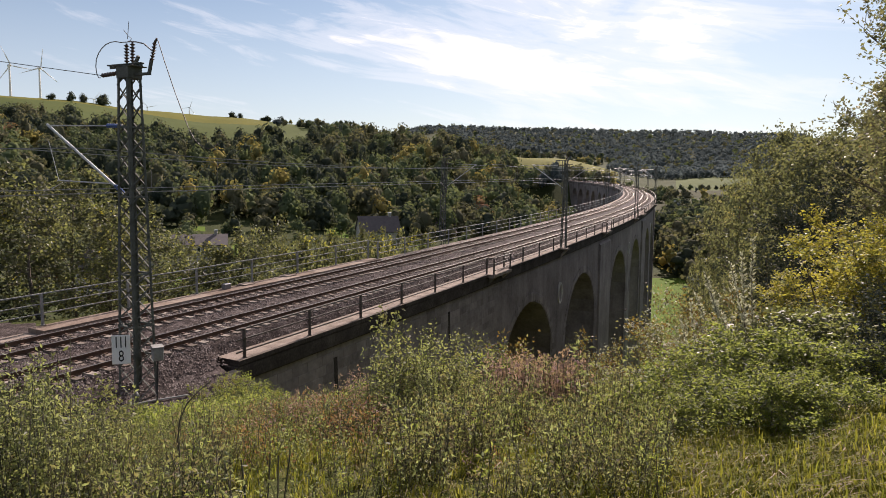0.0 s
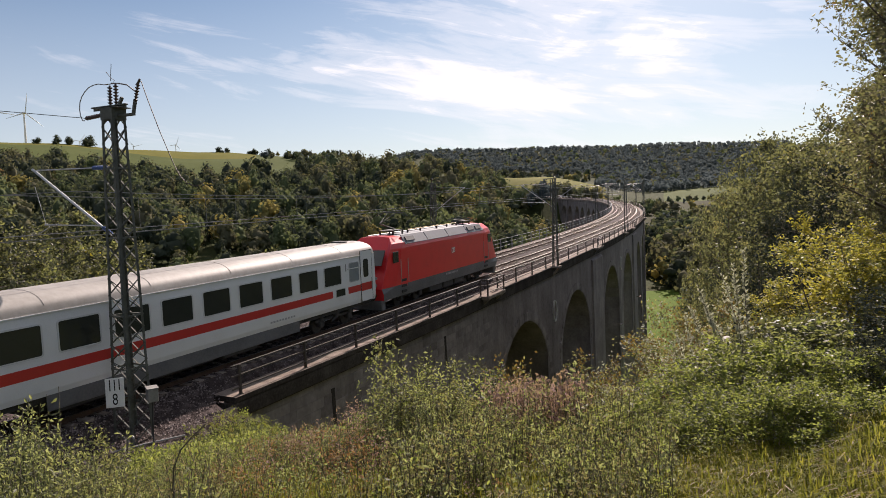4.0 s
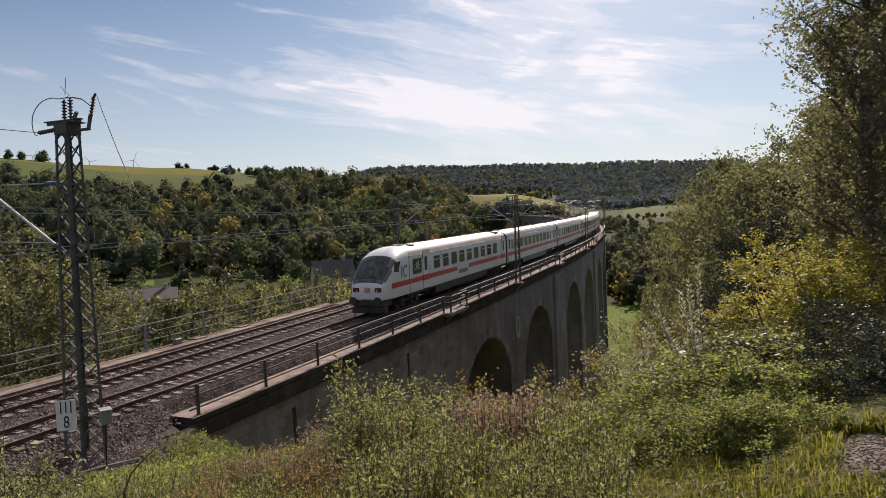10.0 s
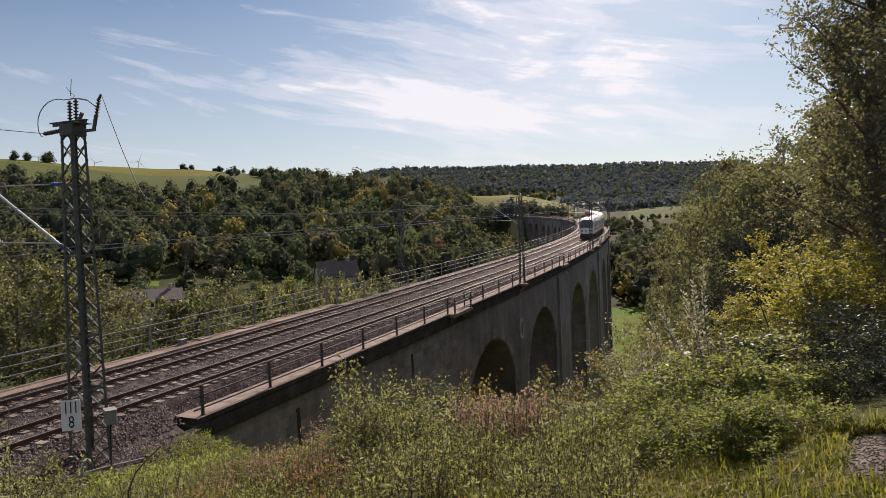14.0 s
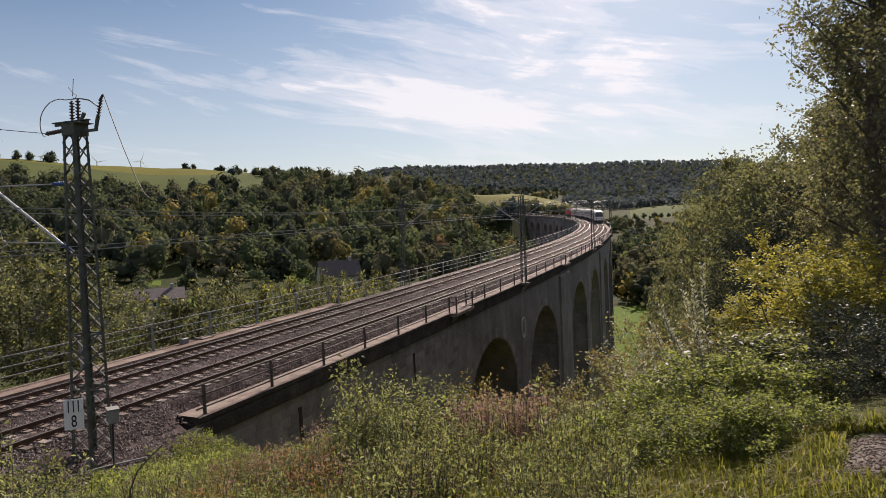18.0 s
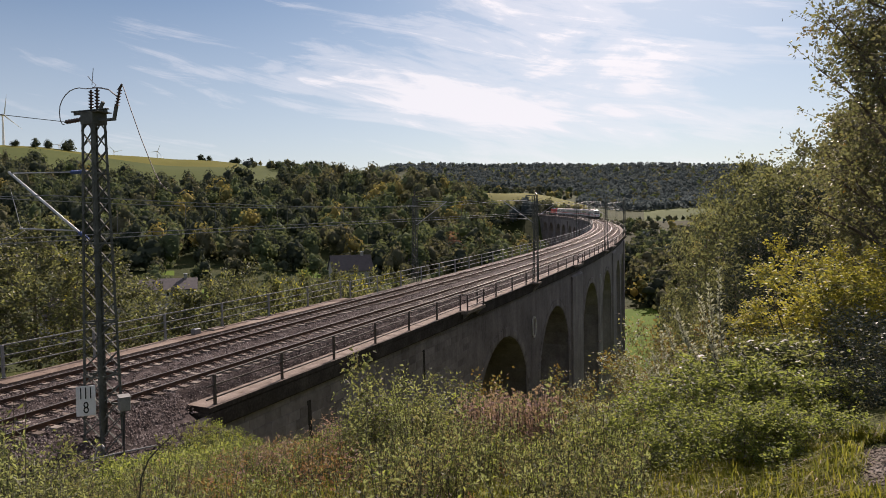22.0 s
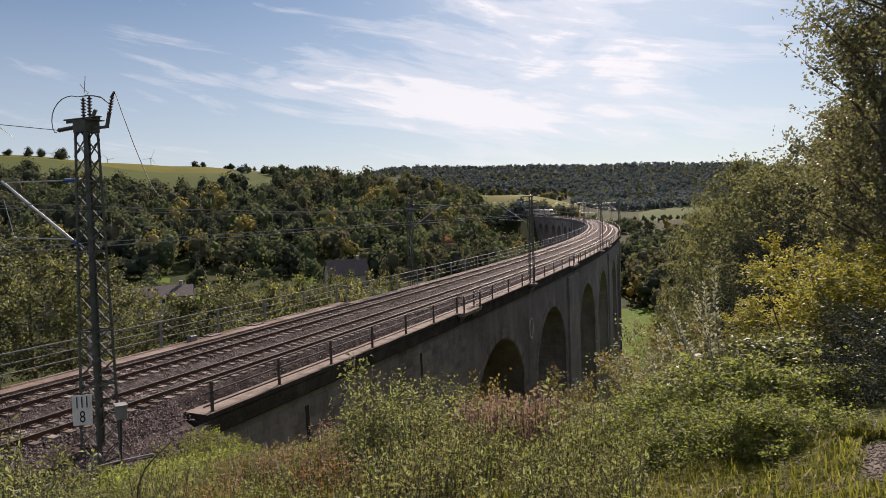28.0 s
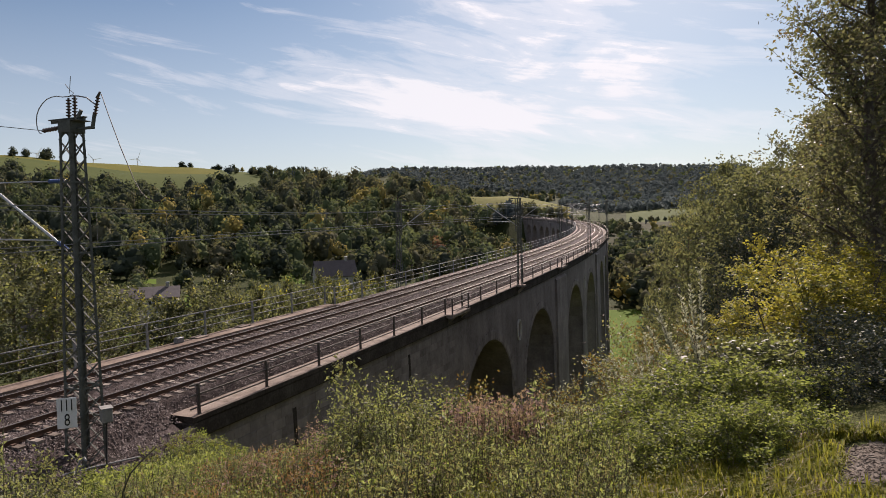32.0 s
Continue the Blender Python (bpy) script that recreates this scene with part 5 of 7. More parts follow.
# -- distant woods: many small crowns in one sheet --
def far_crowns(heap, xs, ys, hs, ws, mats, quads, rng, leaf=0.12, rough=0.25):
    ico = bmesh.new()
    bmesh.ops.create_icosphere(ico, subdivisions=1, radius=1.0)
    bv = np.array([v.co[:] for v in ico.verts])
    bf = np.array([[v.index for v in f.verts] for f in ico.faces])
    ico.free()
    for x, y, h, w, mt in zip(xs, ys, hs, ws, mats):
        far = quads < 60
        c = np.array([x, y, height(x, y) + h * 0.45])
        # the crown is a few leafy lobes round the stem, the highest one in the middle
        n = 3 if far else 7
        mid = rng.normal(size=(n, 3)) * [w * 0.19, w * 0.19, h * 0.16]
        mid[:, 2] -= h * 0.10
        mid[0] = [rng.normal() * w * 0.08, rng.normal() * w * 0.08, h * 0.2]
        rad = np.stack([rng.uniform(0.20, 0.33, n) * w, rng.uniform(0.20, 0.33, n) * w, rng.uniform(0.18, 0.28, n) * h], 1)
        rad[0] = [w * 0.27, w * 0.27, h * 0.27]
        if not far:
            heap.put(c + bv * np.array([w * 0.27, w * 0.27, h * 0.31]) * (1.0 + 0.15 * rng.normal(size=(len(bv), 1))), bf, mt)
            for k in range(n):
                heap.put(c + mid[k] + bv * rad[k] * (0.66 + 0.1 * rng.normal(size=(len(bv), 1))), bf, mt)
        which = rng.integers(n, size=quads)
        d = unit(rng.normal(size=(quads, 3)) + [0, 0, 0.35])
        p = c + mid[which] + d * rad[which] * (1.0 + 0.1 * rng.normal(size=(quads, 1)))
        heap.shingles(p, unit(d / rad[which]), w * leaf * 1.5, mt, rng, rough)


for nm, stops in (("crown_dark", [(0.016, 0.024, 0.014), (0.028, 0.038, 0.02), (0.042, 0.054, 0.028)]), ("crown_olive", [(0.036, 0.042, 0.02), (0.056, 0.062, 0.028), (0.085, 0.088, 0.04)]), ("crown_green", [(0.03, 0.045, 0.018), (0.05, 0.07, 0.026), (0.078, 0.10, 0.038)]),
                  ("crown_yellow", [(0.07, 0.074, 0.022), (0.12, 0.115, 0.03), (0.18, 0.155, 0.04)]), ("crown_orange", [(0.055, 0.042, 0.022), (0.09, 0.062, 0.028), (0.13, 0.08, 0.035)])):
    M[nm] = leaf_material(nm, [tuple(1.8 * c for c in k) for k in stops], 0.34, 0.9, (1.0, 0.98, 0.75), 0.03, 0.08)
WOOD_MATS = ["wood_hazed", "crown_dark", "crown_olive", "crown_green", "crown_yellow", "crown_orange"]


def woods():
    rng = np.random.default_rng(11)
    # the wooded valley side across the line
    xs, ys, hs, ws, ms = [], [], [], [], []
    for az in np.arange(-74, -12.5, 1.75):
        r = 318.0 + 20 * math.sin(az * 0.7)
        top = 620 if az > -37.5 else 545 if az > -40 else 640 + 12 * math.sin(az)
        if az > -20:
            top = 440
        while r < top:
            a = az + rng.uniform(-0.75, 0.75)
            x, y = spot(a, r + rng.uniform(-7, 7))
            d = np.min((_X - x) ** 2 + (_Y - y) ** 2)
            if d > 22 ** 2:
                xs.append(x), ys.append(y)
                hs.append(rng.uniform(13, 23)), ws.append(rng.uniform(11, 19))
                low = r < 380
                # paler crowns towards the sun: haze's brightness put into the choice of colours
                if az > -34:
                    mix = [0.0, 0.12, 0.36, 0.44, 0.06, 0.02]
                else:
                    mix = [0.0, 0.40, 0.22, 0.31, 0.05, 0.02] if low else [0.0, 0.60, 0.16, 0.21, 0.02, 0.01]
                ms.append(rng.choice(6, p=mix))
            r += rng.uniform(13, 21)
    heap = Heap()
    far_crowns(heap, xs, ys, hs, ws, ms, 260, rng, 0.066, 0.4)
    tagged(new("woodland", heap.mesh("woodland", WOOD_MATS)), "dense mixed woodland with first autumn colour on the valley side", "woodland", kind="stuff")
    # the high wood on the far ridge
    xs, ys, hs, ws, ms = [], [], [], [], []
    for az in np.arange(-34, 1, 0.37):
        for r in np.arange(980, 2060, 32):
            if az < -26 and r < 1600 or az < -13 and r < 1320:
                continue
            x, y = spot(az + rng.uniform(-0.25, 0.25), r + rng.uniform(-16, 16))
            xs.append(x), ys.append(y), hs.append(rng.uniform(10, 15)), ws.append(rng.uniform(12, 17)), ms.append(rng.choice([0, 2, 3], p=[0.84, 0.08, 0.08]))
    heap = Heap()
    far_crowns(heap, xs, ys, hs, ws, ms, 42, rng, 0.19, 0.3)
    tagged(new("far_woodland", heap.mesh("far_woodland", WOOD_MATS)), "dark forest on the distant ridge with haze tinted into its leaves", "woodland", kind="stuff")
    # hedges and copses in the fields and at the far end of the line
    xs, ys, hs, ws, ms = [], [], [], [], []

    def clump(az0, az1, r0, r1, count, h0, h1, mix):
        for _ in range(count):
            x, y = spot(rng.uniform(az0, az1), rng.uniform(r0, r1))
            if np.min((_X - x) ** 2 + (_Y - y) ** 2) < 15 ** 2:
                continue
            h = rng.uniform(h0, h1)
            xs.append(x), ys.append(y), hs.append(h), ws.append(h * rng.uniform(0.75, 1.1)), ms.append(rng.choice(6, p=mix))

    green = [0.06, 0.28, 0.34, 0.28, 0.04, 0.0]
    clump(-20, -12, 520, 640, 60, 8, 14, green)
    clump(-12.5, -8, 560, 640, 26, 7, 13, green)
    clump(-24, -13, 420, 590, 120, 10, 16, green)
    clump(-13, 4, 1120, 1250, 70, 7, 13, green)
    clump(-12, -3, 350, 440, 75, 11, 17, green)
    clump(-9.5, -4, 90, 150, 16, 8, 14, green)
    clump(-12.5, -3, 255, 330, 55, 10, 17, green)
    clump(-9.5, -2, 150, 260, 34, 9, 15, green)
    clump(-14, -10.5, 300, 420, 20, 9, 15, green)
    clump(-34, -12, 1150, 1320, 130, 10, 16, green)
    clump(-25, -19, 880, 960, 22, 7, 13, green)
    clump(-40.5, -33, 850, 1000, 46, 7, 14, green)
    clump(-37, -33, 620, 760, 30, 10, 16, green)
    clump(-60, -54.5, 500, 640, 40, 9, 15, green)
    clump(-50, -20, 235, 318, 30, 5, 10, [0.0, 0.25, 0.25, 0.4, 0.08, 0.02])
    clump(-8.6, 0, 450, 590, 70, 9, 13, green)
    clump(-8.6, 0, 690, 730, 34, 4, 7, green)
    heap = Heap()
    far_crowns(heap, xs, ys, hs, ws, ms, 105, rng, 0.085, 0.4)
    tagged(new("copse", heap.mesh("copse", WOOD_MATS)), "green copses and hedges in the valley fields", "woodland", kind="stuff")
    # single trees along the skyline
    for az, r, h, w in ((-53.1, 905, 17, 20), (-54.3, 900, 13, 12), (-55.1, 900, 13, 12), (-56.3, 895, 9, 10), (-43.8, 955, 10, 12), (-43.2, 955, 9, 9), (-41.1, 960, 11, 10), (-41.5, 960, 6, 12), (-39.9, 950, 14, 10), (-38.6, 900, 11, 12), (-37.6, 880, 13, 11), (-36.6, 850, 11, 13)):
        heap = Heap()
        x, y = spot(az, r)
        far_crowns(heap, [x], [y], [h], [w], [1], 420, rng, 0.07)
        tree = empty("skyline_tree")
        tree.location = (x, y, height(x, y) - 0.2 * h)
        v, f, m = heap.arrays()
        ob = new("crown", mesh_np("crown", v - np.array((x, y, height(x, y))), f, m, WOOD_MATS))
        ob.parent = tree
        bm = rod(bmesh.new(), (0, 0, -0.5), (0, 0, h * 0.5), 0.35, 0.2, 6)
        part("trunk", bm, "bark", tree)
        tagged(tree, "dark rounded tree on the field's skyline", "tree", "skyline trees")


woods()


# ---- trees and bushes round the line and the standpoint ----
def groves():
    kinds = {
        "maple": [grown_tree(20 + k, 10.0, 7.0, 0.12, 0.26, 4200, {"leaf_green": 3.5, "leaf_yellow": 0.4, "leaf_olive": 0.8, "leaf_dark": 6, "leaf_shade": 4}, 22, 9, 0.17) for k in range(3)],
        "ash": [grown_tree(30 + k, 14.0, 8.5, 0.10, 0.32, 6500, {"leaf_dark": 7, "leaf_green": 2, "leaf_shade": 4}, 26, 10, 0.22) for k in range(3)],
    }
    rng = random.Random(5)
    # (bearing, distance, height of the crown's top): behind the far railing
    for az, r, top, kind in ((-61, 47, 8.5, "ash"), (-57.5, 44, 6.4, "maple"), (-55.2, 50, 7.4, "ash"), (-52.6, 46, 5.4, "maple"), (-49.6, 45, 4.3, "maple"), (-47.6, 50, 2.6, "maple"), (-45.4, 48, 2.5, "maple"),
                             (-43.0, 49, 3.4, "maple"), (-40.9, 52, 4.2, "maple"), (-38.6, 53, 3.2, "maple"), (-36.8, 56, 2.6, "maple"), (-35.0, 57, 2.0, "maple"), (-33.6, 59, 2.0, "maple"), (-31.6, 61, 1.7, "maple"), (-29.6, 64, 1.1, "maple"), (-30.7, 66, 1.3, "maple"), (-51.5, 58, 5.6, "ash"), (-64, 46, 9, "maple"), (-67, 48, 9, "ash"), (-33.8, 105, 0.2, "maple"), (-32.2, 112, -0.8, "maple"), (-30.6, 104, 0.4, "maple"), (-28.6, 108, -0.6, "maple"), (-36.2, 100, 0.6, "maple"), (-38.4, 96, 0.2, "ash")):
        x, y = spot(az, r)
        base = height(x, y)
        full = 10.0 if kind == "maple" else 14.0
        k = (top - base) / (full * 1.17)
        planted("tree", rng.choice(kinds[kind]), x, y, rng.uniform(0, 360), k, "young broadleaf tree with yellow-green leaves behind the railing", "tree", "trees beyond the line", wide=max(0.75, min(1.4, 0.85 / k)))
    # the wooded slope on the near side of the valley
    dark = [grown_tree(50 + k, 15.0, 9.0, 0.06, 0.27, 7200, {"leaf_shade": 9, "leaf_dark": 2, "leaf_olive": 2}, 30, 11, 0.24) for k in range(3)]
    # nearest slope trees, their shade coloured into the leaves
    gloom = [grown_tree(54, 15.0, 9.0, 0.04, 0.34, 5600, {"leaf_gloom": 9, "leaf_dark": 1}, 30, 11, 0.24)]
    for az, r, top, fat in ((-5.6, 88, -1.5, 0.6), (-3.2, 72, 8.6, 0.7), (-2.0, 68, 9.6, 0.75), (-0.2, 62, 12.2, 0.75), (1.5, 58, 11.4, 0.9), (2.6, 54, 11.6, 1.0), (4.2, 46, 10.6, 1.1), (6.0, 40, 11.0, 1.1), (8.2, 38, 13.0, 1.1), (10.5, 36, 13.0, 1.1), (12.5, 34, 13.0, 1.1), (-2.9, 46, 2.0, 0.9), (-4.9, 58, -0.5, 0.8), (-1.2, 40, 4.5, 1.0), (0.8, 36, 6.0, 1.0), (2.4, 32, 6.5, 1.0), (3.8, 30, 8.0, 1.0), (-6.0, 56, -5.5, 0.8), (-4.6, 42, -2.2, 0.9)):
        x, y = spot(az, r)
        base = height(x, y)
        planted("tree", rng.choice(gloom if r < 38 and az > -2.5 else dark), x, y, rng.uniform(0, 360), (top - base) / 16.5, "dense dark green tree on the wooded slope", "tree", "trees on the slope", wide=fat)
    # the tall loose tree over the path
    for az, r, top, seed, label in ((10.2, 15.5, 15.0, 70, "tall loose-leaved fruit tree beside the path"), (13.0, 13.5, 14.0, 71, "tall leafy tree beside the path"), (8.6, 18.0, 12.6, 73, "tall dense grey-green tree behind the path"), (11.6, 17.5, 14.5, 74, "tall dense grey-green tree behind the path"), (7.0, 21.0, 9.8, 72, "tall thin tree with sparse silvery upper twigs")):
        x, y = spot(az, r)
        h = top - height(x, y)
        w, c = grown_tree(seed, h, {70: 2.8, 71: 3.2, 72: 2.3, 73: 3.6, 74: 3.6}[seed], 0.12, 0.085, 16500, {"leaf_tall": 8, "leaf_shade": 4, "leaf_olive": 1.2, "leaf_orange": 0.12}, 46, 15, 0.14, top=0.35)
        planted("tree", (w, c), x, y, 0, 1.0, label, "tree", "trees beside the path")


def spire(seed):
    """A fan of rods clothed in pale upright leaves, 2.2 m tall."""
    rng = np.random.default_rng(seed)
    wood, leaf = Heap(), Heap()
    for i in range(3):
        lean = (-0.25 - 0.36 * i + rng.normal() * 0.12, rng.normal() * 0.2)
        pts = curve_pts(np.array([0.0, 0.0, -0.1]), np.array([lean[0], lean[1], (2.5, 2.1, 1.7)[i]]), 0.04, rng, 7)
        wood.stick(pts, 0.014, 0.004, 0, 4)
        k = 150
        t = rng.uniform(0.2, 1.0, k)
        p = np.stack([np.interp(t, np.linspace(0, 1, 7), pts[:, c]) for c in range(3)], 1)
        a = rng.uniform(0, 6.28, k)
        d = np.stack([np.cos(a), np.sin(a), np.full(k, 0.9)], 1)
        leaf.leaves(p, d, 0.115 * (1.15 - 0.5 * t), np.zeros(k, int), rng, 0.4)
    return wood.mesh("trunk", ["bark"], True), leaf.mesh("crown", ["leaf_silver"])


def bushes():
    rng = random.Random(9)
    sets = {
        "yellow": [grown_tree(80 + k, 3.0, 2.8, 0.05, 0.078, 8400, {"leaf_yellow": 8, "leaf_green": 1.6, "leaf_olive": 1.2}, 26, 10, 0.05, 5) for k in range(2)],
        "green": [grown_tree(84 + k, 1.5, 2.0, 0.04, 0.066, 6800, {"leaf_bright": 9, "leaf_green": 2, "leaf_dark": 1.5}, 30, 9, 0.03, 7) for k in range(3)],
        "brown": [grown_tree(88 + k, 1.8, 1.7, 0.05, 0.055, 4200, {"leaf_olive": 4, "leaf_orange": 3, "leaf_silver": 2, "leaf_green": 2}, 24, 9, 0.03, 6) for k in range(2)],
        "silver": [spire(91 + k) for k in range(3)],
        # shade under the trees is part of this leaf colour
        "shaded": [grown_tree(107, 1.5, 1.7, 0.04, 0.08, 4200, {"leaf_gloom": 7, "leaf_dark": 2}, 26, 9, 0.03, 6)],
        "broad": [grown_tree(104 + k, 1.5, 1.7, 0.04, 0.095, 4000, {"leaf_green": 4, "leaf_dark": 3, "leaf_bright": 1.5}, 26, 9, 0.03, 6) for k in range(2)],
        "dense": [grown_tree(94 + k, 1.5, 1.4, 0.04, 0.052, 4900, {"leaf_green": 3, "leaf_bright": 2.5, "leaf_dark": 3, "leaf_olive": 1}, 26, 9, 0.03, 6) for k in range(3)],
        "sapling": [grown_tree(97 + k, 1.8, 0.7, 0.08, 0.065, 900, {"leaf_green": 6, "leaf_olive": 2}, 16, 5, 0.022, 1) for k in range(3)],
        "red": [grown_tree(101, 1.2, 0.8, 0.05, 0.055, 1500, {"leaf_orange": 5, "leaf_olive": 2}, 18, 6, 0.02, 4)],
    }
    words = {
        "yellow": "tall shrub with yellowing leaves at the wood's edge", "green": "bushy bright green shrub in the long grass", "brown": "brownish green shrub with dull leaves",
        "silver": "fan of leaning shoots with pale silvery leaves", "dense": "dense small-leaved green shrub", "shaded": "shrub under the trees with shade put into its dark leaf colour", "broad": "large-leaved green shrub at the wood's edge", "sapling": "thin upright sapling with green leaves", "red": "small shrub turned orange-red",
    }
    # kind, bearing, distance, height of the top
    plan = [("yellow", 4.2, 13.2, 6.0), ("yellow", 7.0, 12.6, 6.3), ("yellow", 9.8, 13.2, 6.4), ("yellow", 2.0, 14.5, 5.2), ("yellow", 5.6, 15.5, 6.5),
            ("green", -5.6, 6.7, 4.6), ("green", -3.2, 6.6, 4.85), ("green", -0.6, 6.5, 5.1), ("green", 2.0, 6.5, 5.1), ("green", 3.6, 6.6, 4.95), ("green", -7.6, 7.3, 4.4), ("green", -9.6, 7.9, 4.1), ("green", -1.8, 7.8, 5.15), ("green", 0.8, 7.9, 5.2), ("green", -4.4, 8.0, 4.9), ("green", 3.0, 8.0, 5.15),
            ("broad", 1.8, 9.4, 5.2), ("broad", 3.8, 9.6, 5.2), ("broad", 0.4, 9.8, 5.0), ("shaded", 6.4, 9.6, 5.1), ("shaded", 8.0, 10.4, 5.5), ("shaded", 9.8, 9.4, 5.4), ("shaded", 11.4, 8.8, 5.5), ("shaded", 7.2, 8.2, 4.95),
            ("brown", -6.6, 10.6, 4.95), ("brown", -5.0, 12.5, 4.9), ("brown", -7.4, 13.0, 4.3), ("brown", -3.6, 10.2, 4.85), ("brown", -8.0, 10.4, 4.3), ("brown", -5.8, 15.5, 4.9),
            ("silver", -2.6, 9.4, 5.95), ("silver", -1.4, 9.6, 6.1), ("silver", -4.8, 9.8, 5.2), ("silver", -6.2, 10.0, 4.8),
            ("dense", -26.6, 8.8, 4.6), ("dense", -29.6, 8.4, 4.2), ("dense", -25.2, 9.6, 4.4), ("dense", -28.4, 7.6, 4.0), ("dense", -31.2, 8.8, 4.1), ("dense", -23.0, 10.5, 3.75), ("dense", -20.8, 11.5, 3.45), ("dense", -18.8, 12.5, 3.2),
            ("sapling", -31.2, 8.6, 5.1), ("sapling", -30.6, 8.5, 4.75), ("sapling", -32.2, 8.8, 4.4), ("sapling", -26.0, 8.7, 4.75),
            ("red", -20.6, 13.0, 3.7), ("red", -45.0, 7.2, 3.2),
            ("brown", -13.4, 13.5, 3.75), ("brown", -12.2, 12.6, 3.4), ("brown", -14.4, 15.0, 2.9), ("dense", -16.6, 14.0, 2.9), ("dense", -10.2, 12.0, 3.5), ("green", -11.8, 9.2, 4.1),
            ("sapling", -55.8, 6.6, 4.85), ("sapling", -54.4, 7.0, 4.8), ("sapling", -53.4, 6.4, 4.6), ("sapling", -52.6, 6.8, 4.6), ("sapling", -57.0, 6.0, 4.95), ("sapling", -51.8, 7.2, 4.2), ("dense", -55, 6.8, 4.1), ("dense", -53.0, 7.6, 3.8), ("sapling", -58.4, 6.6, 5.0), ("sapling", -50.2, 7.6, 3.9), ("dense", -57.4, 7.4, 4.3),
            ("dense", -40.5, 9.4, 3.3), ("dense", -35.6, 8.0, 3.7), ("dense", -34.0, 11.0, 2.9)]
    for kind, az, r, top in plan:
        x, y = spot(az, r)
        me = rng.choice(sets[kind])
        full = {"yellow": 3.0, "green": 1.5, "brown": 1.8, "silver": 2.2, "dense": 1.5, "broad": 1.5, "shaded": 1.5, "sapling": 1.8, "red": 1.2}[kind]
        k = max(0.3, (top - height(x, y)) / (full * 1.2))
        planted("sapling" if kind in ("sapling", "silver") else "bush", me, x, y, rng.uniform(-20, 20) if kind == "silver" else rng.uniform(0, 360), k, words[kind], "shrub", kind + " shrubs by the standpoint", 0.05, wide=min(1.5, max(0.8, 0.9 / k)) if kind not in ("sapling", "silver") else 1.0)


def undergrowth():
    """Weeds, dry willowherb and grass over the near slope, each one sheet."""
    rng = np.random.default_rng(31)

    def weed(seed, tall, leaf, count, mat, spread=0.12, stalks=3):
        r = np.random.default_rng(seed)
        h = Heap()
        for _ in range(stalks):
            a = r.normal(size=2) * spread * 0.5
            top = np.array([a[0] + r.normal() * spread, a[1] + r.normal() * spread, tall * r.uniform(0.6, 1.05)])
            pts = curve_pts(np.array([a[0], a[1], -0.05]), top, 0.03, r, 5)
            h.stick(pts[[0, 2, 4]], 0.005, 0.002, 0, 3)
            k = count // stalks
            t = r.uniform(0.06, 1.0, k)
            p = np.stack([np.interp(t, np.linspace(0, 1, 5), pts[:, i]) for i in range(3)], 1)
            d = r.normal(size=(k, 3)) + [0, 0, 0.15]
            h.leaves(p + unit(d) * 0.02, d, leaf, np.full(k, mat), r, 0.45)
        return h.arrays()

    def scatter(name, variants, mats, places, label, category="undergrowth"):
        heap = Heap()
        for x, y, s in places:
            v, f, m = variants[rng.integers(len(variants))]
            a = rng.uniform(0, 2 * np.pi)
            c, q = math.cos(a), math.sin(a)
            w = v * s
            w = np.stack([w[:, 0] * c - w[:, 1] * q + x, w[:, 0] * q + w[:, 1] * c + y, w[:, 2] + height(x, y)], 1)
            heap.put(w, f, m)
        tagged(new(name, heap.mesh(name, mats)), label, category, kind="stuff")

    def places(count, az0, az1, r0, r1, s0, s1, keep=None):
        out = []
        while len(out) < count:
            az, r = rng.uniform(az0, az1), math.sqrt(rng.uniform(r0 * r0, r1 * r1))
            x, y = spot(az, r)
            o = x - np.interp(y, _Y, _X)
            if o < (4.2 if y < 15.8 else 3.3 if y < 19 else 2.95) or (keep and not keep(az, r, x, y)):
                continue
            # the ground falls bare and trodden towards the mast
            out.append((x, y, rng.uniform(s0, s1) * (0.6 if -52.0 < az < -47.6 and 4.8 < r < 11 else 1.0)))
        return out

    mats = ["twig", "leaf_green", "leaf_olive", "leaf_yellow", "dry_pink", "leaf_silver", "leaf_orange", "leaf_dark", "dry_brown", "blade_straw", "leaf_weed", "leaf_bright"]
    beyond = lambda az, r: r > 9.3 and az < -27
    patch = lambda az, r, x, y: noise.noise((x * 0.45, y * 0.45, 5)) > -0.05 and not beyond(az, r)
    leafy = lambda az, r, x, y: az < -12 - (9 - r) * 1.2 and noise.noise((x * 0.9, y * 0.9, 2)) > -0.12
    low = lambda p: p[2] > 0.7 and -46 < polar(p[0], p[1])[0] < -30
    scatter("weeds", [weed(200 + k, 0.72, (0.045, 0.05, 0.038, 0.042, 0.045, 0.04, 0.036)[k], 78, (11, 10, 2, 2, 10, 1, 9)[k]) for k in range(7)], mats,
            [p for p in places(1080, -62, -9, 3.8, 8.2, 0.55, 1.0, leafy) if not low(p)] + places(320, -60, -9, 8.0, 15, 0.5, 1.0, patch) + places(100, -12, 6, 8.5, 12, 0.5, 0.9) + places(170, -18, -8, 4.2, 6.3, 0.45, 0.8) + places(220, -50, -27, 9.3, 21, 0.3, 0.52) + places(280, -50, -33, 8.3, 14, 0.5, 0.9) + places(300, -23, -9, 6.3, 8.4, 0.5, 0.8) + places(120, -15, -9, 8.4, 10.5, 0.6, 0.95), "leafy green weeds on the slope")
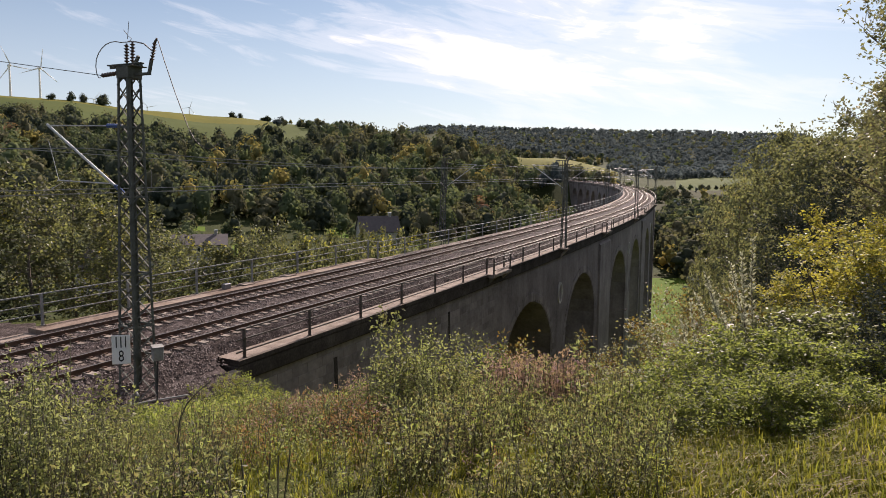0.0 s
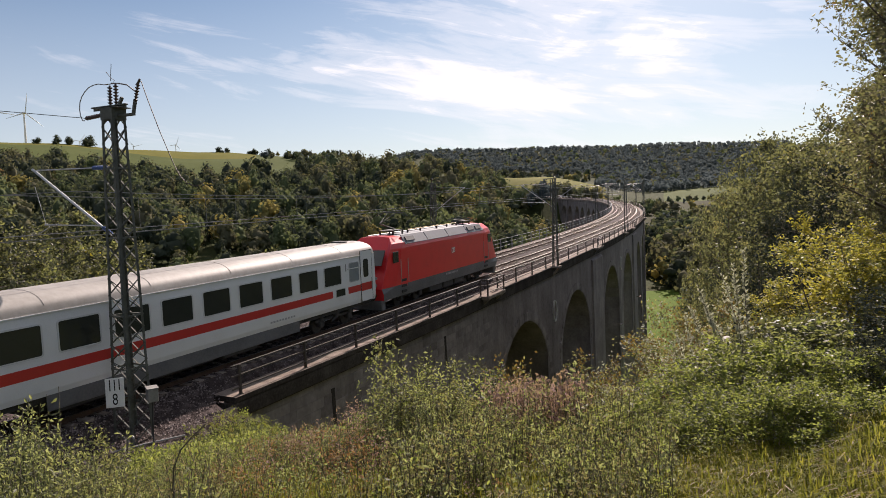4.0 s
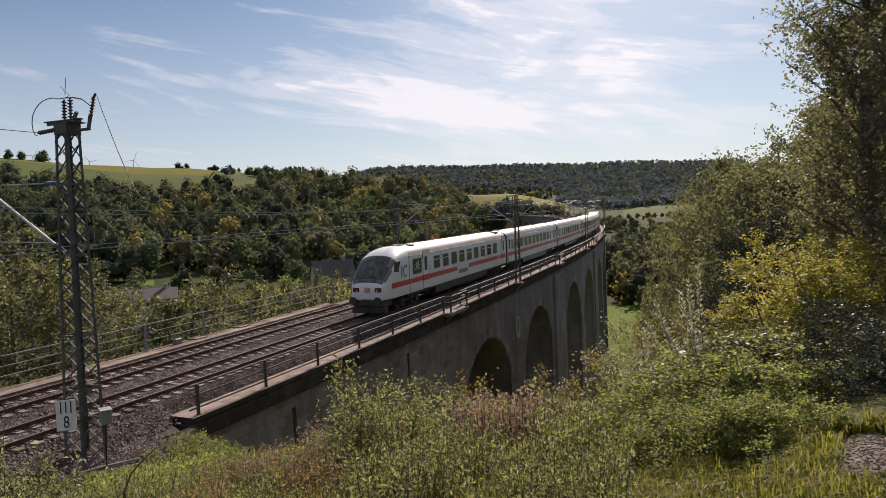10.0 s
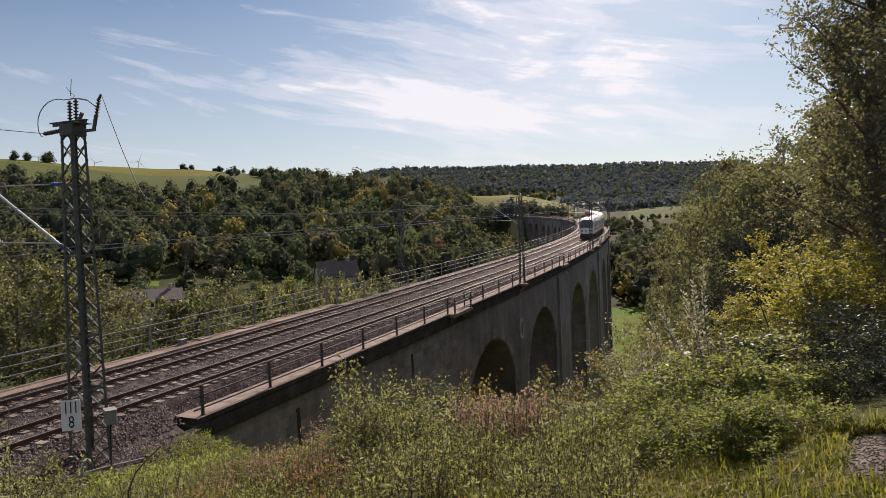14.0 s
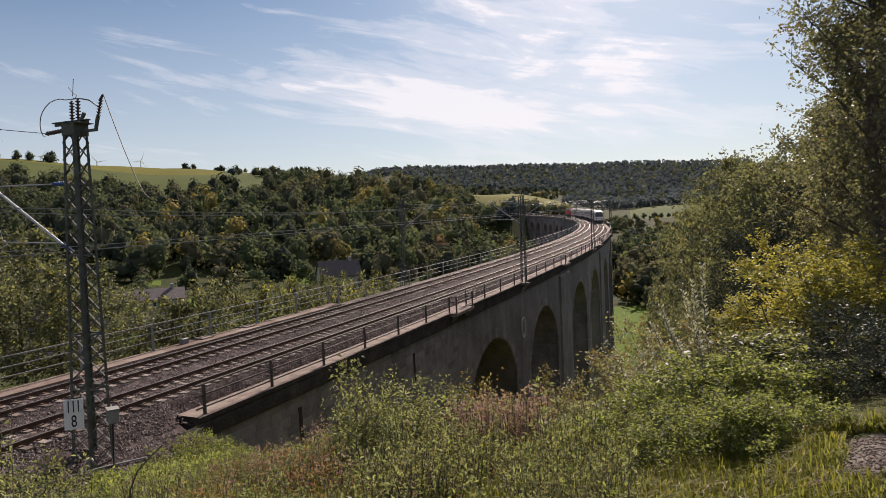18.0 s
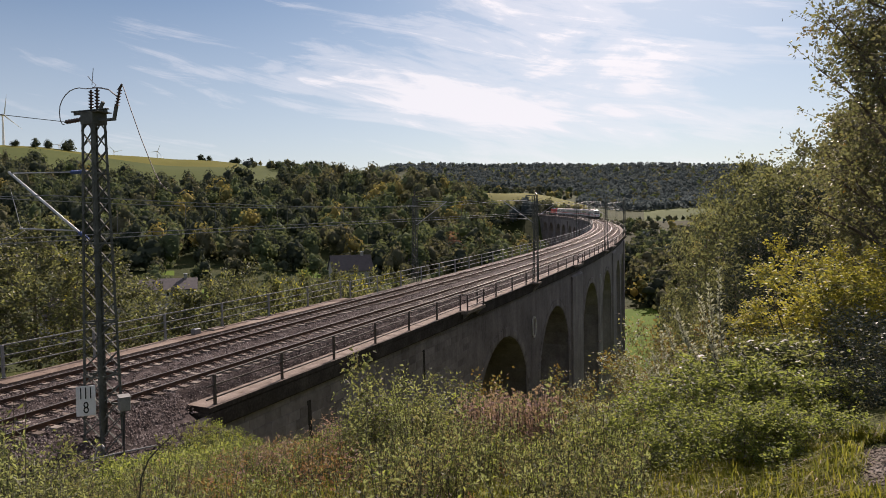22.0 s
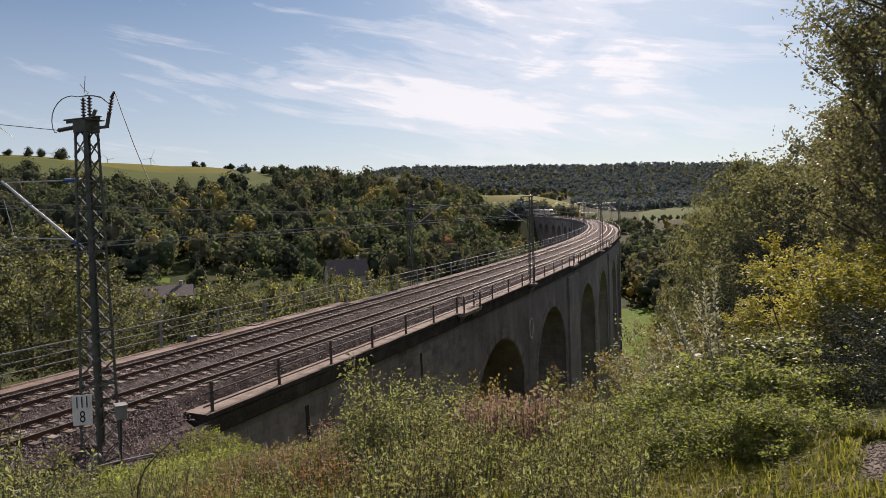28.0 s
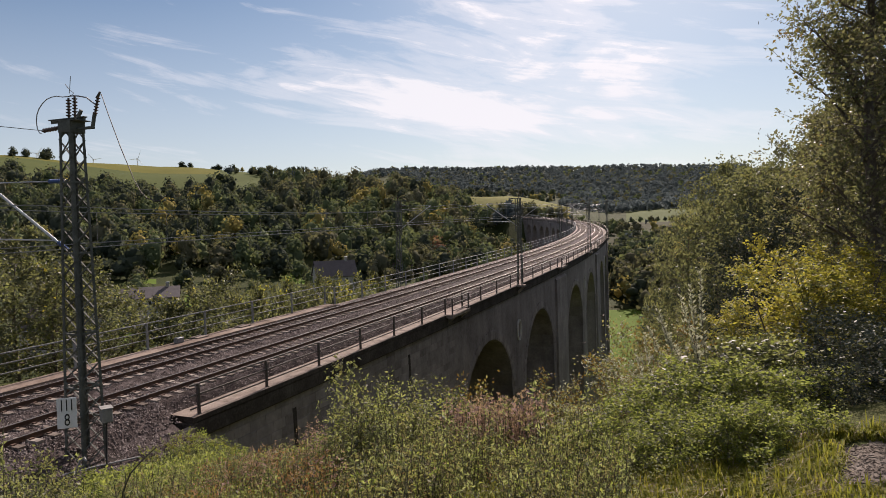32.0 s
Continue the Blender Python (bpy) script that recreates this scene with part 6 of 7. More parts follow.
    scatter("broad_weeds", [weed(280 + k, 0.55, (0.13, 0.11, 0.15)[k], 34, (11, 10, 11)[k], 0.28, 4) for k in range(3)], mats, places(420, -47.5, -34, 17, 26, 0.35, 0.7) + places(260, -51.5, -42, 13, 22, 0.45, 0.9) + places(240, -50, -30, 10, 18, 0.35, 0.7) + places(260, -24, -9, 7.0, 13, 0.45, 0.9), "broad-leaved bright green weeds by the wing wall")
    scatter("shoots", [weed(260 + k, 1.55, 0.048, 300, (10, 1, 10)[k], 0.16, 6) for k in range(3)], mats, places(46, -63, -57.3, 5.0, 7.4, 0.65, 0.95) + places(16, -57, -53.8, 5.2, 7.2, 0.45, 0.62) + places(8, -32.5, -27, 7.4, 8.8, 0.75, 0.95) + places(14, -30, -16, 6.6, 8.6, 0.45, 0.7), "upright leafy green shoots in the weeds")
    scatter("tall_weeds", [weed(220 + k, 1.0, 0.055, 90, (2, 1, 10, 2)[k], 0.1, 3) for k in range(4)], mats, places(260, -60, -10, 6.5, 20, 0.6, 1.05, lambda az, r, x, y: noise.noise((x * 0.6, y * 0.6, 9)) > 0.05 and not (r < 12 and -46 < az < -30) and not beyond(az, r)), "tall olive weeds going to seed")
    scatter("willowherb", [weed(230 + k, 1.0, 0.05, 90, 4, 0.08, 3) for k in range(3)], mats, places(300, -23, -15, 8.2, 11.0, 0.85, 1.12) + places(40, -40, -33, 8.5, 9.5, 0.4, 0.7) + places(14, -35.5, -33, 11, 12.5, 0.7, 1.0), "dry pinkish willowherb seed heads")
    scatter("red_weeds", [weed(240 + k, 0.55, 0.045, 60, 8 if k else 4, 0.1, 3) for k in range(3)], mats, places(330, -43, -31, 6.8, 14, 0.6, 1.05, lambda az, r, x, y: noise.noise((x * 1.1, y * 1.1, 4)) > 0.0) + places(60, -50, -12, 5, 9, 0.5, 0.9), "low reddish-brown dry weeds")

    # grass: tufts of bent blades
    def tuft(seed, blades, tall, mat2):
        r = np.random.default_rng(seed)
        k = blades
        a = r.uniform(0, 2 * np.pi, k)
        base = np.stack([r.normal(size=k) * 0.05, r.normal(size=k) * 0.05, np.full(k, -0.02)], 1)
        out = np.stack([np.cos(a), np.sin(a), np.zeros(k)], 1)
        L = (tall * r.uniform(0.5, 1.1, k))[:, None]
        bend = r.uniform(0.2, 1.1, k)[:, None]
        mid = base + out * L * bend * 0.35 + np.array([0, 0, 1]) * L * 0.62
        tip = base + out * L * bend * 0.95 + np.array([0, 0, 1]) * L * (1 - bend * 0.62)
        w = np.cross(out, [0, 0, 1]) * 0.006
        v = np.stack([base - w, base + w, mid - w * 0.8, mid + w * 0.8, tip], 1).reshape(-1, 3)
        b = np.arange(k)[:, None] * 5
        f = np.concatenate([b + [0, 1, 3], b + [0, 3, 2], b + [2, 3, 4]])
        m = np.where(r.uniform(size=k) < mat2, 1, 0)
        return v, f, np.concatenate([m, m, m])

    tufts = [tuft(300 + k, 28, 0.25, 0.03 + 0.05 * k) for k in range(5)]
    scatter("grass_tufts", tufts, ["blade_green", "blade_straw"], places(2500, -22, 13, 3.0, 6.6, 0.6, 1.05, lambda az, r, x, y: not (az > 6.8 and 4.8 < r < 6.4)) + places(500, -60, -22, 3.2, 8, 0.5, 0.95) + places(640, -48, -28, 6, 14, 0.7, 1.2) + places(330, -60, -9, 8, 20, 0.9, 1.5, lambda az, r, x, y: not beyond(az, r)) + places(260, -50, -27, 9.3, 24, 0.4, 0.7) + places(220, -46.5, -36, 17, 26, 0.6, 1.0), "long green and straw-coloured grass", "grass")


def dead_stems():
    """The bent dry stem and the broken canes standing in the weeds."""
    arch = [(0.02, 0.02, 4.2), (0.02, 0.02, 4.38), (-0.05, -0.05, 4.50), (-0.09, -0.09, 4.64), (-0.10, -0.10, 4.82), (-0.09, -0.09, 4.96), (-0.05, -0.06, 5.08), (0.0, 0.0, 5.16), (0.06, 0.06, 5.23)]
    canes = [((18.23, 3.05), (18.19, 3.0), 4.86, 0.008), ((18.28, 3.09), (18.26, 3.07), 4.88, 0.008), ((18.36, 3.16), (18.39, 3.19), 4.90, 0.006), ((18.41, 3.21), (18.43, 3.22), 4.89, 0.006), ((18.43, 3.22), (18.48, 3.27), 4.88, 0.006)]
    h = Heap()
    h.stick(np.array(arch), 0.009, 0.004, 0, 5)
    ob = new("dead_stem", h.mesh("dead_stem", ["twig"], True))
    ob.location = (17.65, 3.31, 0)
    tagged(ob, "bent grey dead stem arching over the weeds", "stem", "dead stems in the weeds")
    for foot, head, top, r in canes:
        h = Heap()
        h.stick(np.array([(*foot, height(*foot) - 0.05), ((foot[0] + head[0]) / 2 + 0.01, (foot[1] + head[1]) / 2, (height(*foot) + top) / 2), (*head, top)]), r, r * 0.8, 0, 5)
        tagged(new("dead_stem", h.mesh("dead_stem", ["twig"], True)), "broken dry cane among the weeds", "stem", "dead stems in the weeds")


def path_edge():
    """Loose stones on the trodden path and the timber laid along it."""
    rng = np.random.default_rng(77)
    h = Heap()
    base = np.array([(1, 0, 0), (-0.6, 0.8, 0), (-0.5, -0.8, 0), (0, 0, 0.3), (0.1, 0.1, -0.4)], float)
    f = np.array([(0, 1, 3), (1, 2, 3), (2, 0, 3), (1, 0, 4), (2, 1, 4), (0, 2, 4)])
    for _ in range(1500):
        az, r = rng.uniform(6.6, 12), rng.uniform(4.8, 6.3)
        x, y = spot(az, r)
        a, k = rng.uniform(0, 6.28), rng.uniform(0.006, 0.018)
        v = base * k * rng.uniform(0.7, 1.3, 3)
        h.put(np.stack([v[:, 0] * math.cos(a) - v[:, 1] * math.sin(a) + x, v[:, 0] * math.sin(a) + v[:, 1] * math.cos(a) + y, v[:, 2] + height(x, y) + 0.004], 1), f, 0)
    tagged(new("path_gravel", h.mesh("path_gravel", ["path"])), "pale loose stones on the trodden path", "gravel", kind="stuff")
    x, y = spot(10.0, 6.0)
    ob = part("timber_edge", box(bmesh.new(), -0.4, 0.4, -0.05, 0.05, -0.04, 0.06, 0.012), "bark", at=pose(x + 0.4, y, height(x, y), 0, 0, 6))
    tagged(ob, "weathered timber laid along the gravel path", "timber")


groves()
bushes()
dead_stems()
path_edge()
undergrowth()


# ---- the train: five coaches and a locomotive ----
SPEED, NOSE9, COACH = 23.13, 16.17, 26.4
# half the section of a coach, from the sill over the gutter to the roof's middle
HALF = [(1.34, 1.02), (1.39, 1.2), (1.41, 1.6), (1.41, 2.4), (1.40, 3.1), (1.37, 3.55), (1.31, 3.78), (1.20, 3.93), (1.0, 4.06), (0.72, 4.16), (0.38, 4.22), (0.0, 4.24)]
ROOF_FROM = 5


def loft(bm, rings, mats=None, cap0=False, cap1=False, closed=False):
    vs = [[bm.verts.new(p) for p in r] for r in rings]
    n = len(rings[0])
    for i in range(len(vs) - 1):
        for j in range(n if closed else n - 1):
            k = (j + 1) % n
            f = bm.faces.new((vs[i][j], vs[i][k], vs[i + 1][k], vs[i + 1][j]))
            if mats:
                f.material_index = mats(f.calc_center_median())
    if cap0:
        bm.faces.new(vs[0][::-1])
    if cap1:
        bm.faces.new(vs[-1])
    return vs


def section(y, side_only=None, wide=1.0, top=4.24, foot=1.02):
    pts = HALF[:ROOF_FROM + 1] if side_only == "body" else HALF[ROOF_FROM:] if side_only == "roof" else HALF
    k = (top - foot) / (4.24 - 1.02)
    right = [(x * wide, y, foot + (z - 1.02) * k) for x, z in pts]
    left = [(-x, y, z) for x, _, z in reversed(right)]
    if side_only == "roof" or side_only is None:
        left = left[1:]
    return right, left


def rounded_plate(w, h, r, depth, seg=4):
    """A rounded rectangle standing in the y-z plane, depth thick towards +x."""
    bm = bmesh.new()
    ring = []
    for cx, cz, a0 in ((w / 2 - r, h / 2 - r, 0), (-w / 2 + r, h / 2 - r, 90), (-w / 2 + r, -h / 2 + r, 180), (w / 2 - r, -h / 2 + r, 270)):
        for i in range(seg + 1):
            a = radians(a0 + 90 * i / seg)
            ring.append((cx + r * math.cos(a), cz + r * math.sin(a)))
    back = [bm.verts.new((0, y, z)) for y, z in ring]
    front = [bm.verts.new((depth, y, z)) for y, z in ring]
    n = len(ring)
    bm.faces.new(front)
    bm.faces.new(back[::-1])
    for i in range(n):
        bm.faces.new((back[i], back[(i + 1) % n], front[(i + 1) % n], front[i]))
    return bm


def rounded_frame(w, h, r, rim, depth, seg=4):
    bm = bmesh.new()
    rings = []
    for dw in (0, rim):
        for d in (0, depth):
            ring = []
            for cx, cz, a0 in ((w / 2 - r, h / 2 - r, 0), (-w / 2 + r, h / 2 - r, 90), (-w / 2 + r, -h / 2 + r, 180), (w / 2 - r, -h / 2 + r, 270)):
                for i in range(seg + 1):
                    a = radians(a0 + 90 * i / seg)
                    ring.append(bm.verts.new((d, cx + (r - dw) * math.cos(a), cz + (r - dw) * math.sin(a))))
            rings.append(ring)
    n = len(rings[0])
    for i in range(n):
        j = (i + 1) % n
        for a, b in ((0, 1), (1, 3), (3, 2), (2, 0)):
            bm.faces.new((rings[a][i], rings[a][j], rings[b][j], rings[b][i]))
    return bm


def made(bm, name, mat):
    me = bpy.data.meshes.new(name)
    bmesh.ops.recalc_face_normals(bm, faces=bm.faces)
    bm.to_mesh(me)
    bm.free()
    for m in (mat if isinstance(mat, (list, tuple)) else [mat]):
        me.materials.append(M[m])
    return me


def numeral(words, tall, mat="dark_grey"):
    cu = bpy.data.curves.new("numeral", "FONT")
    cu.body, cu.size, cu.align_x, cu.extrude = words, tall * 1.36, "CENTER", 0.003
    tmp = bpy.data.objects.new("numeral", cu)
    me = bpy.data.meshes.new_from_object(tmp)
    me.materials.clear()
    me.materials.append(M[mat])
    bpy.data.objects.remove(tmp)
    return me


KIT = {}


def kit():
    KIT["big"] = (made(rounded_plate(1.46, 0.97, 0.1, 0.012), "window", "pane"), made(rounded_frame(1.52, 1.03, 0.12, 0.05, 0.024), "frame", "frame_pale"))
    KIT["mid"] = (made(rounded_plate(1.22, 0.97, 0.1, 0.012), "window", "pane"), made(rounded_frame(1.28, 1.03, 0.12, 0.05, 0.024), "frame", "frame_pale"))
    KIT["small"] = (made(rounded_plate(0.86, 0.97, 0.1, 0.012), "window", "pane"), made(rounded_frame(0.92, 1.03, 0.12, 0.045, 0.024), "frame", "frame_pale"))
    KIT["frosted"] = (made(rounded_plate(0.86, 0.97, 0.1, 0.012), "window", "pane_pale"), made(rounded_frame(0.92, 1.03, 0.12, 0.04, 0.022), "frame", "mid_grey"))
    KIT["vent_bar"] = made(box(bmesh.new(), 0, 0.026, -0.6, 0.6, -0.025, 0.025), "bar", "frame_pale")
    KIT["vent_short"] = made(box(bmesh.new(), 0, 0.026, -0.43, 0.43, -0.025, 0.025), "bar", "frame_pale")
    KIT["door"] = made(rounded_plate(1.12, 2.72, 0.06, 0.014), "door", "coach_white")
    KIT["door_seam"] = made(rounded_frame(1.17, 2.77, 0.07, 0.035, 0.016), "seal", "black")
    KIT["door_pane"] = made(rounded_plate(0.5, 0.98, 0.14, 0.012), "pane", "pane")
    KIT["door_stripe"] = made(box(bmesh.new(), 0, 0.006, -0.545, 0.545, -0.205, 0.205), "stripe", "stripe_red")
    KIT["handle"] = made(bar(bmesh.new(), (0.03, 0, -0.35), (0.03, 0, 0.35), 0.03, 0.03), "handle", "galvanised")
    KIT["two"], KIT["one"] = numeral("2", 0.42), numeral("1", 0.42)
    KIT["badge"] = (made(rounded_plate(0.44, 0.34, 0.06, 0.006), "badge", "white_paint"), made(rounded_frame(0.44, 0.34, 0.06, 0.045, 0.009), "rim", "stripe_red"), made(box(bmesh.new(), 0, 0.009, -0.13, -0.03, -0.09, 0.09), "mark", "stripe_red"), made(box(bmesh.new(), 0, 0.009, 0.03, 0.13, -0.09, 0.09), "mark", "stripe_red"))
    KIT["wheel"] = made(rod(rod(bmesh.new(), (-0.07, 0, 0), (0.07, 0, 0), 0.46, 0.46, 20), (0.07, 0, 0), (0.13, 0, 0), 0.16, 0.14, 10), "wheel", "underframe")
    bm = bmesh.new()
    for sx in (-1, 1):
        box(bm, sx * 1.0 - 0.06, sx * 1.0 + 0.06, -1.7, 1.7, 0.55, 0.72, 0.03)
        for sy in (-1.25, 1.25):
            box(bm, sx * 1.05 - 0.1, sx * 1.05 + 0.1, sy - 0.18, sy + 0.18, 0.3, 0.62, 0.04)
            rod(bm, (sx * 1.06, sy, 0.6), (sx * 1.06, sy, 0.95), 0.13, 0.13, 10)
        rod(bm, (sx * 1.12, -0.4, 0.45), (sx * 1.12, 0.4, 0.9), 0.05, 0.05, 8)
        rod(bm, (sx * 1.02, 0, 0.7), (sx * 1.02, 0, 1.0), 0.22, 0.22, 12)
    box(bm, -1.0, 1.0, -0.25, 0.25, 0.5, 0.75, 0.03)
    KIT["bogie"] = made(bm, "bogie_frame", "underframe")


kit()


def bogie(parent, y):
    b = part("bogie", KIT["bogie"], None, parent, "dark four-wheeled bogie", at=pose(0, y, 0))
    for sy in (-1.25, 1.25):
        for sx in (-0.75, 0.75):
            part("wheel", KIT["wheel"], None, b, at=pose(sx, sy, 0.46, 0, 0, 0 if sx > 0 else 180))


def on_side(parent, name, me, y, z, side, out=0.0, label="", turn=None):
    """Fits a flat part to the coach's side; side is +1 or -1."""
    m = pose(side * (1.405 + out), y, z, 0, 0, 0 if side > 0 else 180)
    return part(name, me, None, parent, label, at=m @ turn if turn is not None else m)


def coach_window(parent, kind, y, side, bars=False):
    pane, rim = KIT[kind]
    w = on_side(parent, "window", pane, y, 2.76, side)
    part("frame", rim, None, w)
    if bars:
        part("bar", KIT["vent_bar" if kind != "small" else "vent_short"], None, w, at=pose(0, 0, 0.2))


def badge(parent, y, z, side):
    b = on_side(parent, "badge", KIT["badge"][0], y, z, side, 0.004, "red-rimmed white badge")
    for me in KIT["badge"][1:]:
        part("mark", me, None, b)


def coach_door(parent, y, side):
    d = on_side(parent, "door", KIT["door"], y, 2.42, side, 0.002)
    part("seal", KIT["door_seam"], None, d)
    part("pane", KIT["door_pane"], None, d, at=pose(0.006, -0.05, 0.42))
    part("stripe", KIT["door_stripe"], None, d, at=pose(0.0115, 0, -0.58))
    part("handle", KIT["handle"], None, d, at=pose(0.0, 0.5, -0.5))


def stripe(parent, y0, y1, side):
    me = made(box(bmesh.new(), 0, 0.006, y0, y1, -0.17, 0.17), "stripe", "stripe_red")
    m = pose(side * 1.409, 0, 1.84) if side > 0 else pose(side * 1.409, 0, 1.84) @ pose(-0.006, 0, 0)
    part("stripe", me, None, parent, at=m)


def underside(thing, y0, y1, skirt="loco_grey"):
    bm = bmesh.new()
    box(bm, -1.2, 1.2, y0, y1, 0.82, 1.05)
    box(bm, -0.68, 0.68, -6.4, 6.4, 0.36, 0.9, 0.04)
    for sx in (-1, 1):
        x0, x1 = sorted((sx * 0.7, sx * 1.28))
        for a, b, zz in ((-5.8, -2.6, 0.38), (-2.2, 0.9, 0.42), (1.3, 3.4, 0.35), (3.9, 5.6, 0.45)):
            box(bm, x0, x1, a, b, zz, 0.98, 0.05)
    part("underframe", bm, "underframe", thing, "dark equipment boxes under the floor")
    for sx in (-1, 1):
        part("skirt", box(bmesh.new(), sx * 1.33 - 0.02, sx * 1.33 + 0.02, -6.2, 6.2, 0.52, 1.03, 0.01), skirt, thing)


def coach_end(thing, y, way):
    """The gangway, buffers and hoses at one end."""
    bm = bmesh.new()
    for k in range(4):
        d = way * (0.02 + 0.07 * k)
        box(bm, -0.72, 0.72, *sorted((y + d, y + d + way * 0.045)), 1.1, 3.45 + 0.02 * (k % 2), 0.02)
    part("gangway", bm, "black", thing)
    for sx in (-0.87, 0.87):
        bm = rod(bmesh.new(), (sx, y, 1.05), (sx, y + way * 0.24, 1.05), 0.1, 0.1, 10)
        rod(bm, (sx, y + way * 0.22, 1.05), (sx, y + way * 0.27, 1.05), 0.25, 0.25, 14)
        part("buffer", bm, "underframe", thing)
    part("coupling", tube(bmesh.new(), [(0.2, y, 1.0), (0.25, y + way * 0.12, 0.7), (0.2, y + way * 0.22, 0.95)], 0.04, 6), "black", thing)


def body_and_roof(thing, y0, y1, roof_mat, ribs=False):
    bm = bmesh.new()
    ys = np.linspace(y0, y1, 9)
    for side in (0, 1):
        loft(bm, [section(y, "body")[side] for y in ys])
    # end walls
    for y in (y0, y1):
        r, l = section(y)
        bm.faces.new([bm.verts.new(p) for p in r + l]).material_index = 1
    part("body", bm, ["coach_white", "underframe"], thing)
    bm = bmesh.new()
    loft(bm, [sum(section(y, "roof"), []) for y in ys])
    part("roof", bm, roof_mat, thing, smooth=True)
    for side in (-1, 1):
        part("gutter", bar(bmesh.new(), (side * 1.385, y0, 3.56), (side * 1.385, y1, 3.56), 0.05, 0.035), "coach_white", thing)
    if ribs:
        for x in np.linspace(-1.12, 1.12, 9):
            z = np.interp(abs(x), [0, 0.38, 0.72, 1.0, 1.2], [4.24, 4.22, 4.16, 4.06, 3.93])
            part("roof_rib", bar(bmesh.new(), (x, y0 + 2.6, z + 0.008), (x, y1 - 2.6, z + 0.008), 0.05, 0.028), "underframe", thing)
    else:
        for y in np.linspace(y0 + 3.0, y1 - 3.0, 6):
            pts = [Vector((x * 1.0005, y, z + 0.004)) for x, z in HALF[6:]] + [Vector((-x, y, z + 0.004)) for x, z in reversed(HALF[6:-1])]
            part("roof_seam", tube(bmesh.new(), pts, 0.009, 4), roof_mat, thing)
    # a short cover, a vent grille and a hatch near the ends
    for y in (y0 + 1.3, y1 - 1.3):
        part("vent", box(bmesh.new(), -0.35, 0.35, y - 0.3, y + 0.3, 4.2, 4.31, 0.03), "underframe", thing)


def ordinary_coach(ribbed, first):
    thing = tagged(empty("passenger_coach"), "white express coach with a red stripe and dark windows" if not ribbed else "white express coach with a red stripe and ribbed grey roof", "railway coach", "coaches of the train")
    y0, y1 = -13.0, 13.0
    body_and_roof(thing, y0, y1, "roof_grey" if ribbed else "coach_roof", ribbed)
    underside(thing, y0 + 0.2, y1 - 0.2)
    for side in (1, -1):
        for y in (-12.1, 12.1):
            coach_door(thing, y, side)
        for y in (-10.9, 10.9):
            coach_window(thing, "frosted", y, side, True)
        for i in range(10):
            y = -8.95 + 1.99 * i
            edge = i in (0, 9) and ribbed
            coach_window(thing, "small" if edge else "big", y + (0.25 if edge and i == 0 else -0.25 if edge else 0), side, edge)
        stripe(thing, -11.5, -10.15, side)
        stripe(thing, -9.25, 8.9, side)
        stripe(thing, 10.3, 11.5, side)
        badge(thing, -9.7, 1.84, side)
        board = on_side(thing, "destination_board", made(rounded_plate(0.8, 0.36, 0.03, 0.01), "destination_board", "pane"), 9.6, 1.84, side)
        part("frame", made(rounded_frame(0.84, 0.40, 0.04, 0.03, 0.014), "frame", "galvanised"), None, board)
        for y in (-10.15, 10.15):
            on_side(thing, "numeral", KIT["one" if first else "two"], y, 2.85, side, 0.004, turn=pose(0, 0, 0, 90, 0, 90))
        # small lettering along the sill, too small to read
        bm = bmesh.new()
        for k in range(9):
            box(bm, 0, 0.004, -0.9 + k * 0.2, -0.77 + k * 0.2, -0.04, 0.04)
        tagged(on_side(thing, "lettering", made(bm, "lettering", "mid_grey"), 5.0, 1.32, side, 0.002), kind="stuff")
    for y in (-9.5, 9.5):
        bogie(thing, y)
    coach_end(thing, y0, -1)
    coach_end(thing, y1, 1)
    return thing


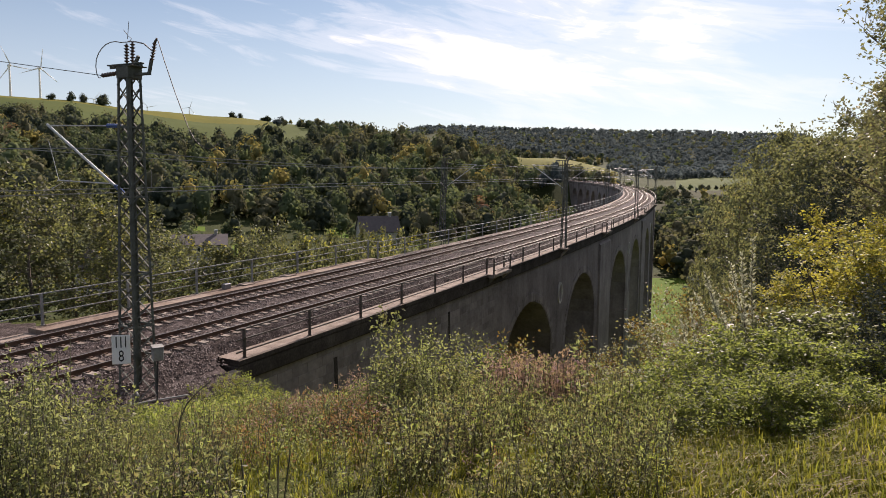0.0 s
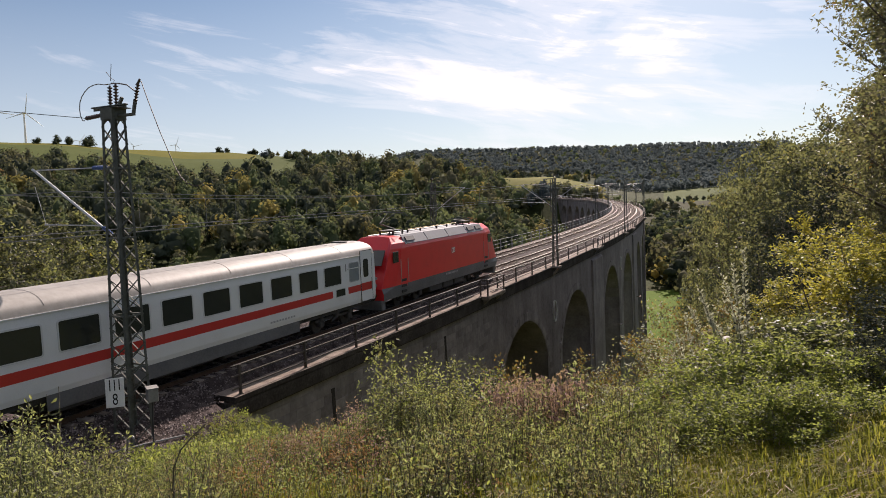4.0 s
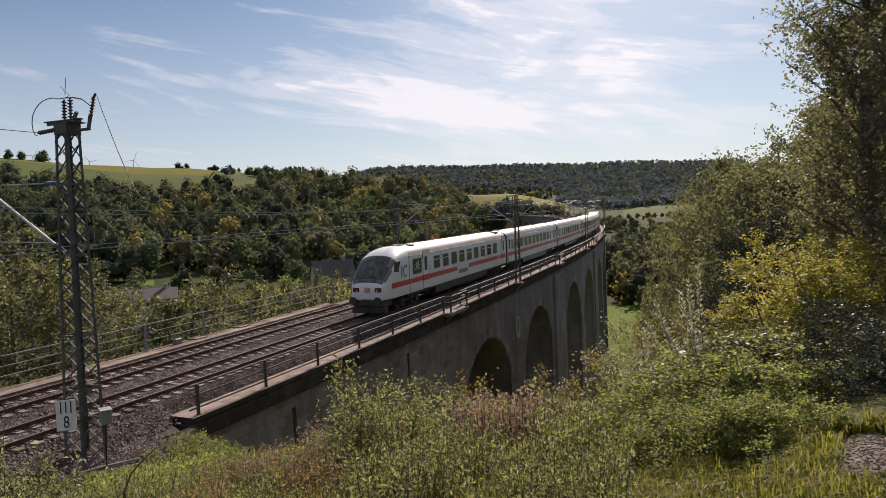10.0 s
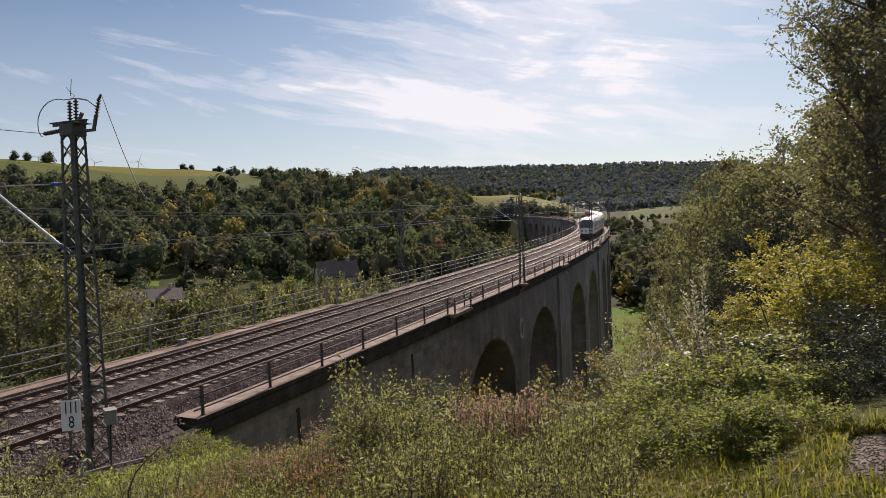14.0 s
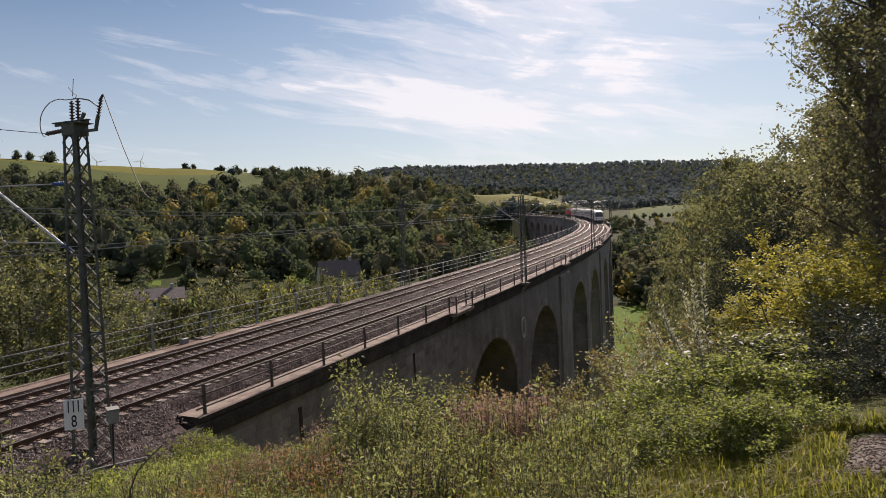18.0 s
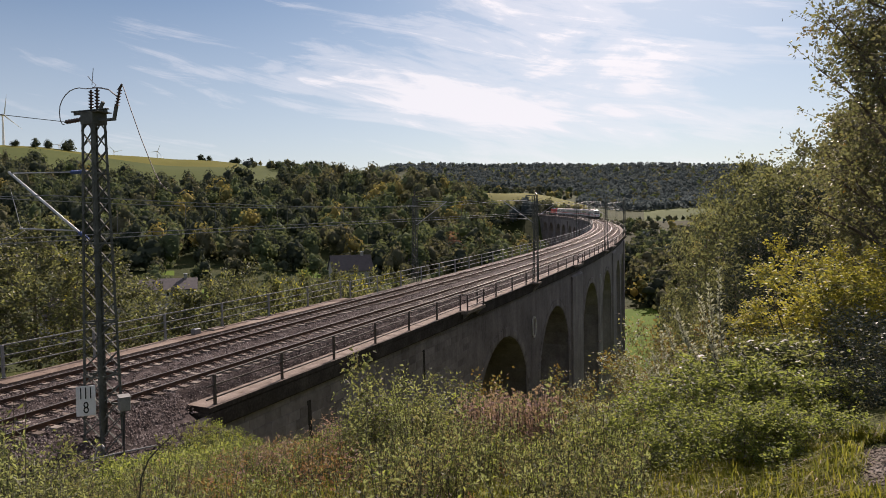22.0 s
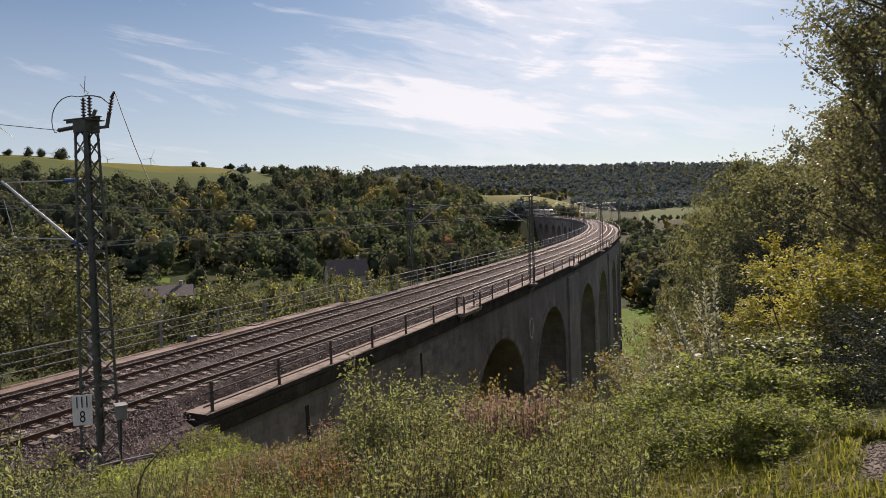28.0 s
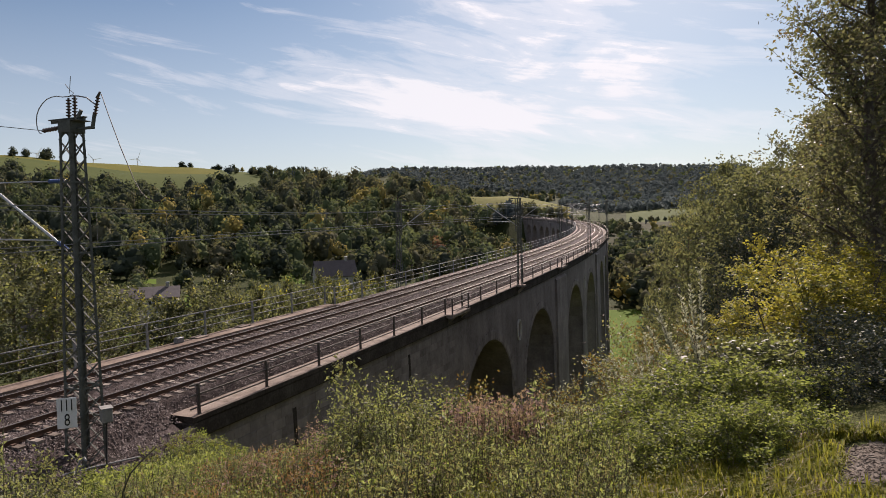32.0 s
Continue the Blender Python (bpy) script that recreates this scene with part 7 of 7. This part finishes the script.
def driving_trailer():
    """The last coach: a rounded cab with a raked dark windscreen at its rear end (-y)."""
    thing = tagged(empty("driving_trailer"), "white driving coach with a raked dark windscreen and red stripe", "railway coach", "coaches of the train")
    y0, y1 = -10.87, 12.45
    body_and_roof(thing, y0, y1, "coach_roof")
    tip, short = -14.45, 0.79
    stops = [(0.0, 0.70, 1.9), (0.10, 0.80, 2.15), (0.28, 0.87, 2.38), (0.55, 0.92, 2.62), (0.9, 0.955, 2.92), (1.3, 0.98, 3.22), (1.75, 0.993, 3.52), (2.2, 1.0, 3.76), (2.7, 1.0, 3.95), (3.3, 1.0, 4.10), (3.9, 1.0, 4.19), (4.53, 1.0, 4.24)]

    def tone(c):
        d = (c.y - tip) / short
        if 0.36 < d < 2.0 and c.z > np.interp(d, [0.3, 2.2], [2.3, 3.3]) and abs(c.x) < 1.08:
            return 1
        if d < 2.35 and c.z > np.interp(d, [0.0, 2.4], [2.0, 3.2]) and abs(c.x) < 1.3:
            return 2
        return 0

    bm = bmesh.new()
    rings = []
    for d, w, top in stops:
        foot = 1.02
        a, b = section(tip + d * short, None, w, top, foot)
        rings.append(a + b)
    loft(bm, rings, tone, True, False)
    part("cab", bm, ["coach_white", "pane", "loco_grey"], thing, "rounded white cab with a dark windscreen", True)
    # bumper, hood grille, lamps, wipers
    bm = bmesh.new()
    box(bm, -1.12, 1.12, tip + 0.06, tip + 1.4, 0.5, 1.04, 0.1)
    box(bm, -0.5, 0.5, tip - 0.06, tip + 0.3, 0.62, 1.10, 0.08)
    part("bumper", bm, "underframe", thing, "dark coupler recess under the nose")
    part("plough", box(bmesh.new(), -1.2, 1.2, tip + 0.05, tip + 0.6, 0.16, 0.56, 0.06), "underframe", thing)
    for k in range(5):
        part("grille_slat", bar(bmesh.new(), (-0.62, tip + 0.10 + 0.04 * k, 2.17 + 0.055 * k), (0.62, tip + 0.10 + 0.04 * k, 2.17 + 0.055 * k), 0.03, 0.02), "black", thing)
    for sx in (-1, 1):
        cl = part("headlight", box(bmesh.new(), sx * 0.78 - 0.24, sx * 0.78 + 0.24, tip - 0.04, tip + 0.12, 1.52, 1.84, 0.05), "pane", thing)
        part("tail_lamp", rod(bmesh.new(), (sx * 0.72, tip - 0.03, 1.62), (sx * 0.72, tip - 0.055, 1.62), 0.055, 0.05, 12), "lamp_red", cl, "red tail lamp")
        part("wiper", tube(bmesh.new(), [(sx * 0.35, tip + 0.28, 2.46), (sx * 0.15, tip + 0.75, 2.95), (sx * 0.05, tip + 1.0, 3.16)], 0.018, 4), "black", thing)
        part("buffer", rod(rod(bmesh.new(), (sx * 0.87, tip, 1.02), (sx * 0.87, tip - 0.32, 1.02), 0.11, 0.11, 10), (sx * 0.87, tip - 0.3, 1.02), (sx * 0.87, tip - 0.36, 1.02), 0.25, 0.25, 14), "underframe", thing)
        bm = bmesh.new()
        inner, outer = ([bm.verts.new((sx * x, tip - 0.95 + a, z)) for a, z in ((2.2, 2.72), (2.78, 2.66), (3.1, 3.34), (2.35, 3.34))] for x in (1.36, 1.418))
        bm.faces.new(outer)
        for i in range(4):
            bm.faces.new((inner[i], inner[(i + 1) % 4], outer[(i + 1) % 4], outer[i]))
        part("cab_window", bm, "pane", thing)
    b = part("badge", KIT["badge"][0], None, thing, "red-rimmed white badge", at=pose(0, tip - 0.012, 1.66, 0, 0, -90))
    for me in KIT["badge"][1:]:
        part("mark", me, None, b)
    underside(thing, y0, y1 - 0.2, "underframe")
    for side in (1, -1):
        part("seam", box(bmesh.new(), side * 1.408 - 0.006, side * 1.408 + 0.006, -10.92, -10.85, 1.05, 3.6), "black", thing)
        # a grey two-stroke mark on the cab side, a bar and an open ring
        bm = bmesh.new()
        bar(bm, (0, -0.42, -0.36), (0, -0.30, 0.36), 0.02, 0.16)
        for k in range(10):
            a, b = radians(50 + 26 * k), radians(50 + 26 * (k + 1))
            bar(bm, (0, 0.22 + 0.3 * math.cos(a) + 0.06 * math.sin(a), 0.36 * math.sin(a)), (0, 0.22 + 0.3 * math.cos(b) + 0.06 * math.sin(b), 0.36 * math.sin(b)), 0.02, 0.12)
        on_side(thing, "side_mark", made(bm, "side_mark", "dark_grey"), -11.75, 2.62, side, 0.0)
        w = on_side(thing, "window", made(rounded_plate(1.5, 1.05, 0.05, 0.012), "window", "pane"), -9.57, 2.78, side)
        part("frame", made(rounded_frame(1.54, 1.09, 0.06, 0.035, 0.018), "frame", "mid_grey"), None, w)
        bm = bmesh.new()
        for cy in (-0.27, 0.27):
            for k in range(16):
                a, b = radians(22.5 * k), radians(22.5 * (k + 1))
                bar(bm, (0.015, cy + 0.17 * math.cos(a), -0.06 + 0.17 * math.sin(a)), (0.015, cy + 0.17 * math.cos(b), -0.06 + 0.17 * math.sin(b)), 0.012, 0.03)
        for a, b in (((-0.27, -0.06), (-0.1, 0.2)), ((-0.1, 0.2), (0.18, 0.2)), ((0.18, 0.2), (0.02, -0.08)), ((0.02, -0.08), (-0.27, -0.06)), ((0.02, -0.08), (-0.12, 0.26)), ((0.27, -0.06), (0.15, 0.32)), ((0.15, 0.32), (0.25, 0.32))):
            bar(bm, (0.015, *a), (0.015, *b), 0.012, 0.03)
        part("cycle_mark", made(bm, "cycle_mark", "white_paint"), None, w)
        coach_door(thing, -7.97, side)
        coach_door(thing, 11.6, side)
        for i in range(9):
            coach_window(thing, "mid", -5.92 + 1.83 * i, side, i in (0, 1, 3, 4, 6, 7))
        stripe(thing, -13.6, -8.56, side)
        stripe(thing, -7.38, -1.6, side)
        board = on_side(thing, "grey_panel", made(rounded_plate(2.2, 0.32, 0.1, 0.008), "grey_panel", "dark_grey"), -0.2, 1.55, side)
        stripe(thing, 1.2, 9.6, side)
        stripe(thing, 10.4, 11.0, side)
        badge(thing, 10.0, 1.84, side)
        on_side(thing, "numeral", KIT["two"], -5.0 + 0.0, 2.95, side, 0.004, turn=pose(0, 0, 0, 90, 0, 90))
    part("roof_hatch", box(bmesh.new(), 0.25, 0.8, -9.2, -8.6, 4.12, 4.26, 0.03), "black", thing)
    part("roof_grille", box(bmesh.new(), 0.3, 1.0, 10.2, 11.2, 4.06, 4.22, 0.02), "underframe", thing)
    for y in (-10.4, 9.5):
        bogie(thing, y)
    coach_end(thing, y1, 1)
    return thing


def locomotive():
    thing = tagged(empty("locomotive"), "red electric locomotive with grey skirt and white roof panels", "locomotive")
    half = [(1.40, 0.72), (1.45, 1.1), (1.47, 1.40), (1.47, 1.41), (1.46, 3.55), (1.40, 3.86), (1.05, 4.22), (0.0, 4.30)]
    # the ends rake back from the buffer beam to the roof
    def rake(z):
        return np.interp(z, [0.7, 1.3, 1.9, 2.4, 3.9, 4.3], [9.05, 9.2, 9.22, 9.0, 7.75, 7.3])

    bm = bmesh.new()
    rows = []
    for k in (-1, -0.84, -0.8, -0.4, 0, 0.4, 0.8, 0.84, 1):
        r = [(x * (0.93 if abs(k) == 1 and z > 1.2 else 1.0), k * rake(z), z) for x, z in half]
        rows.append(r + [(-x, y, z) for x, y, z in reversed(r[:-1])])

    def tone(c):
        if c.z < 1.40:
            return 1
        return 2 if c.z > 3.72 and abs(c.y) < 6.6 else 0

    loft(bm, rows, tone, True, True)
    for f in bm.faces:
        if len(f.verts) > 8:
            f.material_index = 0
    part("body", bm, ["loco_red", "loco_grey", "loco_roof"], thing)
    for side in (1, -1):
        # long white roof cowls with dark grilles
        for a, b in ((-6.3, -3.3), (-3.2, -0.1), (0.0, 3.2), (3.3, 6.3)):
            bm = bmesh.new()
            vs = [bm.verts.new(p) for p in ((side * 1.43, a, 3.74), (side * 1.43, b, 3.74), (side * 1.09, b, 4.26), (side * 1.09, a, 4.26))]
            out = [bm.verts.new(p.co + Vector((side * 0.04, 0, 0.03))) for p in vs]
            bm.faces.new(out)
            for i in range(4):
                bm.faces.new((vs[i], vs[(i + 1) % 4], out[(i + 1) % 4], out[i]))
            cowl = part("roof_cowl", bm, "loco_roof", thing)
            for g in ((a + 0.25, a + 1.35), (a + 1.75, a + 2.75))[: 1 if a < 0 else 2] if a in (-6.3, 3.3) else ():
                bm = bmesh.new()
                vs = [bm.verts.new(p) for p in ((side * 1.38, g[0], 3.90), (side * 1.38, g[1], 3.90), (side * 1.22, g[1], 4.14), (side * 1.22, g[0], 4.14))]
                out = [bm.verts.new(p.co + Vector((side * 0.048, 0, 0.038))) for p in vs]
                bm.faces.new(out if side > 0 else out[::-1])
                for i in range(4):
                    bm.faces.new((vs[i], vs[(i + 1) % 4], out[(i + 1) % 4], out[i]))
                part("grille", bm, "black", cowl)
        for end in (1, -1):
            d = part("cab_door", box(bmesh.new(), side * 1.472 - 0.01, side * 1.472 + 0.01, *sorted((end * 7.0, end * 6.3)), 1.25, 3.5, 0.01), "loco_red", thing)
            for y in (6.2, 7.1):
                part("handrail", rod(bmesh.new(), (side * 1.53, end * y, 1.5), (side * 1.53, end * y, 2.9), 0.02, 0.02, 6), "galvanised", d)
            part("cab_window", box(bmesh.new(), side * 1.46 - 0.02, side * 1.46 + 0.02, *sorted((end * 7.9, end * 7.25)), 2.75, 3.4, 0.02), "pane", thing)
            for k in range(3):
                part("step", box(bmesh.new(), side * 1.47 - 0.03, side * 1.47 + 0.03, *sorted((end * 7.0, end * 6.4)), 0.9 + 0.33 * k, 1.05 + 0.33 * k), "black", thing)
        b = part("badge", KIT["badge"][0], None, thing, "red-rimmed white badge", at=pose(side * 1.472, 0.6, 2.75, 0, 0, 0 if side > 0 else 180) @ Matrix.Diagonal((1, 1.5, 1.3, 1)))
        for me in KIT["badge"][1:]:
            part("mark", me, None, b)
        bm = bmesh.new()
        for k in range(9):
            box(bm, 0, 0.006, -1.0 + 0.22 * k, -0.86 + 0.22 * k, -0.06, 0.06)
        mark = part("lettering", made(bm, "lettering", "mid_grey"), None, thing, at=pose(side * 1.474, 0.3, 1.24, 0, 0, 0 if side > 0 else 180))
        tagged(mark, kind="stuff")
    for end in (1, -1):
        # windscreen, lamps, buffers
        bm = bmesh.new()
        vs = [bm.verts.new(p) for p in ((-1.22, end * 8.86, 2.68), (1.22, end * 8.86, 2.68), (1.12, end * 8.16, 3.5), (-1.12, end * 8.16, 3.5))]
        out = [bm.verts.new(p.co + Vector((0, end * 0.05, 0.04))) for p in vs]
        bm.faces.new(out)
        for i in range(4):
            bm.faces.new((vs[i], vs[(i + 1) % 4], out[(i + 1) % 4], out[i]))
        part("windscreen", bm, "pane", thing)
        part("grey_band", box(bmesh.new(), -1.1, 1.1, *sorted((end * 9.18, end * 9.26)), 1.95, 2.1, 0.01), "mid_grey", thing)
        part("plough", box(bmesh.new(), -1.3, 1.3, *sorted((end * 8.7, end * 9.1)), 0.15, 0.75, 0.05), "loco_grey", thing)
        for sx in (-1, 1):
            part("lamp", rod(bmesh.new(), (sx * 0.9, end * 9.15, 1.6), (sx * 0.9, end * 9.27, 1.6), 0.13, 0.12, 12), "pane_pale", thing)
            part("buffer", rod(rod(bmesh.new(), (sx * 0.87, end * 9.0, 1.02), (sx * 0.87, end * 9.5, 1.02), 0.11, 0.11, 10), (sx * 0.87, end * 9.48, 1.02), (sx * 0.87, end * 9.55, 1.02), 0.26, 0.26, 14), "underframe", thing)
        bogie(thing, end * 5.2)
    bm = bmesh.new()
    for a, b in ((-2.8, -0.9), (-0.7, 0.9), (1.1, 2.8)):
        box(bm, -1.25, 1.25, a, b, 0.3, 0.8, 0.05)
    box(bm, -1.1, 1.1, -8.2, 8.2, 0.62, 0.78)
    part("underframe", bm, "underframe", thing)
    # roof gear: two current collectors, the rear one raised
    for y, up in ((-5.4, True), (5.4, False)):
        bm = bmesh.new()
        for sx in (-0.45, 0.45):
            for sy in (-0.6, 0.6):
                rod(bm, (sx, y + sy, 4.26), (sx, y + sy, 4.52), 0.06, 0.05, 8)
        box(bm, -0.5, 0.5, y - 0.7, y + 0.7, 4.5, 4.56)
        base = part("collector_base", bm, "underframe", thing)
        if up:
            knee, head = (0, y - 1.35, 5.0), (0, y + 0.15, 5.62)
            part("lower_arm", rod(bmesh.new(), (0, y + 0.5, 4.55), knee, 0.06, 0.05, 8), "steel_grey", base)
            bm = rod(bmesh.new(), knee, (0.3, y + 0.15, 5.6), 0.035, 0.03, 6)
            rod(bm, knee, (-0.3, y + 0.15, 5.6), 0.035, 0.03, 6)
            part("upper_arm", bm, "steel_grey", base)
        else:
            head = (0, y - 0.2, 4.74)
            bm = rod(bmesh.new(), (0, y + 0.6, 4.58), (0, y - 1.3, 4.64), 0.06, 0.05, 8)
            rod(bm, (0, y - 1.3, 4.66), (0.3, y + 0.2, 4.72), 0.035, 0.03, 6)
            rod(bm, (0, y - 1.3, 4.66), (-0.3, y + 0.2, 4.72), 0.035, 0.03, 6)
            part("folded_arm", bm, "steel_grey", base)
        for dy in (-0.2, 0.2):
            pts = [(-0.97, 0, -0.22), (-0.8, 0, -0.04), (-0.55, 0, 0), (0.55, 0, 0), (0.8, 0, -0.04), (0.97, 0, -0.22)]
            part("contact_strip", tube(bmesh.new(), [Vector(head) + Vector((a, dy, c)) for a, _, c in pts], 0.03, 5), "steel_grey", base)
    for y in (-3.8, -2.0, 0.5, 2.2, 3.9):
        part("roof_insulator", insulator_stack(bmesh.new(), (0.3, y, 4.28), (0.3, y, 4.47), 0.09, 3), "insulator", thing)
    part("roof_bar", rod(bmesh.new(), (0.3, -3.8, 4.48), (0.3, 3.9, 4.48), 0.025, 0.025, 6), "brass", thing)
    return thing


vehicles = [(driving_trailer(), 0.5 * COACH, 19.0)]
smooth_coach = ordinary_coach(False, False)
ribbed_coach = ordinary_coach(True, False)
vehicles.append((ribbed_coach, 1.5 * COACH - 0.55, 19.0))
vehicles.append((copy_thing(ribbed_coach, Matrix()), 2.5 * COACH - 0.42, 19.0))
vehicles.append((smooth_coach, 3.5 * COACH - 0.28, 19.0))
vehicles.append((ordinary_coach(False, True), 4.5 * COACH - 0.15, 19.0))
vehicles.append((locomotive(), 5 * COACH + 9.55, 10.4))


def motions():
    """The train runs away over the viaduct at an even 83 km/h."""
    for ob, mid, base in vehicles:
        rows = []
        for i in range(0, 65):
            t = i * 0.5
            s = NOSE9 + SPEED * (t - 9.0) + mid
            a, b = line(s - base / 2), line(s + base / 2)
            d = b - a
            c = (a + b) / 2
            rows.append((t, pose(c.x, c.y, c.z, math.degrees(math.atan2(d.z, math.hypot(d.x, d.y))), 0, math.degrees(math.atan2(-d.x, d.y)))))
        walk(ob, rows)


motions()
